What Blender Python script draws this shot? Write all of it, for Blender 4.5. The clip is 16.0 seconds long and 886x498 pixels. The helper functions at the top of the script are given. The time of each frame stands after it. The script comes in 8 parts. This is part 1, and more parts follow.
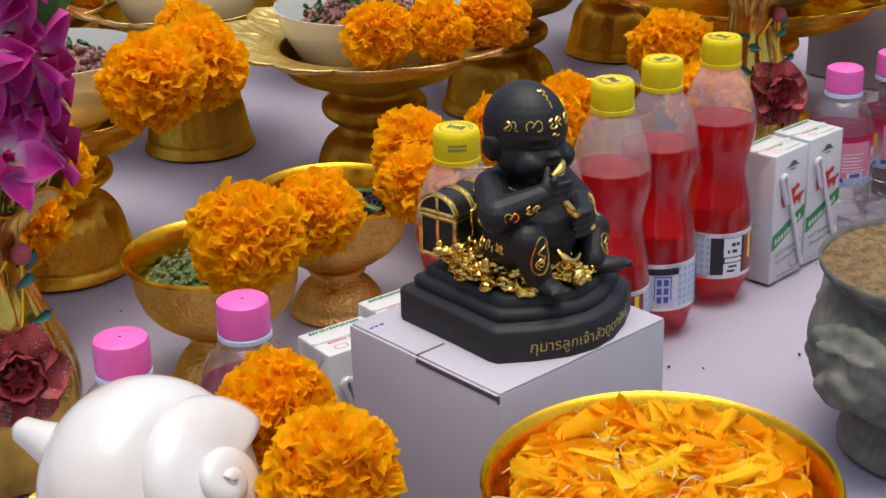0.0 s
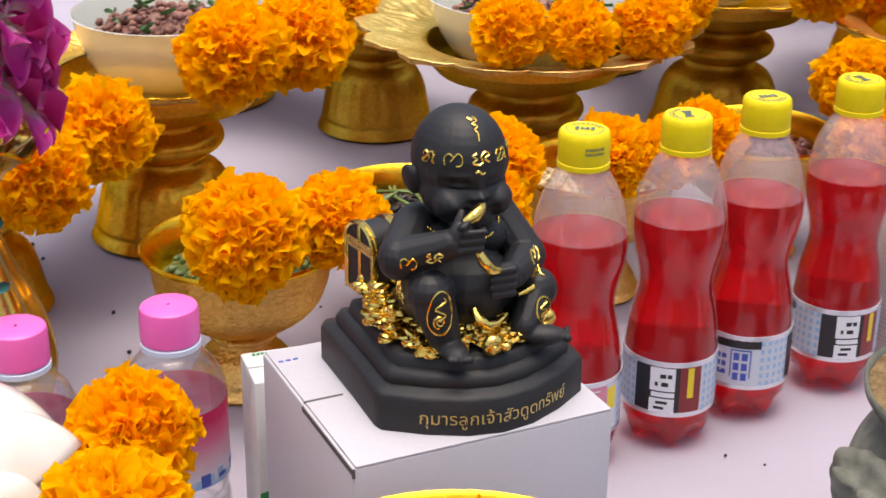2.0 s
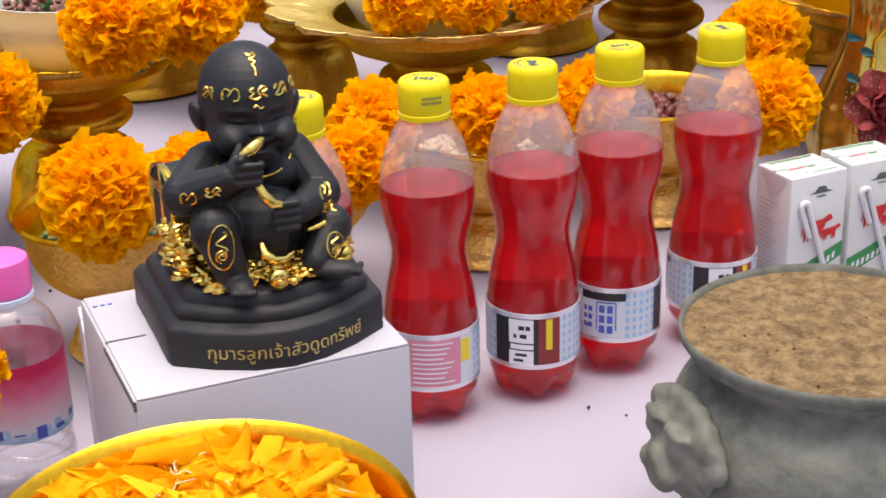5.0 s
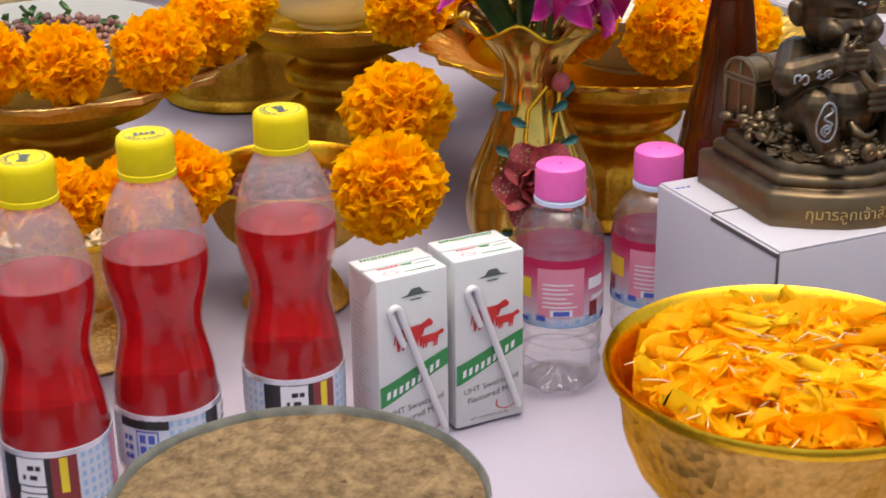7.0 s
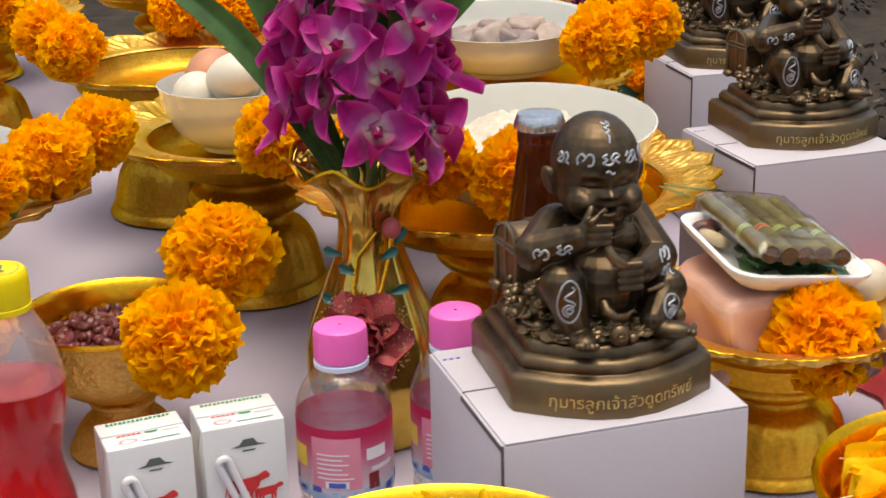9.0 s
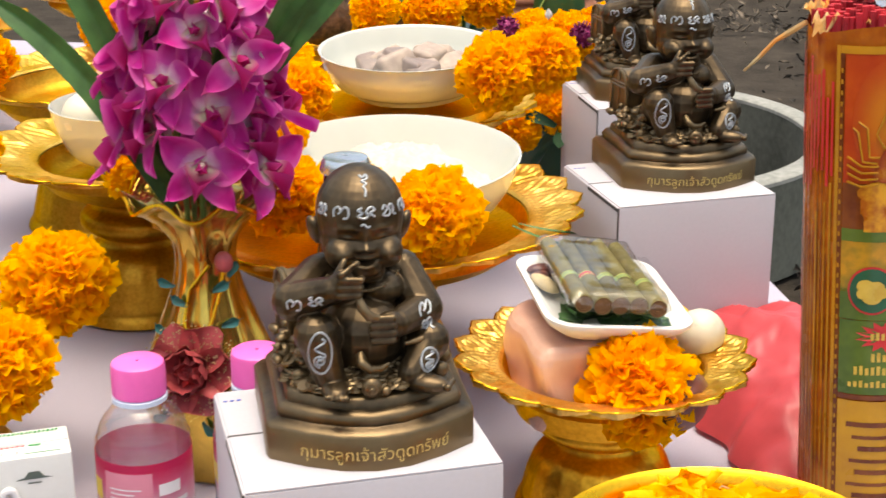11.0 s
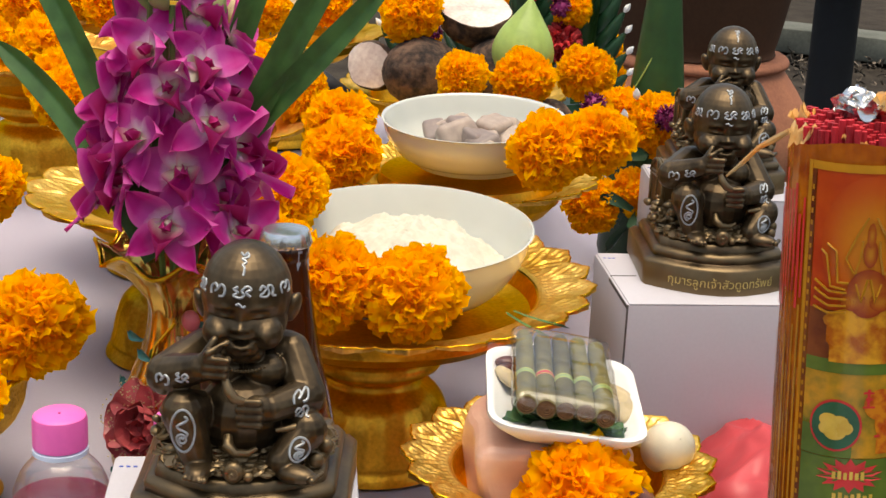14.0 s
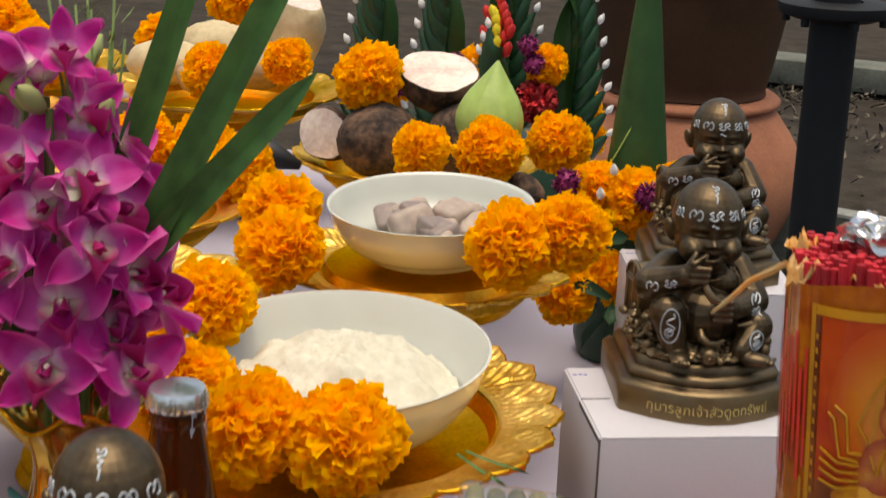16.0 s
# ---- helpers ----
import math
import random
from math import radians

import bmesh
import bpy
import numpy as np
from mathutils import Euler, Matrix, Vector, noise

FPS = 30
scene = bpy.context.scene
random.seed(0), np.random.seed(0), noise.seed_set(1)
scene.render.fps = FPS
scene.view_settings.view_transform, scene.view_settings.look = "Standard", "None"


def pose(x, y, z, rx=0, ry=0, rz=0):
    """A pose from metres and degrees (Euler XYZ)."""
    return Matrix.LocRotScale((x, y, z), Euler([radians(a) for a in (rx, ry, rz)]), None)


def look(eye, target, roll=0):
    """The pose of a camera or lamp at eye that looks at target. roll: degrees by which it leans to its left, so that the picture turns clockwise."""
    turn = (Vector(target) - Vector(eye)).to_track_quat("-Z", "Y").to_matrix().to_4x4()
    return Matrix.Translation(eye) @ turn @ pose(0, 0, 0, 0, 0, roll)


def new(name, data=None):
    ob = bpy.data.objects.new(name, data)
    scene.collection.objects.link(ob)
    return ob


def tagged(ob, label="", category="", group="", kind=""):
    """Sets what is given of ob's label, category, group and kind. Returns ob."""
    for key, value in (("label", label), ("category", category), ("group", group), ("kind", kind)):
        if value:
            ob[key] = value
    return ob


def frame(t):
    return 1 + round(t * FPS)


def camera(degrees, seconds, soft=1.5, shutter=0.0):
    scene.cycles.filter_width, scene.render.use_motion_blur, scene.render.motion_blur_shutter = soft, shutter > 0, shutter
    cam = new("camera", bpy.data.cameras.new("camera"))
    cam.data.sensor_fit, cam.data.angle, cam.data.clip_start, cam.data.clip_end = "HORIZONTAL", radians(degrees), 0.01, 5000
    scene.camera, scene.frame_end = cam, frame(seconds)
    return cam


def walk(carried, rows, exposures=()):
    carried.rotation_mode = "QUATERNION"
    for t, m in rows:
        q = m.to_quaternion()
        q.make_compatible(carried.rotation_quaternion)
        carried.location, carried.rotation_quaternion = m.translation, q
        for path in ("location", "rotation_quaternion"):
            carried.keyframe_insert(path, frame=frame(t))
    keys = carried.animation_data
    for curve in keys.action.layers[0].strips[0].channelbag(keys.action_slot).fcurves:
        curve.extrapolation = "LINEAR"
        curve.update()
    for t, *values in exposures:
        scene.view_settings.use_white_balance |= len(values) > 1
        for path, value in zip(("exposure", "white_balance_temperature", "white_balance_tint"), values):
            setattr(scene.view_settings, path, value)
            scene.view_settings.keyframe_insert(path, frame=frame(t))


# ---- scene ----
cam = camera(32.0, 16.0, soft=1.5, shutter=0.3)
PATH = [
    (0, (-0.612, -1.155, 0.552), (-0.176, 0.641, -0.213), -1.6),
    (0.5, (-0.545, -1.1, 0.547), (-0.198, 0.712, -0.226), -0.8),
    (1, (-0.483, -1.055, 0.545), (-0.198, 0.768, -0.227), -1.3),
    (1.5, (-0.436, -1.04, 0.54), (-0.272, 0.793, -0.243), -1.3),
    (2, (-0.336, -1.049, 0.53), (-0.422, 0.788, -0.256), 0.6),
    (2.5, (-0.289, -1.056, 0.524), (-0.526, 0.771, -0.253), 0.3),
    (3, (-0.26, -1.06, 0.523), (-0.516, 0.764, -0.257), 0.2),
    (3.2, (-0.25, -1.063, 0.519), (-0.501, 0.759, -0.267), 0.1),
    (5.3, (-0.186, -1.059, 0.493), (-0.32, 0.787, -0.263), -2.0),
    (5.5, (-0.173, -1.057, 0.494), (-0.277, 0.795, -0.254), -2.3),
    (6, (-0.129, -1.017, 0.488), (-0.113, 0.842, -0.249), -1.7),
    (6.5, (-0.048, -0.947, 0.482), (-0.031, 0.905, -0.272), -1.0),
    (7, (0.019, -0.887, 0.485), (-0.035, 0.968, -0.26), -0.8),
    (7.5, (0.056, -0.871, 0.496), (0.028, 1.001, -0.207), -2.0),
    (8, (0.117, -0.841, 0.499), (0.012, 1.034, -0.188), -2.2),
    (8.5, (0.189, -0.807, 0.499), (-0.002, 1.064, -0.18), -1.9),
    (8.7, (0.219, -0.794, 0.503), (-0.01, 1.077, -0.166), -1.8),
    (10.8, (0.411, -0.771, 0.538), (0.044, 1.092, -0.089), -0.1),
    (11, (0.417, -0.756, 0.536), (0.072, 1.103, -0.118), -0.2),
    (11.5, (0.41, -0.69, 0.536), (0.146, 1.186, -0.107), -0.2),
    (12, (0.393, -0.646, 0.527), (0.143, 1.234, -0.108), -1.1),
    (12.5, (0.442, -0.639, 0.542), (0.039, 1.219, -0.077), 1.2),
    (13, (0.508, -0.644, 0.547), (-0.018, 1.19, -0.052), 2.5),
    (13.5, (0.548, -0.666, 0.549), (-0.041, 1.156, -0.032), 2.6),
    (14, (0.58, -0.671, 0.549), (-0.057, 1.129, -0.047), 2.6),
    (14.5, (0.606, -0.662, 0.552), (-0.056, 1.134, -0.029), 2.0),
    (15, (0.624, -0.641, 0.556), (-0.058, 1.149, -0.02), 1.9),
    (15.5, (0.601, -0.579, 0.556), (-0.065, 1.211, -0.038), 2.2),
    (16, (0.55, -0.492, 0.567), (-0.082, 1.319, 0.0), 2.2),
]
walk(cam, [(t, look(eye, target, roll)) for t, eye, target, roll in PATH],
     exposures=[(0, 0.28, 6400, 9), (1, 0.62, 6500, 10), (2.5, 0.77, 6800, 10), (3, 0.81, 6700, 10), (5.5, 0.88, 6650, 10), (6, 0.98, 6500, 10), (6.5, 0.84, 6400, 9), (7, 0.64, 6750, 10), (8, 0.50, 6900, 9), (8.5, 0.52, 7000, 9), (11, 1.12, 7300, 5), (13, 0.74, 7300, 5), (14.5, 0.68, 7300, 5), (16, 0.48, 7400, 5)])


# ---- world and sun: bright overcast day ----
world = bpy.data.worlds.new("sky")
scene.world = world
world.use_nodes = True
wn = world.node_tree.nodes
wl = world.node_tree.links
sky = wn.new("ShaderNodeTexSky")
sky.sky_type = "NISHITA"
sky.sun_disc = False
sky.sun_elevation = radians(86)
sky.sun_rotation = radians(160)
sky.air_density = 1.0
sky.dust_density = 6.0
sky.ozone_density = 1.0
wl.new(sky.outputs["Color"], wn["Background"].inputs["Color"])
wn["Background"].inputs["Strength"].default_value = 0.15
sun_data = bpy.data.lights.new("sun", "SUN")
sun_data.energy = 1.0
sun_data.angle = radians(45)
sun_data.color = (1.0, 0.95, 0.88)
sun = new("sun", sun_data)
sun.matrix_world = look((0.12, 0.02, 4.0), (0, 0.2, 0))


# ---- materials ----
def mat(name, color, rough=0.5, metal=0.0, var=0.15, fine=60.0, coarse=7.0, bump=0.1, island=0.0, tint=None, trans=0.0, ior=1.45,
        coat=0.0, leaf=0.0, space="Object", sheen=0.0, rvar=0.1, random_object=0.0, spec=0.5, contrast=0.24):
    """A surface with grain at two scales; tint is the colour that its stains run to."""
    m = bpy.data.materials.new(name)
    m.use_nodes = True
    nt = m.node_tree
    n, l = nt.nodes, nt.links
    b = n["Principled BSDF"]
    co = n.new("ShaderNodeTexCoord")
    out = co.outputs[space]
    n1, n2 = n.new("ShaderNodeTexNoise"), n.new("ShaderNodeTexNoise")
    n1.inputs["Scale"].default_value, n2.inputs["Scale"].default_value = fine, coarse
    n1.inputs["Detail"].default_value = n2.inputs["Detail"].default_value = 4
    l.new(out, n1.inputs["Vector"])
    l.new(out, n2.inputs["Vector"])
    mix = n.new("ShaderNodeMix")
    mix.data_type = "RGBA"
    dark = tint or tuple(c * (1 - 2.2 * var) for c in color)
    mix.inputs[6].default_value = (*dark, 1)
    mix.inputs[7].default_value = (*[min(1, c * (1 + 0.6 * var)) for c in color], 1)
    add = n.new("ShaderNodeMath")
    add.operation = "MULTIPLY_ADD"
    l.new(n1.outputs["Fac"], add.inputs[0])
    add.inputs[1].default_value = 0.5
    half = n.new("ShaderNodeMath")
    half.operation = "MULTIPLY"
    half.inputs[1].default_value = 0.9
    l.new(n2.outputs["Fac"], half.inputs[0])
    l.new(half.outputs[0], add.inputs[2])
    fac = add.outputs[0]
    if island:
        geo = n.new("ShaderNodeNewGeometry")
        isl = n.new("ShaderNodeMath")
        isl.operation = "MULTIPLY_ADD"
        l.new(geo.outputs["Random Per Island"], isl.inputs[0])
        isl.inputs[1].default_value = island
        l.new(fac, isl.inputs[2])
        shift = n.new("ShaderNodeMath")
        shift.operation = "SUBTRACT"
        l.new(isl.outputs[0], shift.inputs[0])
        shift.inputs[1].default_value = island / 2
        fac = shift.outputs[0]
    if random_object:
        info = n.new("ShaderNodeObjectInfo")
        iso = n.new("ShaderNodeMath")
        iso.operation = "MULTIPLY_ADD"
        l.new(info.outputs["Random"], iso.inputs[0])
        iso.inputs[1].default_value = random_object
        l.new(fac, iso.inputs[2])
        sh2 = n.new("ShaderNodeMath")
        sh2.operation = "SUBTRACT"
        l.new(iso.outputs[0], sh2.inputs[0])
        sh2.inputs[1].default_value = random_object / 2
        fac = sh2.outputs[0]
    ramp = n.new("ShaderNodeMapRange")
    ramp.inputs["From Min"].default_value, ramp.inputs["From Max"].default_value = 0.7 - contrast, 0.7 + contrast
    l.new(fac, ramp.inputs["Value"])
    l.new(ramp.outputs["Result"], mix.inputs[0])
    l.new(mix.outputs[2], b.inputs["Base Color"])
    b.inputs["Metallic"].default_value = metal
    b.inputs["IOR"].default_value = ior
    b.inputs["Specular IOR Level"].default_value = spec
    b.inputs["Transmission Weight"].default_value = trans
    b.inputs["Coat Weight"].default_value = coat
    b.inputs["Coat Roughness"].default_value = 0.08
    rr = n.new("ShaderNodeMapRange")
    rr.inputs["To Min"].default_value, rr.inputs["To Max"].default_value = max(0.02, rough - rvar), min(1, rough + rvar)
    l.new(n2.outputs["Fac"], rr.inputs["Value"])
    l.new(rr.outputs["Result"], b.inputs["Roughness"])
    if bump:
        bp = n.new("ShaderNodeBump")
        bp.inputs["Strength"].default_value = bump
        bp.inputs["Distance"].default_value = 0.002
        l.new(n1.outputs["Fac"], bp.inputs["Height"])
        l.new(bp.outputs["Normal"], b.inputs["Normal"])
    if leaf:
        tr = n.new("ShaderNodeBsdfTranslucent")
        l.new(mix.outputs[2], tr.inputs["Color"])
        sh = n.new("ShaderNodeMixShader")
        sh.inputs["Fac"].default_value = leaf
        l.new(b.outputs[0], sh.inputs[1])
        l.new(tr.outputs[0], sh.inputs[2])
        l.new(sh.outputs[0], n["Material Output"].inputs["Surface"])
    return m


def gold_mat(name, color, rough, pattern=170.0, bump=0.35, tint=None, depth=0.0016):
    """Gilt metal with an embossed all-over ornament of small cells."""
    m = mat(name, color, rough=rough, metal=1.0, var=0.18, fine=300, coarse=14, bump=0, tint=tint, rvar=0.12)
    n, l = m.node_tree.nodes, m.node_tree.links
    n["Principled BSDF"].inputs["Specular Tint"].default_value = (1.0, 0.74, 0.25, 1)
    vo, co = n.new("ShaderNodeTexVoronoi"), n.new("ShaderNodeTexCoord")
    vo.inputs["Scale"].default_value = pattern
    l.new(co.outputs["Object"], vo.inputs["Vector"])
    no = n.new("ShaderNodeTexNoise")
    no.inputs["Scale"].default_value = pattern * 0.4
    l.new(co.outputs["Object"], no.inputs["Vector"])
    mul = n.new("ShaderNodeMath")
    mul.operation = "MULTIPLY"
    l.new(vo.outputs["Distance"], mul.inputs[0])
    l.new(no.outputs["Fac"], mul.inputs[1])
    bp = n.new("ShaderNodeBump")
    bp.inputs["Strength"].default_value = bump
    bp.inputs["Distance"].default_value = depth
    l.new(mul.outputs[0], bp.inputs["Height"])
    l.new(bp.outputs["Normal"], n["Principled BSDF"].inputs["Normal"])
    return m


def clear_mat(name, tint, gloss=0.04, rough=0.06, haze=0.06, edge=0.5):
    """Thin clear plastic: light goes straight through, the rims shine, a faint haze."""
    m = bpy.data.materials.new(name)
    m.use_nodes = True
    n, l = m.node_tree.nodes, m.node_tree.links
    n.remove(n["Principled BSDF"])
    tr, gl, mx, lw = (n.new("ShaderNodeBsdfTransparent"), n.new("ShaderNodeBsdfGlossy"), n.new("ShaderNodeMixShader"), n.new("ShaderNodeLayerWeight"))
    tr.inputs["Color"].default_value = (*tint, 1)
    gl.inputs["Roughness"].default_value = rough
    no, co, bp = n.new("ShaderNodeTexNoise"), n.new("ShaderNodeTexCoord"), n.new("ShaderNodeBump")
    no.inputs["Scale"].default_value = 45
    l.new(co.outputs["Object"], no.inputs["Vector"])
    l.new(no.outputs["Fac"], bp.inputs["Height"])
    bp.inputs["Strength"].default_value, bp.inputs["Distance"].default_value = 0.3, 0.002
    l.new(bp.outputs["Normal"], gl.inputs["Normal"])
    pw = n.new("ShaderNodeMath")
    pw.operation = "POWER"
    pw.inputs[1].default_value = 3.0
    l.new(lw.outputs["Facing"], pw.inputs[0])
    ad = n.new("ShaderNodeMath")
    ad.operation = "MULTIPLY_ADD"
    ad.inputs[1].default_value = edge
    ad.inputs[2].default_value = gloss
    l.new(pw.outputs[0], ad.inputs[0])
    hz, mh = n.new("ShaderNodeBsdfDiffuse"), n.new("ShaderNodeMixShader")
    hz.inputs["Color"].default_value = (0.85, 0.85, 0.86, 1)
    mh.inputs["Fac"].default_value = haze
    l.new(tr.outputs[0], mh.inputs[1])
    l.new(hz.outputs[0], mh.inputs[2])
    l.new(ad.outputs[0], mx.inputs["Fac"])
    l.new(mh.outputs[0], mx.inputs[1])
    l.new(gl.outputs[0], mx.inputs[2])
    l.new(mx.outputs[0], n["Material Output"].inputs["Surface"])
    return m


def drink_mat():
    """Clear red drink: it bends what lies behind and scatters some light back red."""
    m = bpy.data.materials.new("red_drink")
    m.use_nodes = True
    n, l = m.node_tree.nodes, m.node_tree.links
    b = n["Principled BSDF"]
    b.inputs["Base Color"].default_value = (0.74, 0.007, 0.018, 1)
    b.inputs["Roughness"].default_value = 0.10
    b.inputs["IOR"].default_value = 1.2
    rf, tr, m1, m2 = n.new("ShaderNodeBsdfRefraction"), n.new("ShaderNodeBsdfTransparent"), n.new("ShaderNodeMixShader"), n.new("ShaderNodeMixShader")
    rf.inputs["Color"].default_value = (1.0, 0.060, 0.085, 1)
    rf.inputs["IOR"].default_value = 1.30
    rf.inputs["Roughness"].default_value = 0.03
    tr.inputs["Color"].default_value = (1.0, 0.075, 0.10, 1)
    m1.inputs["Fac"].default_value = 0.35
    l.new(rf.outputs[0], m1.inputs[1])
    l.new(tr.outputs[0], m1.inputs[2])
    no, co, mr = n.new("ShaderNodeTexNoise"), n.new("ShaderNodeTexCoord"), n.new("ShaderNodeMapRange")
    no.inputs["Scale"].default_value = 30
    l.new(co.outputs["Object"], no.inputs["Vector"])
    l.new(no.outputs["Fac"], mr.inputs["Value"])
    mr.inputs["To Min"].default_value, mr.inputs["To Max"].default_value = 0.62, 0.88
    l.new(mr.outputs["Result"], m2.inputs["Fac"])
    l.new(b.outputs[0], m2.inputs[1])
    l.new(m1.outputs[0], m2.inputs[2])
    l.new(m2.outputs[0], n["Material Output"].inputs["Surface"])
    return m


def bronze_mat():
    """Dark cast bronze; raised edges are coloured lighter to paint in highlight contrast."""
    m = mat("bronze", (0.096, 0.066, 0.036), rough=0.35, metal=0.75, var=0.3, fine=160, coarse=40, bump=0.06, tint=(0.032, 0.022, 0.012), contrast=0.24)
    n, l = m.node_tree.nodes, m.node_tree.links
    # pointiness drives a painted highlight tone on the raised edges
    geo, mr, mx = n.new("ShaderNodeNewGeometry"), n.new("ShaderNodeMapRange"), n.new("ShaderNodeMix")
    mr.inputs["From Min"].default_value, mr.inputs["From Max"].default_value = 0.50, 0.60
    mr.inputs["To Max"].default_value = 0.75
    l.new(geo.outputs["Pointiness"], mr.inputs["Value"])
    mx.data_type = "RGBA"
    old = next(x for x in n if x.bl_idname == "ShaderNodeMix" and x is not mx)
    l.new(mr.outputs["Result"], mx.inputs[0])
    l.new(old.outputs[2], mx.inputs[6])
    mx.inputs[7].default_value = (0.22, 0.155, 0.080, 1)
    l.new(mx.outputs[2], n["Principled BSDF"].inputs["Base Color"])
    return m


def print_mat(name, stops, attribute="along", rough=0.3, grain=0.25, fine=120, bump=0.2, coat=0.0, spec=0.35, leaf=0.0, edge=None):
    """Pigment that runs through the stops from the middle of a shape to its rim; edge is the tone of its border."""
    m = mat(name, (0.5, 0.5, 0.5), rough=rough, fine=fine, coarse=fine / 3, bump=bump, coat=coat, spec=spec, leaf=leaf)
    n, l = m.node_tree.nodes, m.node_tree.links
    at, ramp, no, sh = n.new("ShaderNodeAttribute"), n.new("ShaderNodeValToRGB"), n.new("ShaderNodeTexNoise"), n.new("ShaderNodeMath")
    at.attribute_name = attribute
    no.inputs["Scale"].default_value, no.inputs["Detail"].default_value = fine, 4
    sh.operation = "MULTIPLY_ADD"
    sh.inputs[1].default_value, sh.inputs[2].default_value = grain, -grain / 2
    l.new(n.new("ShaderNodeTexCoord").outputs["Object"], no.inputs["Vector"])
    l.new(no.outputs["Fac"], sh.inputs[0])
    add = n.new("ShaderNodeMath")
    l.new(at.outputs["Fac"], add.inputs[0])
    l.new(sh.outputs[0], add.inputs[1])
    l.new(add.outputs[0], ramp.inputs["Fac"])
    els = ramp.color_ramp.elements
    while len(els) < len(stops):
        els.new(0.5)
    for e, (p, tone) in zip(els, stops):
        e.position, e.color = p, (*tone, 1)
    last = ramp.outputs["Color"]
    if edge:
        at2, mr, mx = n.new("ShaderNodeAttribute"), n.new("ShaderNodeMapRange"), n.new("ShaderNodeMix")
        at2.attribute_name = "side"
        mr.inputs["From Min"].default_value, mr.inputs["From Max"].default_value, mr.inputs["To Max"].default_value = 0.62, 1.05, 0.75
        l.new(at2.outputs["Fac"], mr.inputs["Value"])
        mx.data_type = "RGBA"
        l.new(mr.outputs["Result"], mx.inputs[0])
        l.new(last, mx.inputs[6])
        mx.inputs[7].default_value = (*edge, 1)
        last = mx.outputs[2]
    l.new(last, n["Principled BSDF"].inputs["Base Color"])
    for x in n:
        if x.bl_idname == "ShaderNodeBsdfTranslucent":
            l.new(last, x.inputs["Color"])
    return m


M = {}
M["cloth"] = mat("table_cloth", (0.385, 0.36, 0.44), rough=0.85, var=0.05, fine=900, coarse=3, bump=0.1, spec=0.2)
M["gold"] = gold_mat("gilt", (0.86, 0.47, 0.045), 0.36, tint=(0.50, 0.23, 0.014))
M["gold_bright"] = gold_mat("bright_gilt", (0.98, 0.52, 0.03), 0.27, bump=0.10, tint=(0.68, 0.33, 0.015))
M["gold_old"] = gold_mat("old_gilt", (0.66, 0.40, 0.05), 0.42, tint=(0.36, 0.175, 0.01))
M["gold_pale"] = gold_mat("pale_gilt", (0.86, 0.66, 0.26), 0.42, pattern=420, bump=0.5, depth=0.0012, tint=(0.54, 0.38, 0.12))
M["gold_relief"] = gold_mat("embossed_gilt", (0.92, 0.61, 0.19), 0.38, pattern=420, bump=0.5, depth=0.0012, tint=(0.66, 0.36, 0.045))
M["gold_emboss"] = gold_mat("chased_gilt", (0.74, 0.45, 0.13), 0.40, pattern=130, bump=0.9, tint=(0.42, 0.19, 0.02), depth=0.0035)
M["gold_engraved"] = gold_mat("engraved_gilt", (0.86, 0.58, 0.20), 0.40, pattern=330, bump=0.8, tint=(0.62, 0.34, 0.05), depth=0.0018)
M["gold_leaf"] = mat("gold_leaf", (0.95, 0.66, 0.16), rough=0.22, metal=1.0, var=0.12, fine=250, bump=0.3)
M["black"] = mat("matt_black", (0.0125, 0.0125, 0.0145), rough=0.55, var=0.12, fine=400, bump=0.12)
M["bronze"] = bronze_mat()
M["silver_paint"] = mat("silver_paint", (0.36, 0.39, 0.42), rough=0.5, metal=0.3, var=0.1, fine=300)
M["gold_paint"] = mat("gold_paint", (0.62, 0.48, 0.17), rough=0.4, metal=0.4, var=0.2, fine=400, tint=(0.30, 0.21, 0.06))
M["white_card"] = mat("white_card", (0.475, 0.46, 0.50), rough=0.5, var=0.03, fine=350, coarse=9, bump=0.04)
M["card_gap"] = mat("card_gap", (0.10, 0.09, 0.085), rough=0.8, var=0.1)
M["carton"] = mat("milk_carton", (0.64, 0.65, 0.64), rough=0.35, var=0.03, fine=200, coarse=20, bump=0.05)
M["ink_green"] = mat("green_ink", (0.03, 0.25, 0.07), rough=0.4, var=0.05)
M["ink_red"] = mat("red_ink", (0.62, 0.03, 0.03), rough=0.4, var=0.08)
M["ink_grey"] = mat("grey_ink", (0.10, 0.13, 0.11), rough=0.45, var=0.05)
M["ink_pale"] = mat("pale_grey_ink", (0.42, 0.45, 0.43), rough=0.45, var=0.05)
M["ink_blue"] = mat("blue_ink", (0.06, 0.10, 0.45), rough=0.5, var=0.05)
M["ink_paleblue"] = mat("pale_blue_ink", (0.33, 0.52, 0.75), rough=0.35, var=0.05)
M["ink_black"] = mat("black_ink", (0.018, 0.016, 0.018), rough=0.3, var=0.1)
M["ink_maroon"] = mat("maroon_ink", (0.24, 0.03, 0.03), rough=0.35, var=0.1)
M["ink_palegreen"] = mat("pale_green_ink", (0.30, 0.42, 0.14), rough=0.4, var=0.15, fine=500)
M["ink_lime"] = mat("lime_ink", (0.52, 0.55, 0.12), rough=0.4, var=0.1)
M["ink_yellow"] = mat("yellow_ink", (0.80, 0.62, 0.03), rough=0.35, var=0.05)
M["ink_rose"] = mat("rose_ink", (0.70, 0.25, 0.34), rough=0.35, var=0.06)
M["ink_white"] = mat("white_ink", (0.78, 0.79, 0.82), rough=0.3, var=0.03)
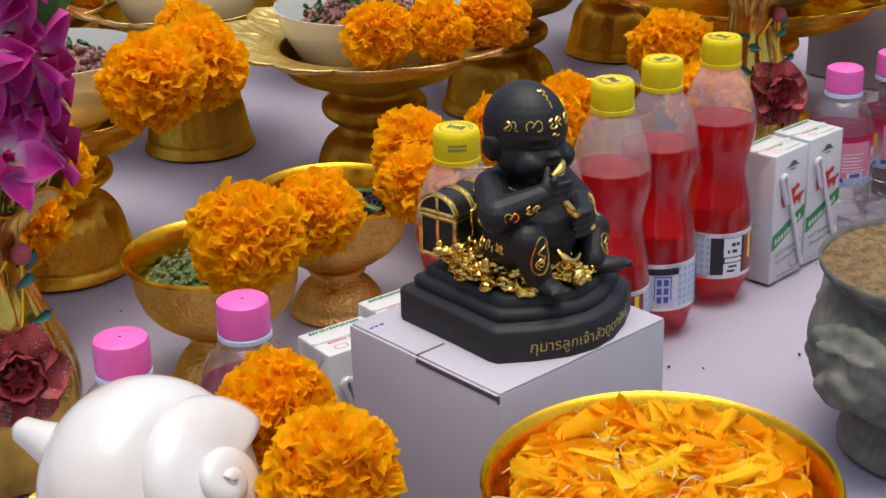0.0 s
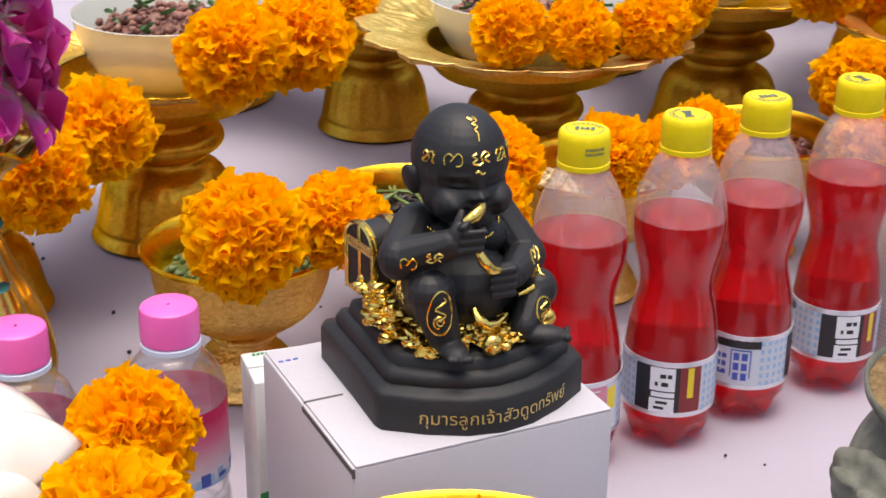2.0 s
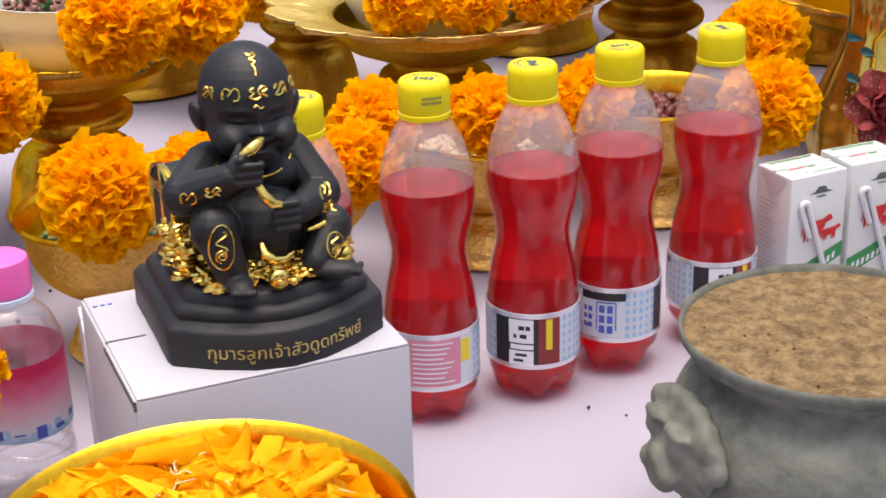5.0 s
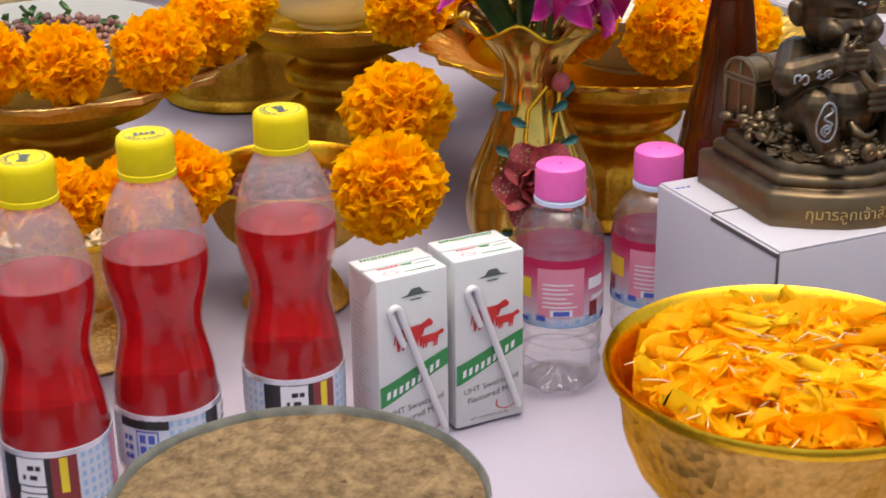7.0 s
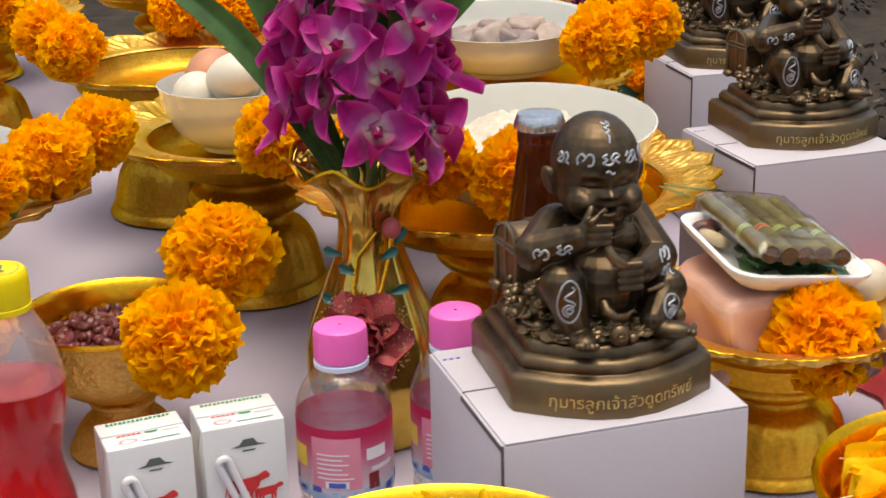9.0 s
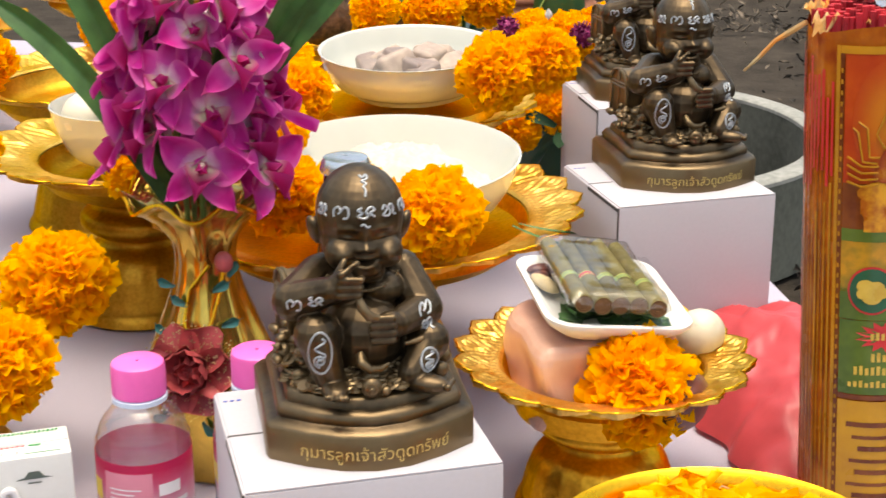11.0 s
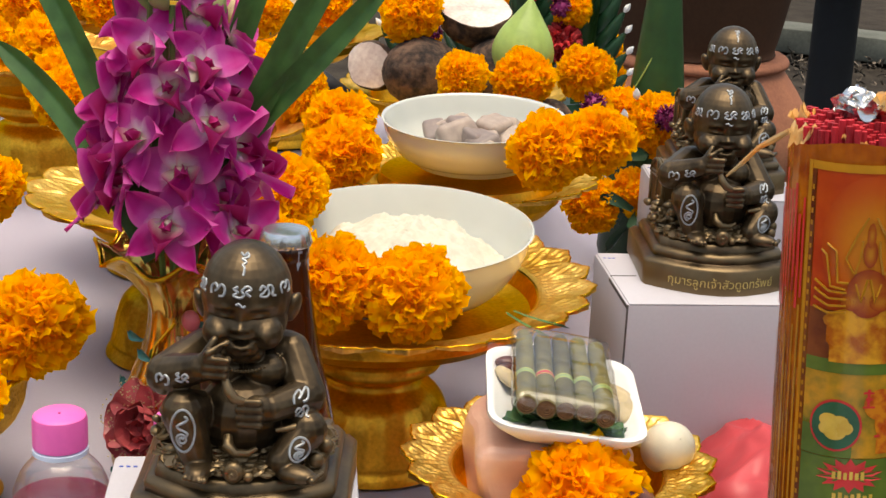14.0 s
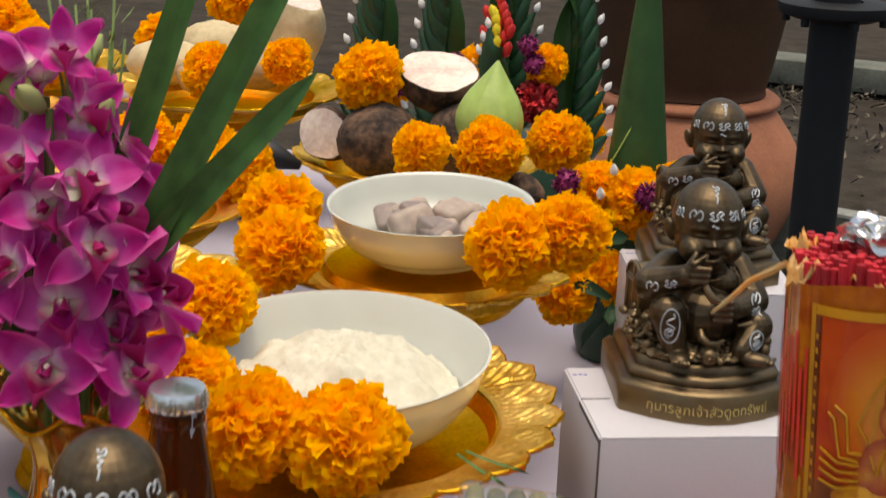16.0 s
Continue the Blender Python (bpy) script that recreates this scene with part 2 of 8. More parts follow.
M["label_paper"] = mat("label_paper", (0.62, 0.66, 0.73), rough=0.3, var=0.03)
M["pink_label"] = print_mat("pink_label", ((0.0, (0.36, 0.56, 0.80)), (0.14, (0.74, 0.76, 0.84)), (0.30, (0.78, 0.58, 0.66)), (0.62, (0.74, 0.20, 0.34)), (0.88, (0.66, 0.035, 0.13))), grain=0.16, fine=120, bump=0.05, leaf=0.5)
M["label_silver"] = mat("label_silver", (0.74, 0.74, 0.78), rough=0.22, metal=0.6, var=0.04)
M["straw"] = mat("clear_straw", (0.80, 0.79, 0.80), rough=0.35, var=0.04, trans=0.15)
M["red_drink"] = drink_mat()
M["clear"] = clear_mat("clear_plastic", (0.99, 0.98, 0.98), gloss=0.05, haze=0.008, edge=0.55)
M["clear_neck"] = clear_mat("hazy_plastic", (0.98, 0.93, 0.90), haze=0.17, gloss=0.075)
M["clear_water"] = clear_mat("water_bottle_plastic", (0.99, 0.99, 1.0), gloss=0.06, haze=0.03, edge=0.7)
M["film"] = clear_mat("plastic_wrap", (0.95, 0.95, 0.95), gloss=0.014, rough=0.12, haze=0.006, edge=0.35)
M["pouch"] = clear_mat("crinkled_pouch", (0.97, 0.97, 0.96), gloss=0.06, rough=0.08, haze=0.006, edge=0.6)
M["yellow_cap"] = mat("yellow_cap", (0.86, 0.68, 0.008), rough=0.42, var=0.05, fine=200, bump=0.03, spec=0.3)
M["pink_cap"] = mat("pink_cap", (0.86, 0.14, 0.48), rough=0.38, var=0.04, fine=200, bump=0.03)
M["cap_ring"] = mat("pale_ring", (0.62, 0.72, 0.88), rough=0.35, var=0.04)
M["marigold"] = mat("marigold_petal", (1.0, 0.57, 0.004), rough=0.65, var=0.08, fine=180, coarse=25, bump=0.05, island=0.5, leaf=0.55, tint=(1.0, 0.50, 0.0), random_object=0.3, spec=0.06, contrast=0.42)
M["marigold_core"] = mat("marigold_core", (1.0, 0.50, 0.002), rough=0.8, var=0.1, fine=220, coarse=60, bump=0.5, tint=(1.0, 0.36, 0.0), spec=0.05)
M["marigold_loose"] = mat("loose_petal", (1.0, 0.68, 0.02), rough=0.5, var=0.08, fine=180, coarse=25, bump=0.05, island=0.8, leaf=0.50, spec=0.1, tint=(1.0, 0.46, 0.003))
M["petal_base"] = mat("petal_base", (0.82, 0.66, 0.36), rough=0.6, var=0.1, island=0.4)
M["green"] = mat("leaf_green", (0.068, 0.175, 0.042), rough=0.42, var=0.25, fine=90, coarse=22, bump=0.2, leaf=0.15)
M["banana"] = mat("banana_leaf", (0.026, 0.082, 0.020), rough=0.4, var=0.25, fine=60, coarse=10, bump=0.2, leaf=0.08)
M["dark_leaf"] = mat("dark_leaf", (0.012, 0.05, 0.02), rough=0.4, var=0.25, fine=90, coarse=15, bump=0.2, island=0.4)
M["lotus"] = mat("lotus_bud", (0.36, 0.50, 0.12), rough=0.5, var=0.15, fine=90, coarse=18, bump=0.15)
M["orchid"] = print_mat("orchid_petal", ((0.08, (0.86, 0.86, 0.70)), (0.21, (0.82, 0.58, 0.72)), (0.37, (0.62, 0.085, 0.42)), (0.64, (0.52, 0.016, 0.25)), (1.0, (0.55, 0.024, 0.30))), rough=0.5, grain=0.22, fine=140, bump=0.15, spec=0.2, leaf=0.34, edge=(0.72, 0.16, 0.46))
M["orchid_dark"] = print_mat("orchid_lip_petal", ((0.05, (0.76, 0.76, 0.56)), (0.30, (0.60, 0.30, 0.34)), (0.50, (0.42, 0.012, 0.13)), (1.0, (0.36, 0.006, 0.10))), rough=0.5, grain=0.2, fine=160, bump=0.15, spec=0.2, leaf=0.3, edge=(0.55, 0.05, 0.28))
M["orchid_pale"] = print_mat("pale_sepal", ((0.0, (0.60, 0.66, 0.34)), (0.5, (0.74, 0.72, 0.60)), (1.0, (0.70, 0.55, 0.60))), rough=0.5, grain=0.2, fine=120, bump=0.15, spec=0.2, leaf=0.3)
M["orchid_lip"] = mat("orchid_column", (0.76, 0.74, 0.50), rough=0.5, var=0.2, fine=300, tint=(0.62, 0.46, 0.45))
M["orchid_bud"] = mat("orchid_bud", (0.27, 0.39, 0.10), rough=0.5, var=0.2, fine=120, tint=(0.32, 0.30, 0.15))
M["porcelain"] = mat("white_porcelain", (0.51, 0.52, 0.465), rough=0.2, var=0.03, fine=40, coarse=8, bump=0.02, coat=0.4)
M["conch"] = mat("conch_shell", (0.68, 0.69, 0.67), rough=0.18, var=0.03, fine=50, coarse=16, bump=0.03, coat=0.6, tint=(0.65, 0.61, 0.55))
M["stone"] = mat("grey_stone", (0.21, 0.21, 0.175), rough=0.85, var=0.22, fine=110, coarse=36, bump=0.6, tint=(0.10, 0.105, 0.085), contrast=0.22, spec=0.2)
M["sand"] = mat("sand", (0.235, 0.160, 0.080), rough=0.95, var=0.3, fine=420, coarse=110, bump=1.0, tint=(0.100, 0.066, 0.032), contrast=0.20, spec=0.1)
M["rice"] = mat("cooked_rice", (0.60, 0.57, 0.47), rough=0.5, var=0.05, fine=260, coarse=90, bump=0.35, spec=0.3, tint=(0.50, 0.47, 0.37))
M["taro_dice"] = mat("boiled_taro", (0.34, 0.27, 0.22), rough=0.5, var=0.2, fine=120, coarse=30, bump=0.25, random_object=0.5, tint=(0.21, 0.165, 0.15))
M["egg_white"] = mat("white_egg", (0.66, 0.62, 0.49), rough=0.4, var=0.05, fine=300, bump=0.05)
M["egg_brown"] = mat("brown_egg", (0.52, 0.23, 0.12), rough=0.45, var=0.08, fine=300, bump=0.05)
M["meat"] = mat("raw_pork", (0.60, 0.39, 0.30), rough=0.42, var=0.12, fine=60, coarse=18, bump=0.25, tint=(0.50, 0.27, 0.20), contrast=0.3, spec=0.4)
M["liver"] = mat("dark_meat", (0.17, 0.06, 0.05), rough=0.35, var=0.3, fine=70, coarse=25, bump=0.3)
M["larb"] = mat("minced_meat", (0.26, 0.125, 0.085), rough=0.45, var=0.3, fine=140, coarse=40, bump=0.5, island=0.6, tint=(0.11, 0.040, 0.030))
M["foam"] = mat("foam_tray", (0.82, 0.82, 0.80), rough=0.6, var=0.03, fine=500, bump=0.08)
M["cigar"] = mat("cigar_leaf", (0.175, 0.150, 0.050), rough=0.55, var=0.25, fine=160, coarse=60, bump=0.5, tint=(0.085, 0.066, 0.022), contrast=0.2, spec=0.25, random_object=0.35)
M["cigar_end"] = mat("cigar_end", (0.20, 0.10, 0.04), rough=0.85, var=0.3, fine=400, bump=0.4)
M["mung"] = mat("mung_bean", (0.10, 0.15, 0.05), rough=0.4, var=0.1, island=0.5)
M["red_bean"] = mat("red_bean", (0.12, 0.025, 0.025), rough=0.35, var=0.1, island=0.5)
M["black_bean"] = mat("black_bean", (0.02, 0.02, 0.025), rough=0.35, var=0.1, island=0.5)
M["soy_bean"] = mat("soy_bean", (0.62, 0.50, 0.30), rough=0.4, var=0.1, island=0.3)
M["beer"] = mat("brown_glass", (0.11, 0.022, 0.004), rough=0.06, var=0.1, fine=20, bump=0, rvar=0.03, trans=0.6)
M["tin"] = mat("tin_cap", (0.80, 0.80, 0.80), rough=0.24, metal=0.95, var=0.10, fine=300, bump=0.12)
M["seal"] = mat("pale_seal", (0.55, 0.60, 0.70), rough=0.3, var=0.15, fine=150, bump=0.3, leaf=0.3)
M["vase"] = mat("gilt_ceramic", (0.82, 0.54, 0.10), rough=0.15, metal=0.9, var=0.25, fine=60, coarse=25, bump=0.10, tint=(0.40, 0.25, 0.05))
M["rose"] = mat("ceramic_rose", (0.52, 0.11, 0.115), rough=0.32, var=0.3, fine=120, coarse=40, bump=0.3, tint=(0.30, 0.045, 0.05))
M["glitter"] = mat("gold_glitter", (0.75, 0.60, 0.32), rough=0.35, metal=0.8, var=0.2, fine=900, bump=0.9)
M["vase_leaf"] = mat("ceramic_leaf", (0.03, 0.22, 0.20), rough=0.3, var=0.35, fine=150, coarse=60, tint=(0.02, 0.07, 0.05))
M["terracotta"] = mat("terracotta", (0.44, 0.175, 0.088), rough=0.85, var=0.12, fine=120, coarse=6, bump=0.15, tint=(0.27, 0.10, 0.055))
M["brown_jar"] = mat("brown_jar", (0.068, 0.033, 0.018), rough=0.8, var=0.15, fine=90, coarse=7, bump=0.12, spec=0.2)
M["iron"] = mat("dark_iron", (0.010, 0.0115, 0.014), rough=0.6, metal=0.0, var=0.15, fine=90, coarse=9, bump=0.15, spec=0.3)
M["soil"] = mat("soil", (0.047, 0.039, 0.031), rough=1.0, var=0.3, fine=90, coarse=9, bump=1.0, tint=(0.018, 0.015, 0.012), contrast=0.26, spec=0.1)
M["litter"] = mat("leaf_litter", (0.155, 0.125, 0.095), rough=0.9, var=0.3, fine=40, coarse=8, bump=0.3, island=1.1, tint=(0.020, 0.016, 0.012))
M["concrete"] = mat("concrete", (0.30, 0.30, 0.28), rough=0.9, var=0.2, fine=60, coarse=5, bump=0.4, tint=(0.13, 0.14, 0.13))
M["concrete_dark"] = mat("dark_concrete", (0.115, 0.12, 0.10), rough=0.9, var=0.25, fine=60, coarse=6, bump=0.5, tint=(0.055, 0.06, 0.048))
M["bag"] = mat("red_plastic_bag", (0.72, 0.10, 0.12), rough=0.35, var=0.12, fine=40, coarse=12, bump=0.1, leaf=0.3)
M["wrap_orange"] = mat("orange_wrapper", (0.42, 0.125, 0.008), rough=0.25, var=0.3, fine=90, coarse=26, bump=0.45, coat=0.25, spec=0.4, tint=(0.24, 0.030, 0.004), contrast=0.18)
M["wrap_red"] = mat("red_paper", (0.46, 0.065, 0.008), rough=0.3, var=0.2, tint=(0.33, 0.014, 0.005), fine=70, coarse=30, bump=0.2, coat=0.2, spec=0.35, contrast=0.22)
M["wrap_dark"] = mat("brown_print", (0.20, 0.055, 0.010), rough=0.3, var=0.2, tint=(0.10, 0.016, 0.004), fine=90, coarse=40, bump=0.2, coat=0.2, spec=0.35, contrast=0.2)
M["wrap_green"] = mat("green_print", (0.11, 0.17, 0.020), rough=0.3, var=0.25, fine=60, coarse=26, bump=0.2, coat=0.2, spec=0.35, tint=(0.045, 0.080, 0.016))
M["wrap_field"] = mat("dark_green_print", (0.02, 0.11, 0.05), rough=0.3, var=0.2, fine=90, coarse=30, bump=0.2, coat=0.2, spec=0.35)
M["wrap_land"] = mat("landscape_print", (0.46, 0.22, 0.014), rough=0.3, var=0.3, fine=150, coarse=55, bump=0.2, coat=0.2, spec=0.35, tint=(0.13, 0.13, 0.016), contrast=0.2)
M["wrap_tree"] = mat("orange_tree_print", (0.50, 0.17, 0.010), rough=0.3, var=0.3, fine=220, coarse=110, bump=0.2, coat=0.2, spec=0.35, tint=(0.42, 0.07, 0.008), contrast=0.12)
M["wrap_yellow"] = mat("yellow_print", (0.50, 0.26, 0.012), rough=0.3, var=0.2, fine=80, coarse=24, bump=0.25, coat=0.2, spec=0.35, tint=(0.42, 0.19, 0.010))
M["wrap_pale"] = mat("pale_yellow_print", (0.58, 0.40, 0.07), rough=0.3, var=0.2, fine=200, coarse=90, bump=0.1, coat=0.2, spec=0.35, tint=(0.52, 0.33, 0.04))
M["wrap_film"] = mat("torn_orange_film", (0.74, 0.36, 0.06), rough=0.2, var=0.3, fine=60, coarse=40, bump=0.4, leaf=0.5, tint=(0.62, 0.50, 0.28), contrast=0.2)
M["wrap_halo"] = print_mat("halo_print", ((0.0, (0.56, 0.23, 0.014)), (0.45, (0.52, 0.16, 0.011)), (0.8, (0.47, 0.085, 0.009)), (1.0, (0.44, 0.055, 0.008))), grain=0.3, fine=45, coat=0.2)
M["wrap_brown"] = mat("brown_gold_print", (0.56, 0.27, 0.018), rough=0.3, var=0.3, fine=170, coarse=70, bump=0.2, coat=0.2, spec=0.35, tint=(0.36, 0.09, 0.008), contrast=0.13)
M["wrap_figure"] = print_mat("figure_print", ((0.0, (0.46, 0.20, 0.015)), (0.6, (0.36, 0.09, 0.010)), (1.0, (0.26, 0.035, 0.008))), grain=0.5, fine=160, coat=0.2)
M["wrap_gold"] = mat("gold_print", (0.54, 0.25, 0.016), rough=0.3, metal=0.1, var=0.2, fine=60, coarse=14, bump=0.1, coat=0.15, spec=0.35)
M["incense"] = mat("incense_stick", (0.52, 0.016, 0.030), rough=0.7, var=0.2, fine=200, bump=0.2, random_object=0.4)
M["yam_skin"] = mat("yam_skin", (0.12, 0.07, 0.045), rough=0.9, var=0.35, fine=130, coarse=38, bump=1.0, tint=(0.022, 0.014, 0.011), contrast=0.13)
M["yam_cut"] = mat("yam_flesh", (0.72, 0.64, 0.56), rough=0.6, var=0.1, fine=200, coarse=40, bump=0.15, tint=(0.45, 0.33, 0.30))
M["potato"] = mat("pale_root", (0.42, 0.31, 0.18), rough=0.8, var=0.2, fine=120, coarse=18, bump=0.25)
M["cassava"] = mat("cream_root", (0.58, 0.47, 0.28), rough=0.75, var=0.15, fine=130, coarse=14, bump=0.25)
M["amaranth"] = mat("globe_amaranth", (0.20, 0.008, 0.09), rough=0.6, var=0.2, fine=400, bump=0.6, island=0.5)
M["red_rose"] = mat("red_blossom", (0.42, 0.008, 0.012), rough=0.6, var=0.2, fine=200, bump=0.2, island=0.5)
M["bud_white"] = mat("jasmine_bud", (0.80, 0.80, 0.78), rough=0.5, var=0.05)
M["stem"] = mat("flower_stem", (0.16, 0.24, 0.06), rough=0.5, var=0.2)


# ---- building blocks ----
def thing(name, m, label, category, group="", kind=""):
    ob = new(name)
    ob.empty_display_size = 0.02
    ob.matrix_world = m
    return tagged(ob, label, category, group, kind)


def finish(name, bm, materials, smooth=True, angle=40):
    me = bpy.data.meshes.new(name)
    bm.to_mesh(me)
    bm.free()
    for x in materials if isinstance(materials, (list, tuple)) else [materials]:
        me.materials.append(x)
    if smooth:
        me.polygons.foreach_set("use_smooth", [True] * len(me.polygons))
        if angle < 180:
            me.set_sharp_from_angle(angle=radians(angle))
    return me


def part(name, bm, material, parent, label="", smooth=True, angle=40, m=None):
    ob = new(name, bm if isinstance(bm, bpy.types.Mesh) else finish(name, bm, material, smooth, angle))
    ob.parent = parent
    if m is not None:
        ob.matrix_basis = m
    return tagged(ob, label)


def solo(name, bm, material, m, label, category, group="", kind="", smooth=True, angle=40):
    ob = new(name, bm if isinstance(bm, bpy.types.Mesh) else finish(name, bm, material, smooth, angle))
    ob.matrix_world = m
    return tagged(ob, label, category, group, kind)


def lathe(profile, seg=40, wave=None, bm=None, index=0, closed_top=False, closed_bottom=False):
    """Turns a profile of (radius, z) round z. wave(angle, i) gives a factor on the radius and a lift."""
    bm = bm or bmesh.new()
    rings = []
    for i, (r, z) in enumerate(profile):
        ring = []
        for k in range(seg):
            a = 2 * math.pi * k / seg
            f, dz = wave(a, i) if wave else (1, 0)
            ring.append(bm.verts.new((r * f * math.cos(a), r * f * math.sin(a), z + dz)))
        rings.append(ring)
    for a, b in zip(rings, rings[1:]):
        for k in range(seg):
            bm.faces.new((a[k], a[(k + 1) % seg], b[(k + 1) % seg], b[k])).material_index = index
    if closed_bottom:
        bm.faces.new(rings[0][::-1]).material_index = index
    if closed_top:
        bm.faces.new(rings[-1]).material_index = index
    return bm


def curve_profile(points, n=4):
    """A Catmull-Rom smoothing of a profile."""
    out = []
    p = [points[0], *points, points[-1]]
    for i in range(1, len(p) - 2):
        for s in range(n):
            t = s / n
            a, b, c, d = (np.array(q, float) for q in p[i - 1 : i + 3])
            out.append(tuple(0.5 * (2 * b + (c - a) * t + (2 * a - 5 * b + 4 * c - d) * t**2 + (3 * b - a - 3 * c + d) * t**3)))
    return [*out, tuple(points[-1])]


def tube(bm, pts, r, seg=6, index=0, ends=True):
    """A round bar along points; r is one radius or one for each point."""
    pts = [Vector(p) for p in pts]
    rs = r if isinstance(r, (list, tuple)) else [r] * len(pts)
    rings, side = [], None
    for i, p in enumerate(pts):
        d = (pts[min(i + 1, len(pts) - 1)] - pts[max(i - 1, 0)]).normalized()
        if side is None:
            side = d.orthogonal().normalized()
        side = (side - d * side.dot(d)).normalized()
        up = d.cross(side)
        rings.append([bm.verts.new(p + rs[i] * (math.cos(2 * math.pi * k / seg) * side + math.sin(2 * math.pi * k / seg) * up)) for k in range(seg)])
    for a, b in zip(rings, rings[1:]):
        for k in range(seg):
            bm.faces.new((a[k], a[(k + 1) % seg], b[(k + 1) % seg], b[k])).material_index = index
    if ends:
        bm.faces.new(rings[0][::-1]).material_index = index
        bm.faces.new(rings[-1]).material_index = index
    return bm


def ball(bm, c, r, seg=16, rings=10, index=0, rot=None):
    """An ellipsoid."""
    r = r if isinstance(r, (tuple, list)) else (r, r, r)
    c = Vector(c)
    rows = []
    for i in range(1, rings):
        t = math.pi * i / rings
        st, ct = math.sin(t), math.cos(t)
        row = []
        for k in range(seg):
            a = 2 * math.pi * k / seg
            p = Vector((r[0] * st * math.cos(a), r[1] * st * math.sin(a), r[2] * ct))
            row.append(bm.verts.new(c + (rot @ p if rot else p)))
        rows.append(row)
    north, south = Vector((0, 0, r[2])), Vector((0, 0, -r[2]))
    n, s = bm.verts.new(c + (rot @ north if rot else north)), bm.verts.new(c + (rot @ south if rot else south))
    for k in range(seg):
        j = (k + 1) % seg
        bm.faces.new((n, rows[0][k], rows[0][j])).material_index = index
        bm.faces.new((s, rows[-1][j], rows[-1][k])).material_index = index
        for a, b in zip(rows, rows[1:]):
            bm.faces.new((a[k], b[k], b[j], a[j])).material_index = index
    return bm


def block(bm, lo, hi, bevel=0.0, index=0, seg=2):
    """A box with rounded edges."""
    b2 = bmesh.new()
    bmesh.ops.create_cube(b2, size=1)
    for v in b2.verts:
        v.co = Vector([lo[i] + (hi[i] - lo[i]) * (v.co[i] + 0.5) for i in range(3)])
    if bevel:
        bmesh.ops.bevel(b2, geom=b2.edges[:], offset=bevel, segments=seg, affect="EDGES", profile=0.5)
    append(bm, b2, index=index)
    return bm


def append(bm, other, m=None, index=None):
    """Adds another bmesh, and frees it."""
    vs = [bm.verts.new(m @ v.co if m else v.co) for v in other.verts]
    other.verts.index_update()
    for f in other.faces:
        try:
            g = bm.faces.new([vs[v.index] for v in f.verts])
        except ValueError:
            continue
        g.material_index = f.material_index if index is None else index
        g.smooth = f.smooth
    other.free()


def patch(bm, radius, a0, a1, z0, z1, index=0, n=0, lift=0.0):
    """A piece of a cylinder's surface, for labels; angles in degrees."""
    n = n or max(1, int(abs(a1 - a0) / 9))
    rows = []
    for z in (z0, z1):
        rows.append([bm.verts.new(((radius + lift) * math.cos(radians(a0 + (a1 - a0) * k / n)), (radius + lift) * math.sin(radians(a0 + (a1 - a0) * k / n)), z)) for k in range(n + 1)])
    for k in range(n):
        bm.faces.new((rows[0][k], rows[0][k + 1], rows[1][k + 1], rows[1][k])).material_index = index
    return bm


def quad(bm, pts, index=0):
    bm.faces.new([bm.verts.new(p) for p in pts]).material_index = index
    return bm


def blade(bm, length, width, base, m, rows=6, cols=3, cup=0.2, curl=0.3, ruffle=0.0, index=0, tipw=0.0, rnd=random):
    """A petal or leaf along +y from the origin: narrow base, rounded tip, cupped and curled."""
    grid = []
    ph = rnd.uniform(0, 6.28)
    for i in range(rows + 1):
        t = i / rows
        w = (base + (width - base) * math.sin(min(1, t * 1.15) * math.pi / 2)) * (1 if t < 0.7 else (1 - ((t - 0.7) / 0.3) ** 2 * (1 - tipw)))
        line = []
        for j in range(cols + 1):
            s = 2 * j / cols - 1
            z = cup * width * s * s + curl * length * t * t + ruffle * length * t * math.sin(ph + s * 4.5 + t * 3)
            y = length * t * (1 - 0.12 * s * s * t)
            line.append(bm.verts.new(m @ Vector((s * w / 2, y, z))))
        grid.append(line)
    for i in range(rows):
        for j in range(cols):
            bm.faces.new((grid[i][j], grid[i][j + 1], grid[i + 1][j + 1], grid[i + 1][j])).material_index = index
    return bm


def frill(bm, length, width, m, curl=0.2, wavy=0.15, index=0, rnd=random):
    """A fan-shaped petal along +y with a rounded, waved outer edge."""
    ph, grid = rnd.uniform(0, 6.28), []
    for t in (0.0, 0.45, 0.8, 1.0):
        w = width * (0.30 + 0.70 * t**0.7)
        row = []
        for j in range(7):
            s = j / 3 - 1
            y = length * t * (1 - 0.34 * s * s * t * t + 0.05 * math.sin(9 * s + ph))
            row.append(bm.verts.new(m @ Vector((s * w / 2 * (1 - 0.18 * t * t * s * s), y, curl * length * t * t + wavy * length * t * math.sin(ph + 4.6 * s)))))
        grid.append(row)
    for a, b in zip(grid, grid[1:]):
        for k in range(6):
            bm.faces.new((a[k], a[k + 1], b[k + 1], b[k])).material_index = index


def direction(d, roll=0.0):
    """A turn that carries +y to d."""
    return Vector(d).to_track_quat("Y", "Z").to_matrix().to_4x4() @ Matrix.Rotation(roll, 4, "Y")


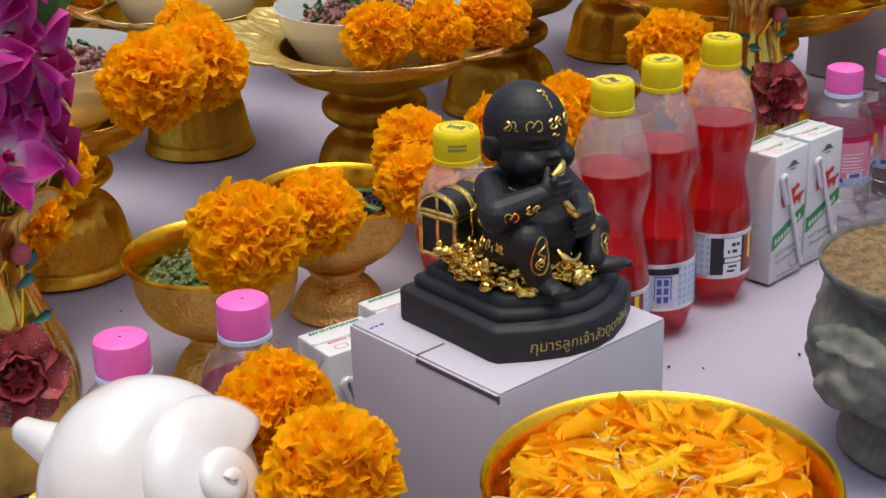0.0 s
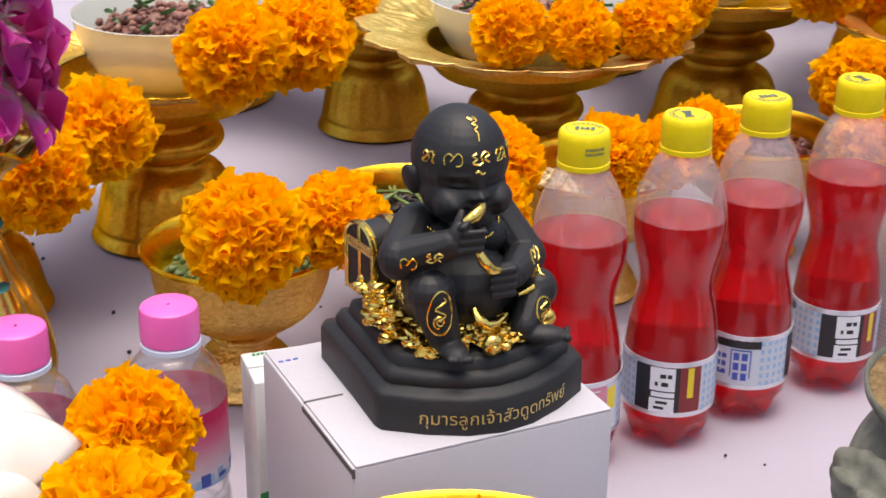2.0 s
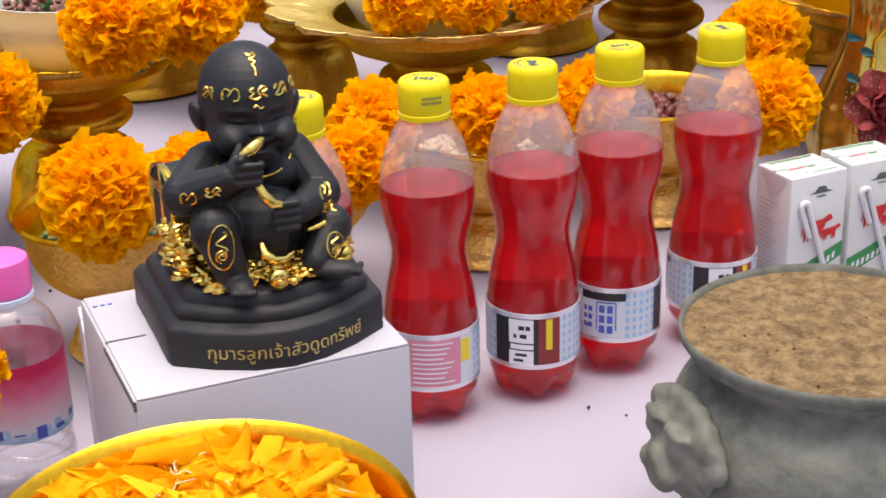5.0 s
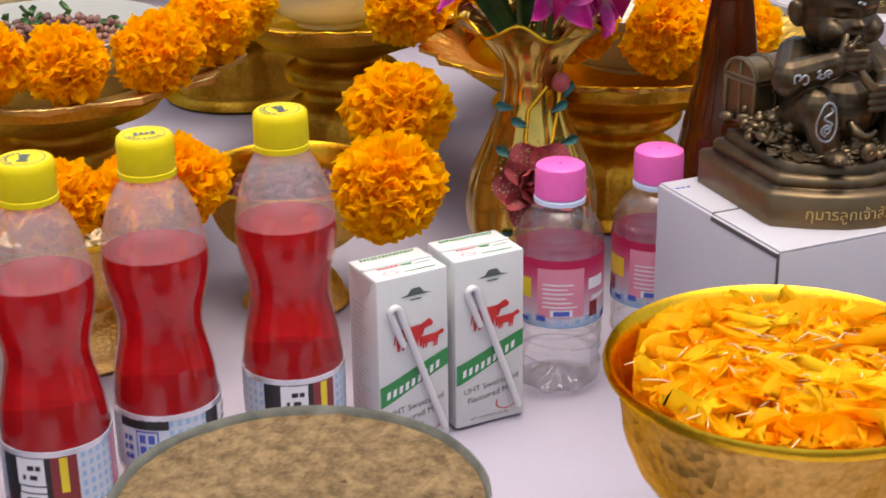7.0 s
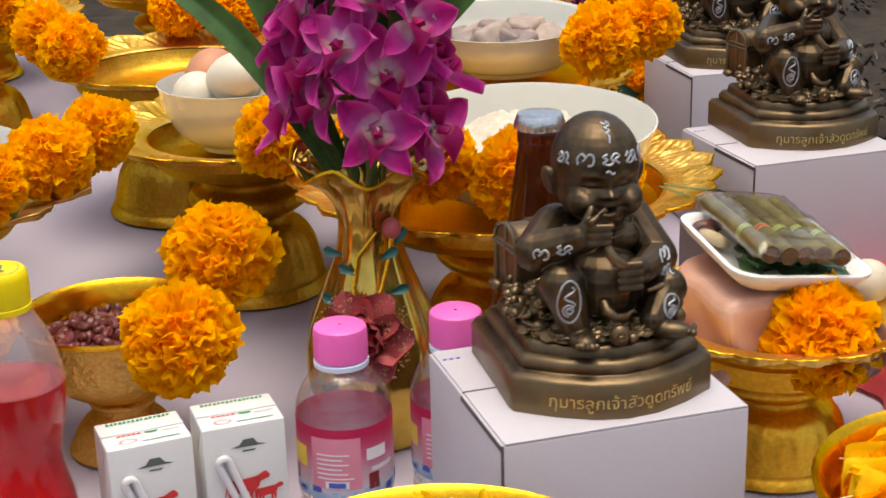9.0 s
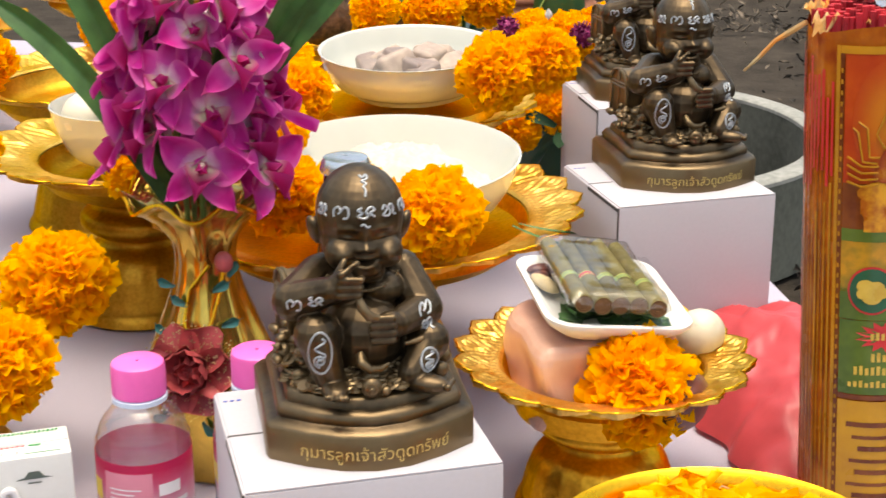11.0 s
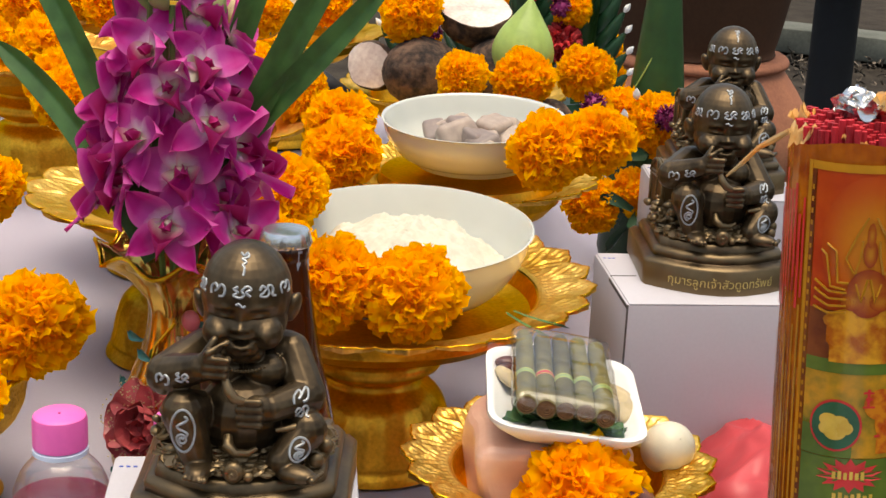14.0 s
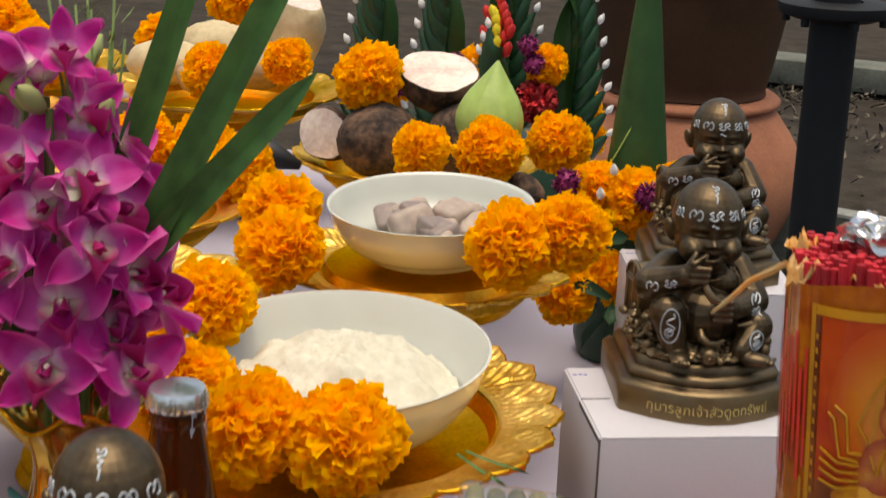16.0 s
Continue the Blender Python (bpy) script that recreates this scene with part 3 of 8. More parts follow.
def fused(build, voxel, smooth=2):
    """Melts overlapping solids into one skin."""
    bm = bmesh.new()
    build(bm)
    me = bpy.data.meshes.new("tmp")
    bm.to_mesh(me)
    bm.free()
    ob = new("tmp", me)
    md = ob.modifiers.new("r", "REMESH")
    md.mode, md.voxel_size = "VOXEL", voxel
    sm = ob.modifiers.new("s", "SMOOTH")
    sm.iterations, sm.factor = smooth, 0.5
    out = bpy.data.meshes.new_from_object(ob.evaluated_get(bpy.context.evaluated_depsgraph_get()))
    bpy.data.objects.remove(ob)
    bpy.data.meshes.remove(me)
    b = bmesh.new()
    b.from_mesh(out)
    bpy.data.meshes.remove(out)
    return b


def stuff(ob):
    ob["kind"] = "stuff"
    return ob


def words(text, size, material, parent, m, name="lettering"):
    """Printed words as flat mesh letters."""
    cu = bpy.data.curves.new(name, "FONT")
    cu.body, cu.size, cu.align_x = text, size, "LEFT"
    cu.resolution_u = 2
    ob = new("tmp", cu)
    me = bpy.data.meshes.new_from_object(ob.evaluated_get(bpy.context.evaluated_depsgraph_get()))
    bpy.data.objects.remove(ob)
    me.materials.clear()
    me.materials.append(material)
    o = new(name, me)
    o.parent = parent
    o.matrix_basis = m
    return o

# ---- ground and table ----
GROUND = -0.72
bm = bmesh.new()
rnd = random.Random(3)
xs = [-400, -60, -12, -6] + [-4 + 0.25 * i for i in range(33)] + [6, 12, 60, 400]
ys = [-400, -60, -12, -4, -1] + [0.25 * i for i in range(41)] + [14, 20, 60, 400]
rows = [[bm.verts.new((x, y, GROUND + (0.02 * noise.noise((x * 1.3, y * 1.3, 0)) - 0.02 if abs(x) < 6 and -1 < y < 12 else -0.02))) for x in xs] for y in ys]
for a, b in zip(rows, rows[1:]):
    for k in range(len(xs) - 1):
        bm.faces.new((a[k], a[k + 1], b[k + 1], b[k]))
solo("ground", bm, M["soil"], pose(0, 0, 0), "bare brown soil strewn with dry leaves", "ground", kind="structure", angle=180)

bm = bmesh.new()
for i in range(13000):
    x, y = rnd.uniform(-1.6, 3.0), rnd.uniform(1.6, 7.5)
    if noise.noise((x * 1.4, y * 1.4, 4)) + rnd.uniform(-0.4, 0.4) < 0.0:
        continue
    s = rnd.uniform(0.014, 0.05)
    m = pose(x, y, GROUND + rnd.uniform(0.0, 0.02), rnd.uniform(-60, 60), rnd.uniform(-60, 60), rnd.uniform(0, 360))
    blade(bm, s, s * rnd.uniform(0.3, 0.7), s * 0.1, m, rows=2, cols=2, cup=0.3, curl=rnd.uniform(-0.3, 0.4), rnd=rnd)
solo("fallen_leaves", bm, M["litter"], pose(0, 0, 0), "dry brown leaves and twigs scattered on soil", "leaf litter", kind="stuff", angle=180)


def table_right(y):
    return 0.435 - 0.3375 * (y - 0.85)


bm = bmesh.new()
NY, NX = 76, 52
Y0, Y1, XL = -0.66, 1.75, -1.25
top = []
for j in range(NY + 1):
    y = Y0 + (Y1 - Y0) * j / NY
    xr = table_right(y)
    line = []
    for i in range(NX + 1):
        x = XL + (xr - XL) * i / NX
        fold = noise.noise((x * 2.5 + y * 1.2, y * 0.8 - x * 1.2, 1.0)) + 0.5 * noise.noise((x * 7, y * 5, 2.0))
        line.append(bm.verts.new((x, y, -0.0022 - 0.0018 * min(1, max(-1, fold)))))
    top.append(line)
for a, b in zip(top, top[1:]):
    for i in range(NX):
        bm.faces.new((a[i], a[i + 1], b[i + 1], b[i]))
edge = top[0][:] + [r[-1] for r in top[1:]] + top[-1][-2::-1] + [r[0] for r in top[-2:0:-1]]
cx, cy = -0.35, 0.75
prev = edge
for d, (drop, flare) in enumerate(((0.012, 0.006), (0.10, 0.012), (0.25, 0.02), (0.45, 0.03), (0.70, 0.035))):
    ring = []
    for k, v in enumerate(edge):
        out = Vector((v.co.x - cx, v.co.y - cy, 0)).normalized()
        w = math.sin(k * 0.9) * 0.5 + math.sin(k * 0.37 + 1) * 0.5
        ring.append(bm.verts.new((v.co.x + out.x * (flare + 0.02 * w * drop / 0.7), v.co.y + out.y * (flare + 0.02 * w * drop / 0.7), -drop)))
    for k in range(len(edge)):
        n = (k + 1) % len(edge)
        bm.faces.new((prev[k], ring[k], ring[n], prev[n]))
    prev = ring
solo("tablecloth", bm, M["cloth"], pose(0, 0, 0), "pale lilac-white cloth covering a long offering table", "tablecloth", angle=60)

# crumbs of beans and seeds that fell on the cloth
bm = bmesh.new()
for i in range(22):
    x, y = rnd.gauss(-0.66, 0.09), rnd.gauss(0.0, 0.12)
    ball(bm, (x, y, 0.0005), rnd.uniform(0.0008, 0.002), 6, 4)
for i in range(14):
    x, y = rnd.uniform(-0.4, 0.3), rnd.uniform(-0.3, 0.6)
    ball(bm, (x, y, 0.0003), rnd.uniform(0.0008, 0.0016), 6, 4)
solo("crumbs", bm, M["black_bean"], pose(0, 0, 0), "dark seeds and specks spilled on the cloth", "crumbs", kind="stuff")


# ---- gilt pedestals, dishes and bowls ----
def pedestal(x, y, R, zr, foot, label, gilt="gold", rim="gold_relief", n=18, depth=0.07, rot=0, sharp=0.8, well=0.77, floor=None, pointed=False):
    """A footed offering tray: bell foot, ringed stem, dish and scalloped rim."""
    k = zr / 0.168
    f = foot
    ob = thing("pedestal_tray", pose(x, y, 0, 0, 0, rot), label, "pedestal tray", "gilt pedestal trays")
    prof = [(f * 0.6, 0.0), (f, 0.0), (f * 1.01, 0.006 * k), (f * 0.96, 0.012 * k), (f * 0.96, 0.016 * k), (f * 0.92, 0.026 * k), (f * 0.86, 0.046 * k), (f * 0.76, 0.061 * k), (f * 0.64, 0.068 * k)]
    part("foot", lathe(curve_profile(prof, 3), 96, lambda a, i: (1 + (0.010 * math.sin(24 * a) if 13 < i < 21 else 0), 0)), M[gilt], ob, angle=60)
    prof = [(f * 0.65, 0.0675 * k), (f * 0.56, 0.072 * k), (f * 0.54, 0.078 * k), (f * 0.62, 0.081 * k), (f * 0.76, 0.088 * k), (f * 0.80, 0.095 * k), (f * 0.76, 0.102 * k), (f * 0.62, 0.108 * k), (f * 0.60, 0.114 * k), (f * 0.68, 0.119 * k)]
    part("stem", lathe(curve_profile(prof, 3), 48), M[gilt], ob, angle=60)
    w = R * well
    fl = floor if floor is not None else 0.134 * k
    prof = [(f * 0.66, 0.1185 * k), (w * 0.66, 0.122 * k), (w * 0.88, 0.130 * k), (w * 0.975, 0.140 * k), (w * 1.01, 0.143 * k), (w * 1.015, 0.149 * k), (w, 0.1555 * k), (w * 0.975, 0.1555 * k), (w * 0.94, max(fl + 0.003, 0.142 * k)), (w * 0.85, fl + 0.001), (w * 0.80, fl), (0.001, fl)]
    part("dish", lathe(prof, 72), M[gilt], ob)
    tip = R * (1 + 0.4 * depth)
    dip = (0.30 if pointed else 0.20) * (tip - w)

    def lobe(a):
        """Place within a lobe, 0 at its tip and 1 in the notch, and the rim's radius there."""
        p = abs(((n * a / (2 * math.pi)) + 0.5) % 1 - 0.5) * 2
        reach = 0.58 * math.sqrt(max(0, 1 - p**1.6)) + 0.30 * max(0, 1 - 2.2 * p) + 0.12 * max(0, 1 - abs(p - 0.55) * 6) if pointed else math.sqrt(max(0, 1 - p * p))
        return p, tip - dip * (1 - reach)

    bm = bmesh.new()
    steps = (0.0, 0.06, 0.10, 0.14, 0.19, 0.24, 0.30, 0.37, 0.44, 0.51, 0.58, 0.65, 0.72, 0.79, 0.85, 0.90, 0.95, 1.0)
    count, rings = n * 22, []
    for u in steps:
        ring = []
        for q in range(count):
            a = 2 * math.pi * q / count
            p, reach = lobe(a)
            rad = w * 0.985 + (reach - w * 0.985) * u
            lift = 0.0010 * math.exp(-((u - 0.93) / 0.05) ** 2) + 0.0012 * math.exp(-((u - 0.08) / 0.05) ** 2)
            lift += 0.0011 * math.exp(-((u - 0.19) / 0.045) ** 2) * abs(math.sin(2.5 * n * a))
            body = max(0, min(1, (u - 0.28) / 0.08)) * max(0, min(1, (0.90 - u) / 0.08))
            lift += 0.0012 * body * (math.exp(-(p / 0.09) ** 2) + 0.8 * math.cos(16 * p - 15 * u) * (1 - 0.4 * p))
            ring.append(bm.verts.new((rad * math.cos(a), rad * math.sin(a), 0.1565 * k + (0.0115 * k + 0.003 * (1 - p) * u) * u + lift)))
        rings.append(ring)
    for drop, u in ((0.0022, 1.0), (0.0032, 0.55), (0.0022, 0.0)):
        rings.append([bm.verts.new(((w * 0.985 + (lobe(2 * math.pi * q / count)[1] - w * 0.985) * u) * math.cos(2 * math.pi * q / count), (w * 0.985 + (lobe(2 * math.pi * q / count)[1] - w * 0.985) * u) * math.sin(2 * math.pi * q / count), 0.1565 * k + 0.0115 * k * u - drop)) for q in range(count)])
    for r0, r1 in zip(rings, rings[1:]):
        for q in range(count):
            bm.faces.new((r0[q], r1[q], r1[(q + 1) % count], r0[(q + 1) % count]))
    part("rim", bm, M[rim], ob, "embossed scalloped rim", angle=70)
    bm = bmesh.new()
    edge_pts = []
    for a in np.linspace(0, 2 * math.pi, n * 14 + 1):
        p, reach = lobe(a)
        edge_pts.append((reach * math.cos(a), reach * math.sin(a), 0.168 * k + 0.003 * (1 - p) - 0.0004))
    tube(bm, edge_pts, 0.0009, 5, ends=False)
    part("rim_edge", bm, M["gold_pale" if rim == "gold_pale" else "gold_bright"], ob, "raised bright edge", angle=180)
    return ob


def footed_bowl(x, y, R, zr, label, gilt="gold_engraved", inner="gold_bright", rot=0, foot=0.60):
    """A deep gilt bowl on a flared foot."""
    k = zr / 0.105
    ob = thing("footed_bowl", pose(x, y, 0, 0, 0, rot), label, "bowl", "gilt footed bowls")
    f = R * foot
    prof = [(f * 0.6, 0), (f, 0), (f * 1.0, 0.004 * k), (f * 0.93, 0.007 * k), (f * 0.90, 0.013 * k), (f * 0.72, 0.024 * k), (f * 0.50, 0.031 * k), (f * 0.48, 0.035 * k), (f * 0.60, 0.037 * k), (f * 0.60, 0.040 * k), (f * 0.48, 0.042 * k)]
    part("foot", lathe(curve_profile(prof, 2), 60), M[gilt], ob, angle=50)
    prof = [(f * 0.47, 0.0415 * k), (R * 0.42, 0.045 * k), (R * 0.60, 0.0515 * k), (R * 0.78, 0.062 * k), (R * 0.89, 0.077 * k), (R * 0.93, 0.092 * k), (R * 0.96, 0.100 * k), (R, 0.105 * k)]
    part("bowl_wall", lathe(curve_profile(prof, 3), 120, lambda a, i: (1 + (0.008 * math.sin(20 * a) * math.sin(i * 1.1) if 9 < i < 22 else 0), 0)), M[gilt], ob, "embossed gilt wall", angle=60)
    prof = [(R * 0.995, 0.1030 * k), (R * 1.022, 0.1040 * k), (R * 1.030, 0.1062 * k), (R * 1.015, 0.1082 * k), (R * 0.985, 0.1072 * k), (R * 0.95, 0.102 * k), (R * 0.90, 0.092 * k), (R * 0.86, 0.076 * k), (R * 0.7, 0.062 * k), (0.001, 0.056 * k)]
    part("lining", lathe(prof, 56), M[inner], ob, "polished bright gilt lining")
    return ob


def white_bowl(x, y, R, z, h=0.072, label="white porcelain bowl on a gilt tray", lean=0.0, b=0.40):
    ob = thing("porcelain_bowl", pose(x, y, z, lean), label, "bowl", "white porcelain bowls")
    prof = curve_profile([(R * b, 0.0), (R * (b + 0.07), 0.001), (R * (b + 0.10), 0.006), (R * (0.58 + 0.4 * b), h * 0.25), (R * (0.83 + 0.2 * b), h * 0.62), (R * 0.98, h * 0.93), (R, h)], 3)
    part("bowl_body", lathe([*prof, (R * 0.985, h * 1.005), (R * 0.96, h * 0.95), (R * (0.80 + 0.2 * b), h * 0.66), (R * (0.56 + 0.4 * b), h * 0.31), (R * 0.5, h * 0.15), (0.001, h * 0.10)], 64), M["porcelain"], ob, angle=60)
    return ob


PALE = "worn pale-gilt pedestal tray with a scalloped rim"
pedestal(-0.325, 0.300, 0.150, 0.172, 0.066, PALE, "gold_old", "gold_pale", n=14, depth=0.14, well=0.62, pointed=True)
pedestal(-0.640, 0.215, 0.118, 0.158, 0.066, "gilt pedestal tray holding a bowl of meat salad", "gold", "gold_relief", n=18, depth=0.05)
pedestal(-0.483, 0.523, 0.125, 0.170, 0.060, "dull gilt pedestal tray behind the others", "gold_old", "gold_pale", n=16)
pedestal(-0.760, 0.045, 0.115, 0.140, 0.060, "gilt pedestal tray beside the flower vase", "gold", "gold_relief", n=18, depth=0.05)
pedestal(-0.118, 0.560, 0.138, 0.160, 0.070, "gilt pedestal tray holding a bowl of eggs", "gold_old", "gold_relief", n=16, depth=0.08, well=0.66)
pedestal(-0.255, 0.800, 0.140, 0.168, 0.083, "wide-footed gilt pedestal tray with marigolds", "gold_old", "gold_relief", n=16, depth=0.08)
pedestal(0.1355, 0.426, 0.174, 0.157, 0.072, "gilt pedestal tray holding a bowl of rice", "gold", "gold_relief", n=24, depth=0.07, well=0.77, floor=0.1275, pointed=True)
pedestal(0.100, 0.748, 0.132, 0.166, 0.070, "gilt pedestal tray holding a bowl of taro cubes", "gold", "gold_relief", n=20, depth=0.07, well=0.70, floor=0.1600, pointed=True)
pedestal(0.345, 0.240, 0.102, 0.116, 0.058, "bright gilt tray with pointed petals holding raw pork", "gold", "gold_relief", n=18, depth=0.10, well=0.70, floor=0.075, pointed=True)
pedestal(-0.055, 1.140, 0.140, 0.165, 0.075, "gilt pedestal tray heaped with taro roots", "gold", "gold_relief", n=18)
pedestal(-0.440, 1.400, 0.165, 0.165, 0.085, "gilt pedestal tray heaped with pale roots", "gold", "gold_relief", n=18)
pedestal(-0.620, 1.060, 0.150, 0.165, 0.080, "gilt pedestal tray with marigolds on its rim", "gold", "gold_relief", n=18)
pedestal(-0.800, 1.430, 0.160, 0.165, 0.085, "gilt pedestal tray with marigolds at the far end", "gold", "gold_relief", n=18)
pedestal(-0.690, 0.620, 0.150, 0.165, 0.080, "dull gilt pedestal tray at the back of the table", "gold_old", "gold_pale", n=18)

pedestal(-0.585, -0.440, 0.098, 0.100, 0.058, "gilt pedestal tray under a white conch shell", "gold", "gold_relief", n=18, depth=0.05, floor=0.080)

BOWLS = [(-0.525, -0.060), (-0.415, 0.040), (-0.270, 0.120), (-0.128, 0.215)]
BEANS = [("mung", "mung_beans", "green mung beans", 0.0022), ("black_bean", "black_beans", "black beans with green stalks", 0.0028), ("soy_bean", "soy_beans", "pale soy beans", 0.0028), ("red_bean", "kidney_beans", "dark red kidney beans", 0.0042)]
for (x, y), (bean, nm, words_, r) in zip(BOWLS, BEANS):
    footed_bowl(x, y, 0.068, 0.105, f"embossed gilt footed bowl of {words_}")
    bm = bmesh.new()
    for i in range(260 if r < 0.003 else 150):
        a, d = rnd.uniform(0, 6.283), 0.056 * math.sqrt(rnd.random())
        rot = Euler((rnd.uniform(0, 3), rnd.uniform(0, 3), rnd.uniform(0, 3))).to_matrix()
        ball(bm, (d * math.cos(a), d * math.sin(a), 0.012 * (1 - (d / 0.056) ** 2) + rnd.uniform(0, 0.004)), (r, r, r * 1.6), 7, 5, rot=rot)
    lathe([(0.060, -0.003), (0.045, 0.004), (0.02, 0.010), (0.001, 0.012)], 24, bm=bm)
    solo(nm, bm, M[bean], pose(x, y, 0.083), f"{words_} heaped in a gilt bowl", "beans", kind="stuff")
bm = bmesh.new()
for i in range(5):
    a = rnd.uniform(0, 6.28)
    tube(bm, [(0.05 * math.cos(a), 0.05 * math.sin(a), 0), (0.01 * math.cos(a + 2), 0.01 * math.sin(a + 2), 0.012), (-0.05 * math.cos(a + 0.4), -0.05 * math.sin(a + 0.4), 0.004)], 0.0012, 5)
solo("green_stalks", bm, M["stem"], pose(-0.415, 0.040, 0.096), "thin green flower stalks lying on black beans", "stalks", kind="stuff")

PB = [(-0.351, -0.528, 0.0880), (0.1705, -0.196, 0.0905), (0.432, -0.077, 0.0890)]
for n, (x, y, RB) in enumerate(PB):
    footed_bowl(x, y, RB, 0.1445, "bright gilt footed bowl full of loose marigold petals", gilt="gold_emboss", foot=0.62)
    bm = bmesh.new()
    rp = random.Random(20 + n)
    for i in range(430):
        a, d = rp.uniform(0, 6.283), RB * 0.84 * math.sqrt(rp.random())
        h = 0.014 * (1 - (d / 0.088) ** 2) + rp.uniform(-0.004, 0.009)
        s = rp.uniform(0.024, 0.054)
        m = pose(d * math.cos(a), d * math.sin(a), h, rp.uniform(-40, 40), rp.uniform(-85, 85), rp.uniform(0, 360)) @ Matrix.Translation((0, -s / 2, 0))
        blade(bm, s, s * rp.uniform(0.22, 0.46), s * 0.05, m, rows=8, cols=4, cup=rp.uniform(0.1, 0.7), curl=rp.uniform(-0.3, 0.4), ruffle=0.07, tipw=0.3, rnd=rp)
    for v in bm.verts:
        q = math.hypot(v.co.x, v.co.y)
        v.co.z = min(v.co.z, 0.023 + 0.35 * (v.co.z - 0.023))
        if q > RB * 0.86:
            v.co.x, v.co.y, v.co.z = v.co.x * RB * 0.86 / q, v.co.y * RB * 0.86 / q, min(0.012, max(v.co.z, 0.0))
    for i in range(120):
        a, d = rp.uniform(0, 6.283), 0.075 * math.sqrt(rp.random())
        s = rp.uniform(0.008, 0.02)
        m = pose(d * math.cos(a), d * math.sin(a), 0.016 * (1 - (d / 0.088) ** 2) + 0.006, 0, 0, rp.uniform(0, 360))
        tube(bm, [m @ Vector((0, 0, 0)), m @ Vector((s * 0.5, s * 0.15, 0.004)), m @ Vector((s, 0, 0.002))], 0.0004, 4, index=1)
    lathe([(RB * 0.86, -0.006), (0.06, 0.0), (0.001, 0.006)], 24, bm=bm)
    solo("loose_petals", bm, [M["marigold_loose"], M["petal_base"]], pose(x, y, 0.1310), "loose orange marigold petals heaped in a gilt bowl", "petals", kind="stuff", angle=180)


# ---- marigolds ----
def marigold_mesh(seed, R=0.035):
    """A full double bloom: frilled petals crowded over a ball, tighter at the heart."""
    rm = random.Random(seed)
    bm = bmesh.new()
    N = 500
    off = Vector((seed * 7.3, seed * 3.1, 0))
    for i in range(N):
        t = (i + 0.5) / N
        th = math.acos(1 - 1.86 * t)
        ph = i * 2.39996 + rm.uniform(-0.3, 0.3)
        d = Vector((math.sin(th) * math.cos(ph), math.sin(th) * math.sin(ph), math.cos(th)))
        d = (d + Vector((rm.gauss(0, 0.10), rm.gauss(0, 0.10), rm.gauss(0, 0.10)))).normalized()
        shape = 1 + 0.16 * noise.noise(d * 1.7 + off)
        side = d.orthogonal().normalized()
        side.rotate(Matrix.Rotation(rm.uniform(0, 6.283), 3, d))
        lean = (d + side * rm.uniform(0.0, 0.75)).normalized()
        L = R * rm.uniform(0.30, 0.47) * shape
        w = R * rm.uniform(0.34, 0.58)
        m = Matrix.Translation(Vector((d.x, d.y, d.z * 0.86)) * R * 0.66 * shape) @ direction(lean, rm.uniform(0, 6.28))
        frill(bm, L, w, m, curl=rm.uniform(-0.5, 0.6), wavy=rm.uniform(0.14, 0.30), rnd=rm)
    ball(bm, (0, 0, -0.001), (R * 0.78, R * 0.78, R * 0.68), 20, 14, 1)
    me = finish("bloom", bm, [M["marigold"], M["marigold_core"]], True, 180)
    bm = bmesh.new()
    lathe([(0.003, -R * 1.05), (0.008, -R * 0.98), (0.011, -R * 0.75), (0.009, -R * 0.45)], 10, bm=bm, closed_bottom=True)
    return me, finish("calyx", bm, M["stem"])


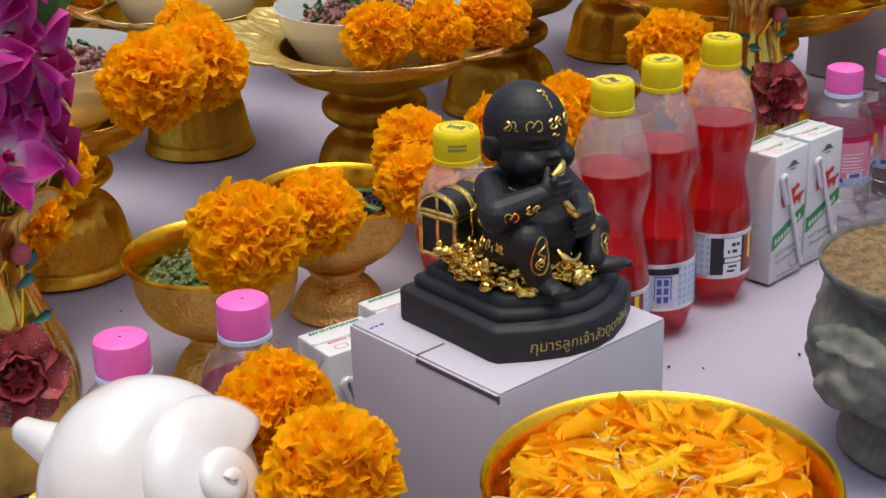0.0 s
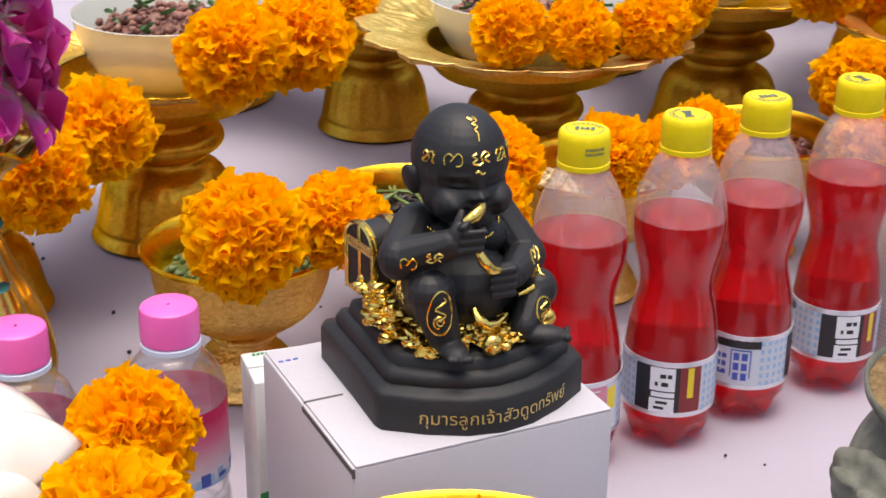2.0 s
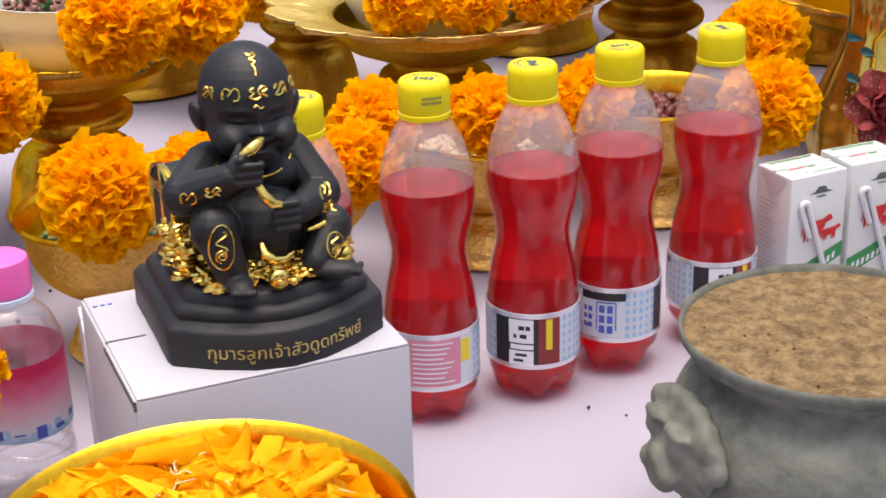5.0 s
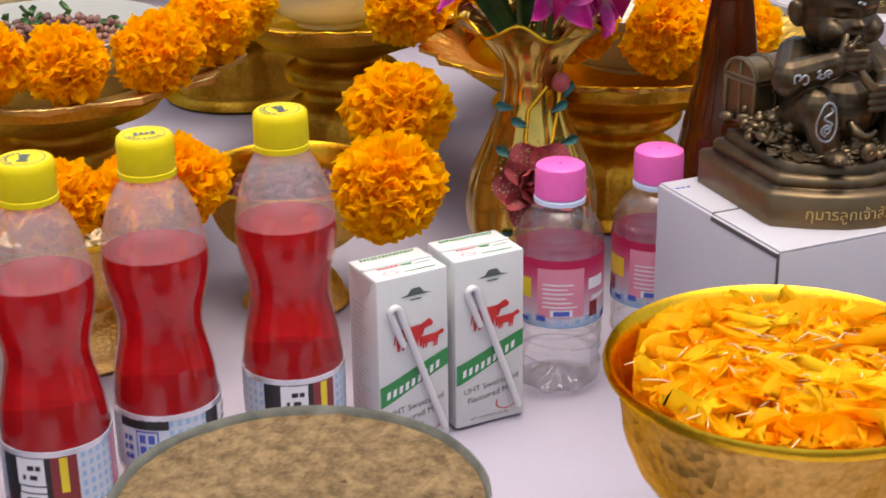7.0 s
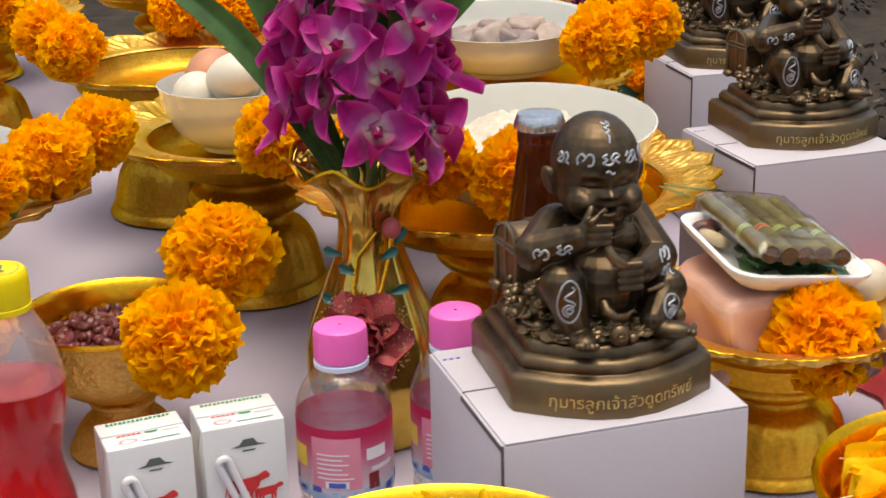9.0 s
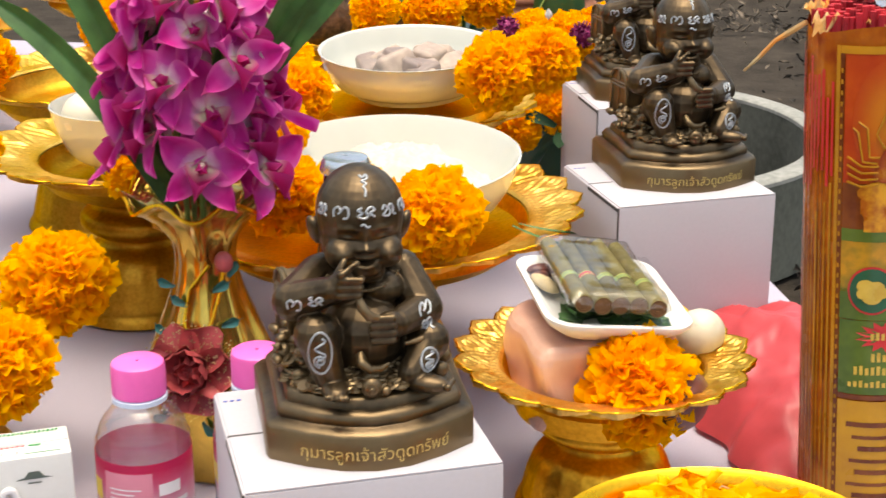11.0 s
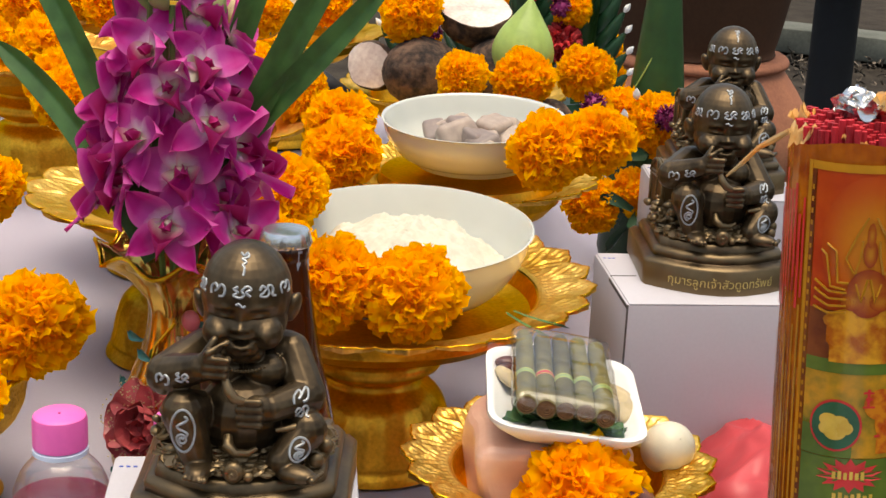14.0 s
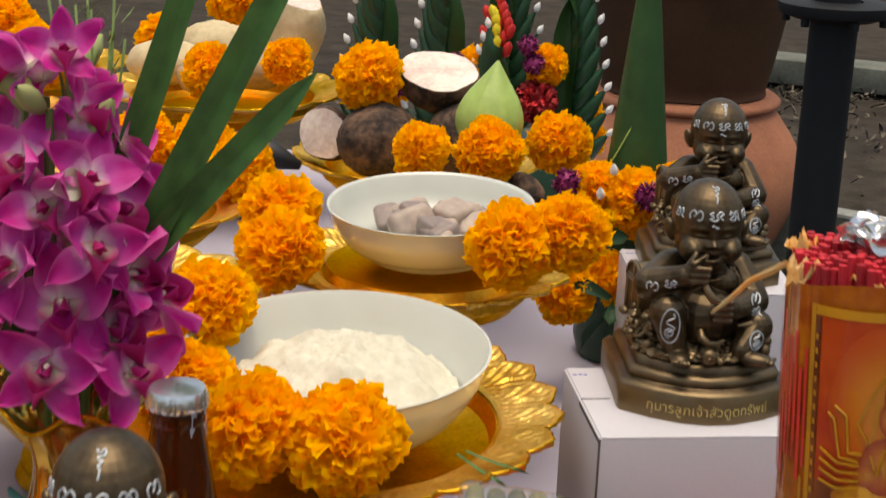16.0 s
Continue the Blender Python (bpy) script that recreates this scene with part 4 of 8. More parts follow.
BLOOMS = [marigold_mesh(s) for s in (1, 2, 3, 4)]
FLOWERS = [  # x, y, z, radius
    (-0.507, -0.130, 0.143, 0.041), (-0.452, -0.100, 0.143, 0.034),
    (-0.348, 0.028, 0.140, 0.034), (-0.356, -0.018, 0.126, 0.032),
    (-0.264, 0.050, 0.141, 0.033), (-0.215, 0.065, 0.140, 0.028), (-0.186, 0.102, 0.138, 0.031),
    (-0.046, 0.217, 0.152, 0.039), (-0.047, 0.118, 0.128, 0.038),
    (-0.551, 0.082, 0.203, 0.043), (-0.507, 0.150, 0.197, 0.042), (-0.498, 0.356, 0.171, 0.034),
    (-0.650, 0.048, 0.150, 0.042), (-0.668, -0.050, 0.146, 0.038),
    (-0.342, 0.186, 0.197, 0.032), (-0.283, 0.192, 0.196, 0.030), (-0.222, 0.222, 0.196, 0.033), (-0.196, 0.290, 0.200, 0.034), (-0.178, 0.350, 0.205, 0.030),
    (-0.047, 0.400, 0.190, 0.034), (0.022, 0.470, 0.180, 0.034),
    (0.214, 0.302, 0.190, 0.036), (0.160, 0.288, 0.194, 0.034), (0.092, 0.330, 0.192, 0.033),
    (0.046, 0.445, 0.208, 0.034), (0.018, 0.625, 0.198, 0.036), (-0.022, 0.705, 0.205, 0.036),
    (0.205, 0.664, 0.216, 0.037), (0.246, 0.690, 0.225, 0.033),
    (0.374, 0.200, 0.110, 0.0395),
    (0.028, 0.925, 0.222, 0.030), (0.082, 0.978, 0.216, 0.036), (0.131, 1.071, 0.212, 0.035), (-0.095, 1.085, 0.262, 0.039),
    (-0.354, 1.200, 0.226, 0.036), (-0.335, 1.380, 0.212, 0.034), (-0.505, 1.560, 0.262, 0.042), (-0.625, 1.260, 0.206, 0.042), (-0.560, 1.440, 0.215, 0.036),
    (-0.226, 0.940, 0.195, 0.036), (-0.290, 0.925, 0.200, 0.034), (-0.330, 0.690, 0.200, 0.034), (-0.385, 0.760, 0.200, 0.034), (-0.150, 0.880, 0.195, 0.034),
    (-0.720, 1.190, 0.200, 0.042), (-0.508, 0.920, 0.200, 0.042), (-0.610, 0.935, 0.196, 0.036), (-0.704, 1.330, 0.202, 0.042), (-0.870, 1.510, 0.205, 0.044), (-0.790, 1.300, 0.200, 0.036), (-0.590, 0.560, 0.196, 0.036), (-0.640, 0.500, 0.196, 0.036),
    (-0.523, -0.380, 0.137, 0.033), (-0.508, -0.475, 0.146, 0.035), (-0.668, -0.500, 0.130, 0.034),
]
for i, (x, y, z, r) in enumerate(FLOWERS):
    ob = thing("marigold", pose(x, y, z, rnd.uniform(15, 62), rnd.uniform(-18, 18), rnd.uniform(-40, 45)) @ Matrix.Rotation(rnd.uniform(0, 6.28), 4, "Z"), "full double orange marigold bloom laid on the offerings", "marigold", "marigolds on the table")
    bl, cal = BLOOMS[i % 4]
    s = 0.96 * r / 0.035
    stuff(part("petals", bl, None, ob, "crowded frilled orange petals", m=Matrix.Diagonal((s, s, s, 1))))
    part("calyx", cal, None, ob, "green calyx", m=Matrix.Diagonal((s, s, s, 1)))

# ---- statues on white boxes ----
from mathutils.bvhtree import BVHTree

BASE = [(-0.055, 0.056), (0.055, 0.056), (0.0585, 0.050), (0.0575, 0.0), (0.0575, -0.030), (0.056, -0.036), (0.037, -0.0490), (0.018, -0.0580), (0.0, -0.0610), (-0.018, -0.0580), (-0.037, -0.0490), (-0.056, -0.036), (-0.0575, -0.030), (-0.0575, 0.0), (-0.0585, 0.050)]


def stepped_base(bm):
    prev = None
    for inset, z in ((0.0, 0.0), (0.0, 0.0185), (0.0015, 0.0205), (0.006, 0.0215), (0.007, 0.0225), (0.0065, 0.026), (0.0085, 0.029), (0.012, 0.030), (0.013, 0.035), (0.0145, 0.036), (0.03, 0.037)):
        k = 1 - inset / 0.058
        ring = [bm.verts.new((x * k, y * k, z)) for x, y in BASE]
        if prev:
            for i in range(len(ring)):
                j = (i + 1) % len(ring)
                bm.faces.new((prev[j], prev[i], ring[i], ring[j]))
        else:
            bm.faces.new(ring)
        prev = ring
    bm.faces.new(prev[::-1])


def limb(bm, a, b, r0, r1):
    n = 7
    pts = [Vector(a).lerp(Vector(b), i / n) for i in range(n + 1)]
    tube(bm, pts, [r0 + (r1 - r0) * i / n for i in range(n + 1)], 12)
    ball(bm, a, r0, 12, 8)
    ball(bm, b, r1, 12, 8)


def seated_body(bm):
    # trunk
    ball(bm, (0, 0.010, 0.068), (0.0265, 0.0225, 0.034))
    ball(bm, (0, -0.010, 0.060), (0.0245, 0.0245, 0.0225))
    ball(bm, (0, 0.010, 0.044), (0.034, 0.029, 0.014))
    for s in (-1, 1):
        ball(bm, (s * 0.0105, -0.0075, 0.0845), (0.0125, 0.0115, 0.0095))
        ball(bm, (s * 0.020, 0.006, 0.0905), (0.0115, 0.0125, 0.0105))
    # head
    ball(bm, (0, 0.0, 0.1258), (0.0240, 0.0268, 0.0268), 28, 18)
    ball(bm, (0, -0.005, 0.1120), (0.0222, 0.0212, 0.0190), 24, 16)
    for s in (-1, 1):
        ball(bm, (s * 0.0118, -0.0170, 0.1085), (0.0094, 0.0088, 0.0092))
        ball(bm, (s * 0.0245, 0.003, 0.1160), (0.0034, 0.0060, 0.0088), rot=Euler((0, s * 0.30, -s * 0.35)).to_matrix())
    ball(bm, (0, -0.0205, 0.1005), (0.0092, 0.0058, 0.0058), 12, 8)
    ball(bm, (0, -0.0150, 0.0965), (0.012, 0.009, 0.006), 12, 8)
    # arm that lifts the hand to the mouth
    limb(bm, (-0.0235, 0.004, 0.0905), (-0.0395, -0.0195, 0.0840), 0.0105, 0.0112)
    limb(bm, (-0.0395, -0.0195, 0.0840), (-0.0190, -0.0345, 0.0945), 0.0108, 0.0076)
    ball(bm, (-0.0140, -0.0362, 0.0975), (0.0078, 0.0062, 0.0082))
    for k in range(3):
        limb(bm, (-0.0165 + 0.0008 * k, -0.0405, 0.0930 + 0.0042 * k), (-0.0062 + 0.0006 * k, -0.0430, 0.0935 + 0.0042 * k), 0.0023, 0.0019)
        ball(bm, (-0.0058 + 0.0006 * k, -0.0410, 0.0937 + 0.0042 * k), 0.0021, 8, 6)
    limb(bm, (-0.0150, -0.0400, 0.1045), (-0.0060, -0.0345, 0.1085), 0.0023, 0.0018)
    limb(bm, (-0.0175, -0.0365, 0.1015), (-0.0125, -0.0310, 0.1095), 0.0025, 0.0019)
    # arm that rests a hand on the belly
    limb(bm, (0.0235, 0.004, 0.0905), (0.0335, -0.0110, 0.0715), 0.0105, 0.0106)
    limb(bm, (0.0335, -0.0110, 0.0715), (0.0160, -0.0335, 0.0730), 0.0102, 0.0076)
    ball(bm, (0.0105, -0.0370, 0.0735), (0.0085, 0.0062, 0.0078))
    for k in range(4):
        limb(bm, (0.0115, -0.0430, 0.0672 + 0.0042 * k), (0.0000 + 0.0008 * abs(k - 1.5), -0.0420, 0.0668 + 0.0042 * k), 0.0022, 0.0018)
    # raised knee
    limb(bm, (-0.018, 0.002, 0.050), (-0.0285, -0.0325, 0.0690), 0.0150, 0.0122)
    limb(bm, (-0.0285, -0.0325, 0.0690), (-0.0215, -0.0350, 0.0440), 0.0120, 0.0084)
    ball(bm, (-0.0200, -0.0415, 0.0405), (0.0075, 0.0120, 0.0052))
    # lowered knee
    limb(bm, (0.018, 0.002, 0.048), (0.0345, -0.0225, 0.0570), 0.0145, 0.0112)
    limb(bm, (0.0345, -0.0225, 0.0570), (0.0220, -0.0355, 0.0440), 0.0106, 0.0078)
    ball(bm, (0.0300, -0.0415, 0.0400), (0.0125, 0.0070, 0.0052), rot=Euler((0, 0, -0.45)).to_matrix())
    for k in range(5):
        ball(bm, (-0.0255 + 0.0026 * k, -0.0525 + 0.0006 * abs(k - 3), 0.0402 - 0.0002 * k), (0.0015, 0.0026, 0.0019) if k < 4 else (0.0019, 0.0030, 0.0022), 8, 6)
        ball(bm, (0.0395 + 0.0011 * k, -0.0500 + 0.0024 * k, 0.0402), 0.0018 if k else 0.0023, 8, 6)


FACE = [  # x, z, width, height, outward push of the face's features
    (0.0096, 0.1192, 0.0052, 0.0034, -0.0017), (0.0096, 0.1186, 0.0040, 0.0017, 0.0015), (0.0096, 0.1172, 0.0046, 0.0006, -0.0007), (0.0100, 0.1240, 0.0060, 0.0015, 0.0008),
    (0.0128, 0.1095, 0.0054, 0.0050, 0.0014), (0.0036, 0.1128, 0.0016, 0.0015, 0.0011), (0.0088, 0.1066, 0.0018, 0.0016, -0.0009)]


def sculpt(bm):
    """Presses eyes, nose and mouth into the face."""
    for v in bm.verts:
        x, y, z = v.co
        if y < -0.006 and 0.094 < z < 0.134 and abs(x) < 0.022:
            push = 0.0013 * math.exp(-(x / 0.0024) ** 2 - ((z - 0.1175) / 0.0045) ** 2) + 0.0030 * math.exp(-(x / 0.0032) ** 2 - ((z - 0.1136) / 0.0022) ** 2)
            push -= 0.0019 * math.exp(-(x / 0.0070) ** 4 - ((z - 0.1052 - 26 * x * x) / 0.0010) ** 2)
            push += 0.0009 * math.exp(-(x / 0.0050) ** 2 - ((z - 0.1078 - 12 * x * x) / 0.0013) ** 2)
            push += 0.0011 * math.exp(-(x / 0.0050) ** 2 - ((z - 0.1026 - 20 * x * x) / 0.0014) ** 2)
            for fx, fz, sx, sz, amount in FACE:
                push += amount * math.exp(-((abs(x) - fx) / sx) ** 2 - ((z - fz) / sz) ** 2)
            v.co.y -= 1.35 * push


def statue_mesh(skin, trim, marks, seed):
    """One cast figure: stepped base, seated child, treasure chest, coins and painted signs."""
    rs = random.Random(seed)
    bm = bmesh.new()
    stepped_base(bm)
    body = fused(seated_body, 0.0007, 3)
    sculpt(body)
    skin_tree = BVHTree.FromBMesh(body)
    append(bm, body, index=0)
    # treasure chest with broad bands
    b2 = bmesh.new()
    block(b2, (-0.017, -0.014, 0), (0.017, 0.014, 0.028), 0.001, 0)
    prof = [(0.0142 * math.cos(a), 0.028 + 0.0125 * math.sin(a)) for a in [math.pi * k / 10 for k in range(11)]]
    left, right = [b2.verts.new((-0.017, y, z)) for y, z in prof], [b2.verts.new((0.017, y, z)) for y, z in prof]
    for k in range(10):
        b2.faces.new((left[k], left[k + 1], right[k + 1], right[k]))
    b2.faces.new(left[::-1])
    b2.faces.new(right)
    for x in (-0.0165, 0.0, 0.0165):
        for d in (-0.0011, 0.0011):
            tube(b2, [(x + d, y * 1.03, z + 0.0004) for y, z in prof], 0.0012, 5, 1)
        for y in (-0.0142, 0.0142):
            block(b2, (x - 0.0018, y - 0.0008, 0), (x + 0.0018, y + 0.0008, 0.028), 0.0004, 1, 1)
    for z in (0.0012, 0.0265, 0.0295):
        tube(b2, [(-0.0172, -0.0145, z), (0.0172, -0.0145, z), (0.0172, 0.0145, z), (-0.0172, 0.0145, z), (-0.0172, -0.0145, z)], 0.0013, 5, 1)
    for y, top in ((-0.0132, 0.029), (0.0, 0.0395), (0.0132, 0.029)):
        block(b2, (-0.0180, y - 0.0013, 0.001), (-0.0165, y + 0.0013, top), 0.0004, 1, 1)
    block(b2, (-0.0045, -0.0165, 0.020), (0.0045, -0.0140, 0.031), 0.001, 1, 1)
    append(bm, b2, pose(-0.0245, 0.0365, 0.042, 0, 0, 10))
    # coins and ingots heaped round the figure
    for i in range(560):
        a = rs.uniform(0, 6.283)
        d = rs.uniform(0.5, 1.04)
        x, y = 0.0455 * d * math.cos(a), 0.0455 * d * math.sin(a)
        if x * x + (y - 0.005) ** 2 < 0.0006 or (abs(x) < 0.03 and y < -0.042):
            continue
        h = 0.0372 + max(0, 0.012 * (1 - d)) + (0.013 * rs.random() if x < -0.02 and y > -0.012 else 0.003 * rs.random())
        c = bmesh.new()
        bmesh.ops.create_cone(c, cap_ends=True, segments=12, radius1=0.0044, radius2=0.0040, depth=0.0012)
        tip = 38 if i % 4 == 0 else 12
        append(bm, c, pose(x, y, h, rs.uniform(-tip, tip), rs.uniform(-tip, tip), 0), index=1)
        if i % 2:
            b3 = bmesh.new()
            tube(b3, [(0.0030 * math.cos(t), 0.0030 * math.sin(t), 0.0007) for t in np.linspace(0, 6.283, 11)], 0.0005, 4)
            append(bm, b3, pose(x, y, h), index=1)
    for i in range(22):
        x, y = rs.uniform(-0.048, -0.024), rs.uniform(-0.02, 0.045)
        ball(bm, (x, y, 0.041 + rs.uniform(0, 0.013)), (0.0055, 0.0036, 0.0030), 10, 6, 1, Euler((0, 0, rs.uniform(0, 3))).to_matrix())
        ball(bm, (x, y, 0.0435 + rs.uniform(0, 0.013)), (0.0026, 0.0024, 0.0022), 8, 6, 1)
    # ingot between the feet, with a spiral
    ball(bm, (-0.0010, -0.0475, 0.0425), (0.0056, 0.0042, 0.0060), 14, 10, 1)
    tube(bm, [(-0.0010 + 0.0009 * t * math.cos(2.2 * t), -0.0515 + 0.0002 * t, 0.0425 + 0.0009 * t * math.sin(2.2 * t)) for t in np.linspace(0.4, 4.2, 26)], 0.0007, 5, 1)
    ball(bm, (0.0065, -0.0470, 0.0400), (0.0030, 0.0030, 0.0028), 8, 6, 1)
    for x, y, z in ((0.040, -0.026, 0.041), (0.044, -0.012, 0.043)):
        ball(bm, (x, y, z), (0.0045, 0.0035, 0.0045), 10, 8, 1)
    if marks is not M["silver_paint"]:
        tube(bm, [(-0.0130, -0.0375, 0.1060), (-0.0085, -0.0385, 0.1085), (-0.0040, -0.0355, 0.1110), (-0.0010, -0.0330, 0.1118)], [0.0022, 0.0034, 0.0032, 0.0016], 10, 1)
    tube(bm, [(-0.0062, -0.0400, 0.0905), (-0.0045, -0.0425, 0.0860), (-0.0010, -0.0435, 0.0815), (0.0045, -0.0420, 0.0795)], [0.0020, 0.0029, 0.0028, 0.0018], 10, 1)
    tube(bm, [(-0.0055, -0.0335, 0.0565), (-0.0050, -0.0385, 0.0530), (-0.0010, -0.0405, 0.0500), (0.0050, -0.0390, 0.0495), (0.0100, -0.0370, 0.0515)], [0.0024, 0.0034, 0.0026, 0.0022, 0.0012], 10, 1)
    tube(bm, [(0.0190, -0.0330, 0.0605), (0.0280, -0.0300, 0.0610), (0.0400, -0.0200, 0.0640)], [0.0012, 0.0022, 0.0014], 8, 1)
    # necklace of fine links
    chain = [(0.0212 * math.sin(a), 0.003 - 0.0235 * math.cos(a), 0.0960 - 0.0085 * math.cos(a)) for a in np.linspace(-1.55, 1.55, 39)]
    for p in chain:
        ball(bm, p, 0.00105, 6, 4, 1)
    # painted signs on brow, arms and shins, laid on the skin
    bold = marks is M["silver_paint"]
    r = 0.00072 if bold else 0.0006

    def laid(origin, aim):
        hit = skin_tree.ray_cast(Vector(origin), Vector(aim).normalized())
        return hit[0] - Vector(aim).normalized() * 0.0002 if hit[0] else None

    def paint(points):
        run = []
        for p in [*points, None]:
            if p is None or (run and (p - run[-1]).length > 0.006):
                if len(run) > 2:
                    tube(bm, run, r, 5, 2)
                run = []
            if p is not None:
                run.append(p)

    def on_brow(u, v):
        out = Vector((math.sin(u) * math.cos(v), -math.cos(u) * math.cos(v), math.sin(v)))
        return laid(Vector((0, 0, 0.122)) + out * 0.06, -out)

    def front(x, z):
        return laid((x, -0.09, z), (0, 1, 0))

    SIGNS = [curve_profile(c, 5) for c in (
        [(-0.45, 0.1), (-0.3, 0.4), (-0.1, 0.2), (-0.25, -0.05), (-0.45, -0.3), (-0.1, -0.4), (0.05, -0.1), (0.0, 0.3), (0.2, 0.42), (0.32, 0.1), (0.25, -0.3), (0.45, -0.42)],
        [(-0.4, -0.38), (-0.45, 0.15), (-0.2, 0.42), (0.0, 0.12), (-0.15, -0.12), (-0.02, 0.05), (0.2, 0.42), (0.43, 0.2), (0.4, -0.35), (0.15, -0.45)],
        [(-0.2, 0.38), (-0.42, 0.2), (-0.2, 0.0), (-0.42, -0.25), (-0.1, -0.42), (0.1, -0.2), (0.0, 0.1), (0.25, 0.42), (0.45, 0.2), (0.2, 0.0), (0.42, -0.32)])]
    CROWN = curve_profile([(-0.30, 0.50), (0.0, 0.36), (0.30, 0.50), (0.38, 0.30), (-0.12, 0.20), (0.20, 0.06), (-0.04, -0.06), (0.08, -0.20), (0.02, -0.50)], 5)

    grid = np.linspace(0, 1, 22)
    for k, u in enumerate((-1.08, -0.52, 0.02, 0.56, 1.10)):
        paint([on_brow(u + 0.40 * p[0], 0.40 + 0.25 * p[1]) for p in SIGNS[k % 3]])
    paint([on_brow(0.02 + 0.42 * p[0], 0.93 + 0.46 * p[1]) for p in CROWN])
    paint([on_brow(0.09 * (2 * s - 1), 0.15 + 0.03 * math.sin(6.283 * s)) for s in grid])
    for k, (x0, z0) in enumerate(((-0.0395, 0.0860), (-0.0285, 0.0895), (0.0325, 0.0690), (0.0315, 0.0770))):
        paint([front(x0 + 0.0078 * p[0], z0 + 0.0062 * p[1]) for p in SIGNS[(k + 1) % 3]])
    loop = np.linspace(0, 1, 40)
    for x0, z0, w, h in ((-0.0275, 0.0625, 0.0062, 0.0118), (0.0320, 0.0515, 0.0050, 0.0062)):
        paint([front(x0 + w * math.cos(6.283 * s), z0 + h * math.sin(6.283 * s)) for s in loop])
        paint([front(x0 + 0.42 * w * math.sin(9.4 * s + 0.4), z0 + h * (0.72 - 1.05 * s)) for s in loop])
        paint([front(x0 - 0.05 * w + (0.10 + 0.42 * s) * w * math.cos(11 * s), z0 - 0.38 * h + (0.06 + 0.26 * s) * h * math.sin(11 * s)) for s in loop])
    if not bold:
        for k, y0 in enumerate((-0.018, -0.006, 0.006)):
            paint([laid((-0.09, y0 + 0.0085 * p[0], 0.0600 - 0.20 * (y0 + 0.006) + 0.0066 * p[1]), (1, 0, 0)) for p in SIGNS[k]])
            paint([laid((-0.09, y0 + 0.008 + 0.0070 * p[0], 0.0850 + 0.3 * y0 + 0.0055 * p[1]), (1, 0, 0)) for p in SIGNS[2 - k]])
    # the inscription along the front of the base
    cu = bpy.data.curves.new("inscription", "FONT")
    cu.body, cu.size, cu.resolution_u = "\u0e01\u0e38\u0e21\u0e32\u0e23\u0e25\u0e39\u0e01\u0e40\u0e08\u0e49\u0e32\u0e2a\u0e31\u0e27\u0e14\u0e39\u0e14\u0e17\u0e23\u0e31\u0e1e\u0e22\u0e4c", 0.0094, 2
    ob = new("tmp", cu)
    me = bpy.data.meshes.new_from_object(ob.evaluated_get(bpy.context.evaluated_depsgraph_get()))
    bpy.data.objects.remove(ob)
    arc = [Vector((x, y, 0)) for x, y in BASE[5:12]][::-1]
    run = [0.0]
    for p, q in zip(arc, arc[1:]):
        run.append(run[-1] + (q - p).length)
    wide = max(v.co.x for v in me.vertices)

    def on_front(v):
        f = (v.x - wide / 2) + run[-1] / 2
        i = max(0, min(len(arc) - 2, next((j - 1 for j in range(1, len(run)) if run[j] > f), len(arc) - 2)))
        along = (arc[i + 1] - arc[i]).normalized()
        p = arc[i] + along * (f - run[i])
        return p + Vector((along.y, -along.x, 0)) * 0.0004 + Vector((0, 0, 0.0062 + v.y))

    vs = [bm.verts.new(on_front(v.co)) for v in me.vertices]
    for f in me.polygons:
        bm.faces.new([vs[i] for i in f.vertices]).material_index = 3
    bpy.data.meshes.remove(me)
    return finish("child_statue", bm, [skin, trim, marks, M["gold_paint"]], True, 50)


def white_box(x, y, h, turn, w=0.141, d=0.131, gap=True):
    """A tuck-lid card box: body, lid and the dark slots between them."""
    ob = thing("white_box", pose(x, y, 0, 0, 0, turn), "plain white card box under a small statue", "box", "white card boxes")
    hw, hd = w / 2, d / 2
    bm = bmesh.new()
    block(bm, (-hw, -hd, 0), (hw, hd, h - 0.0012), 0.0012)
    part("box_body", bm, M["white_card"], ob)
    bm = bmesh.new()
    block(bm, (-hw + 0.0016, -hd + 0.0003, h - 0.0012), (hw - 0.0006, hd - 0.001, h), 0.0005)
    part("lid", bm, M["white_card"], ob)
    bm = bmesh.new()
    block(bm, (-hw - 0.0003, -hd + 0.0008, h - 0.0045), (-hw + 0.0016, hd * 0.05, h - 0.0016))
    block(bm, (-hw - 0.0004, -hd - 0.0004, h * 0.62 if gap else h - 0.006), (-hw + 0.0010, -hd + 0.0006, h - 0.001))
    block(bm, (-hw + 0.001, hd * 0.05 - 0.0007, h - 0.0006), (-hw + 0.022, hd * 0.05 + 0.0007, h + 0.0003))
    part("slot", bm, M["card_gap"], ob, "dark gap beside the tuck flap")
    for k in range(3):
        bm = bmesh.new()
        block(bm, (hw - 0.018 + 0.004 * k, -hd * 0.1 - 0.001, h), (hw - 0.0155 + 0.004 * k, -hd * 0.1 + 0.002 + 0.001 * (k % 2), h + 0.0003))
        part("pen_mark", bm, M["ink_blue"], ob, "small blue pen mark")
        bm = bmesh.new()
        block(bm, (-hw + 0.004 + 0.004 * k, hd - 0.016, h), (-hw + 0.0065 + 0.004 * k, hd - 0.0145, h + 0.0003))
        part("pen_mark", bm, M["ink_blue"], ob, "small blue pen mark")
    return ob


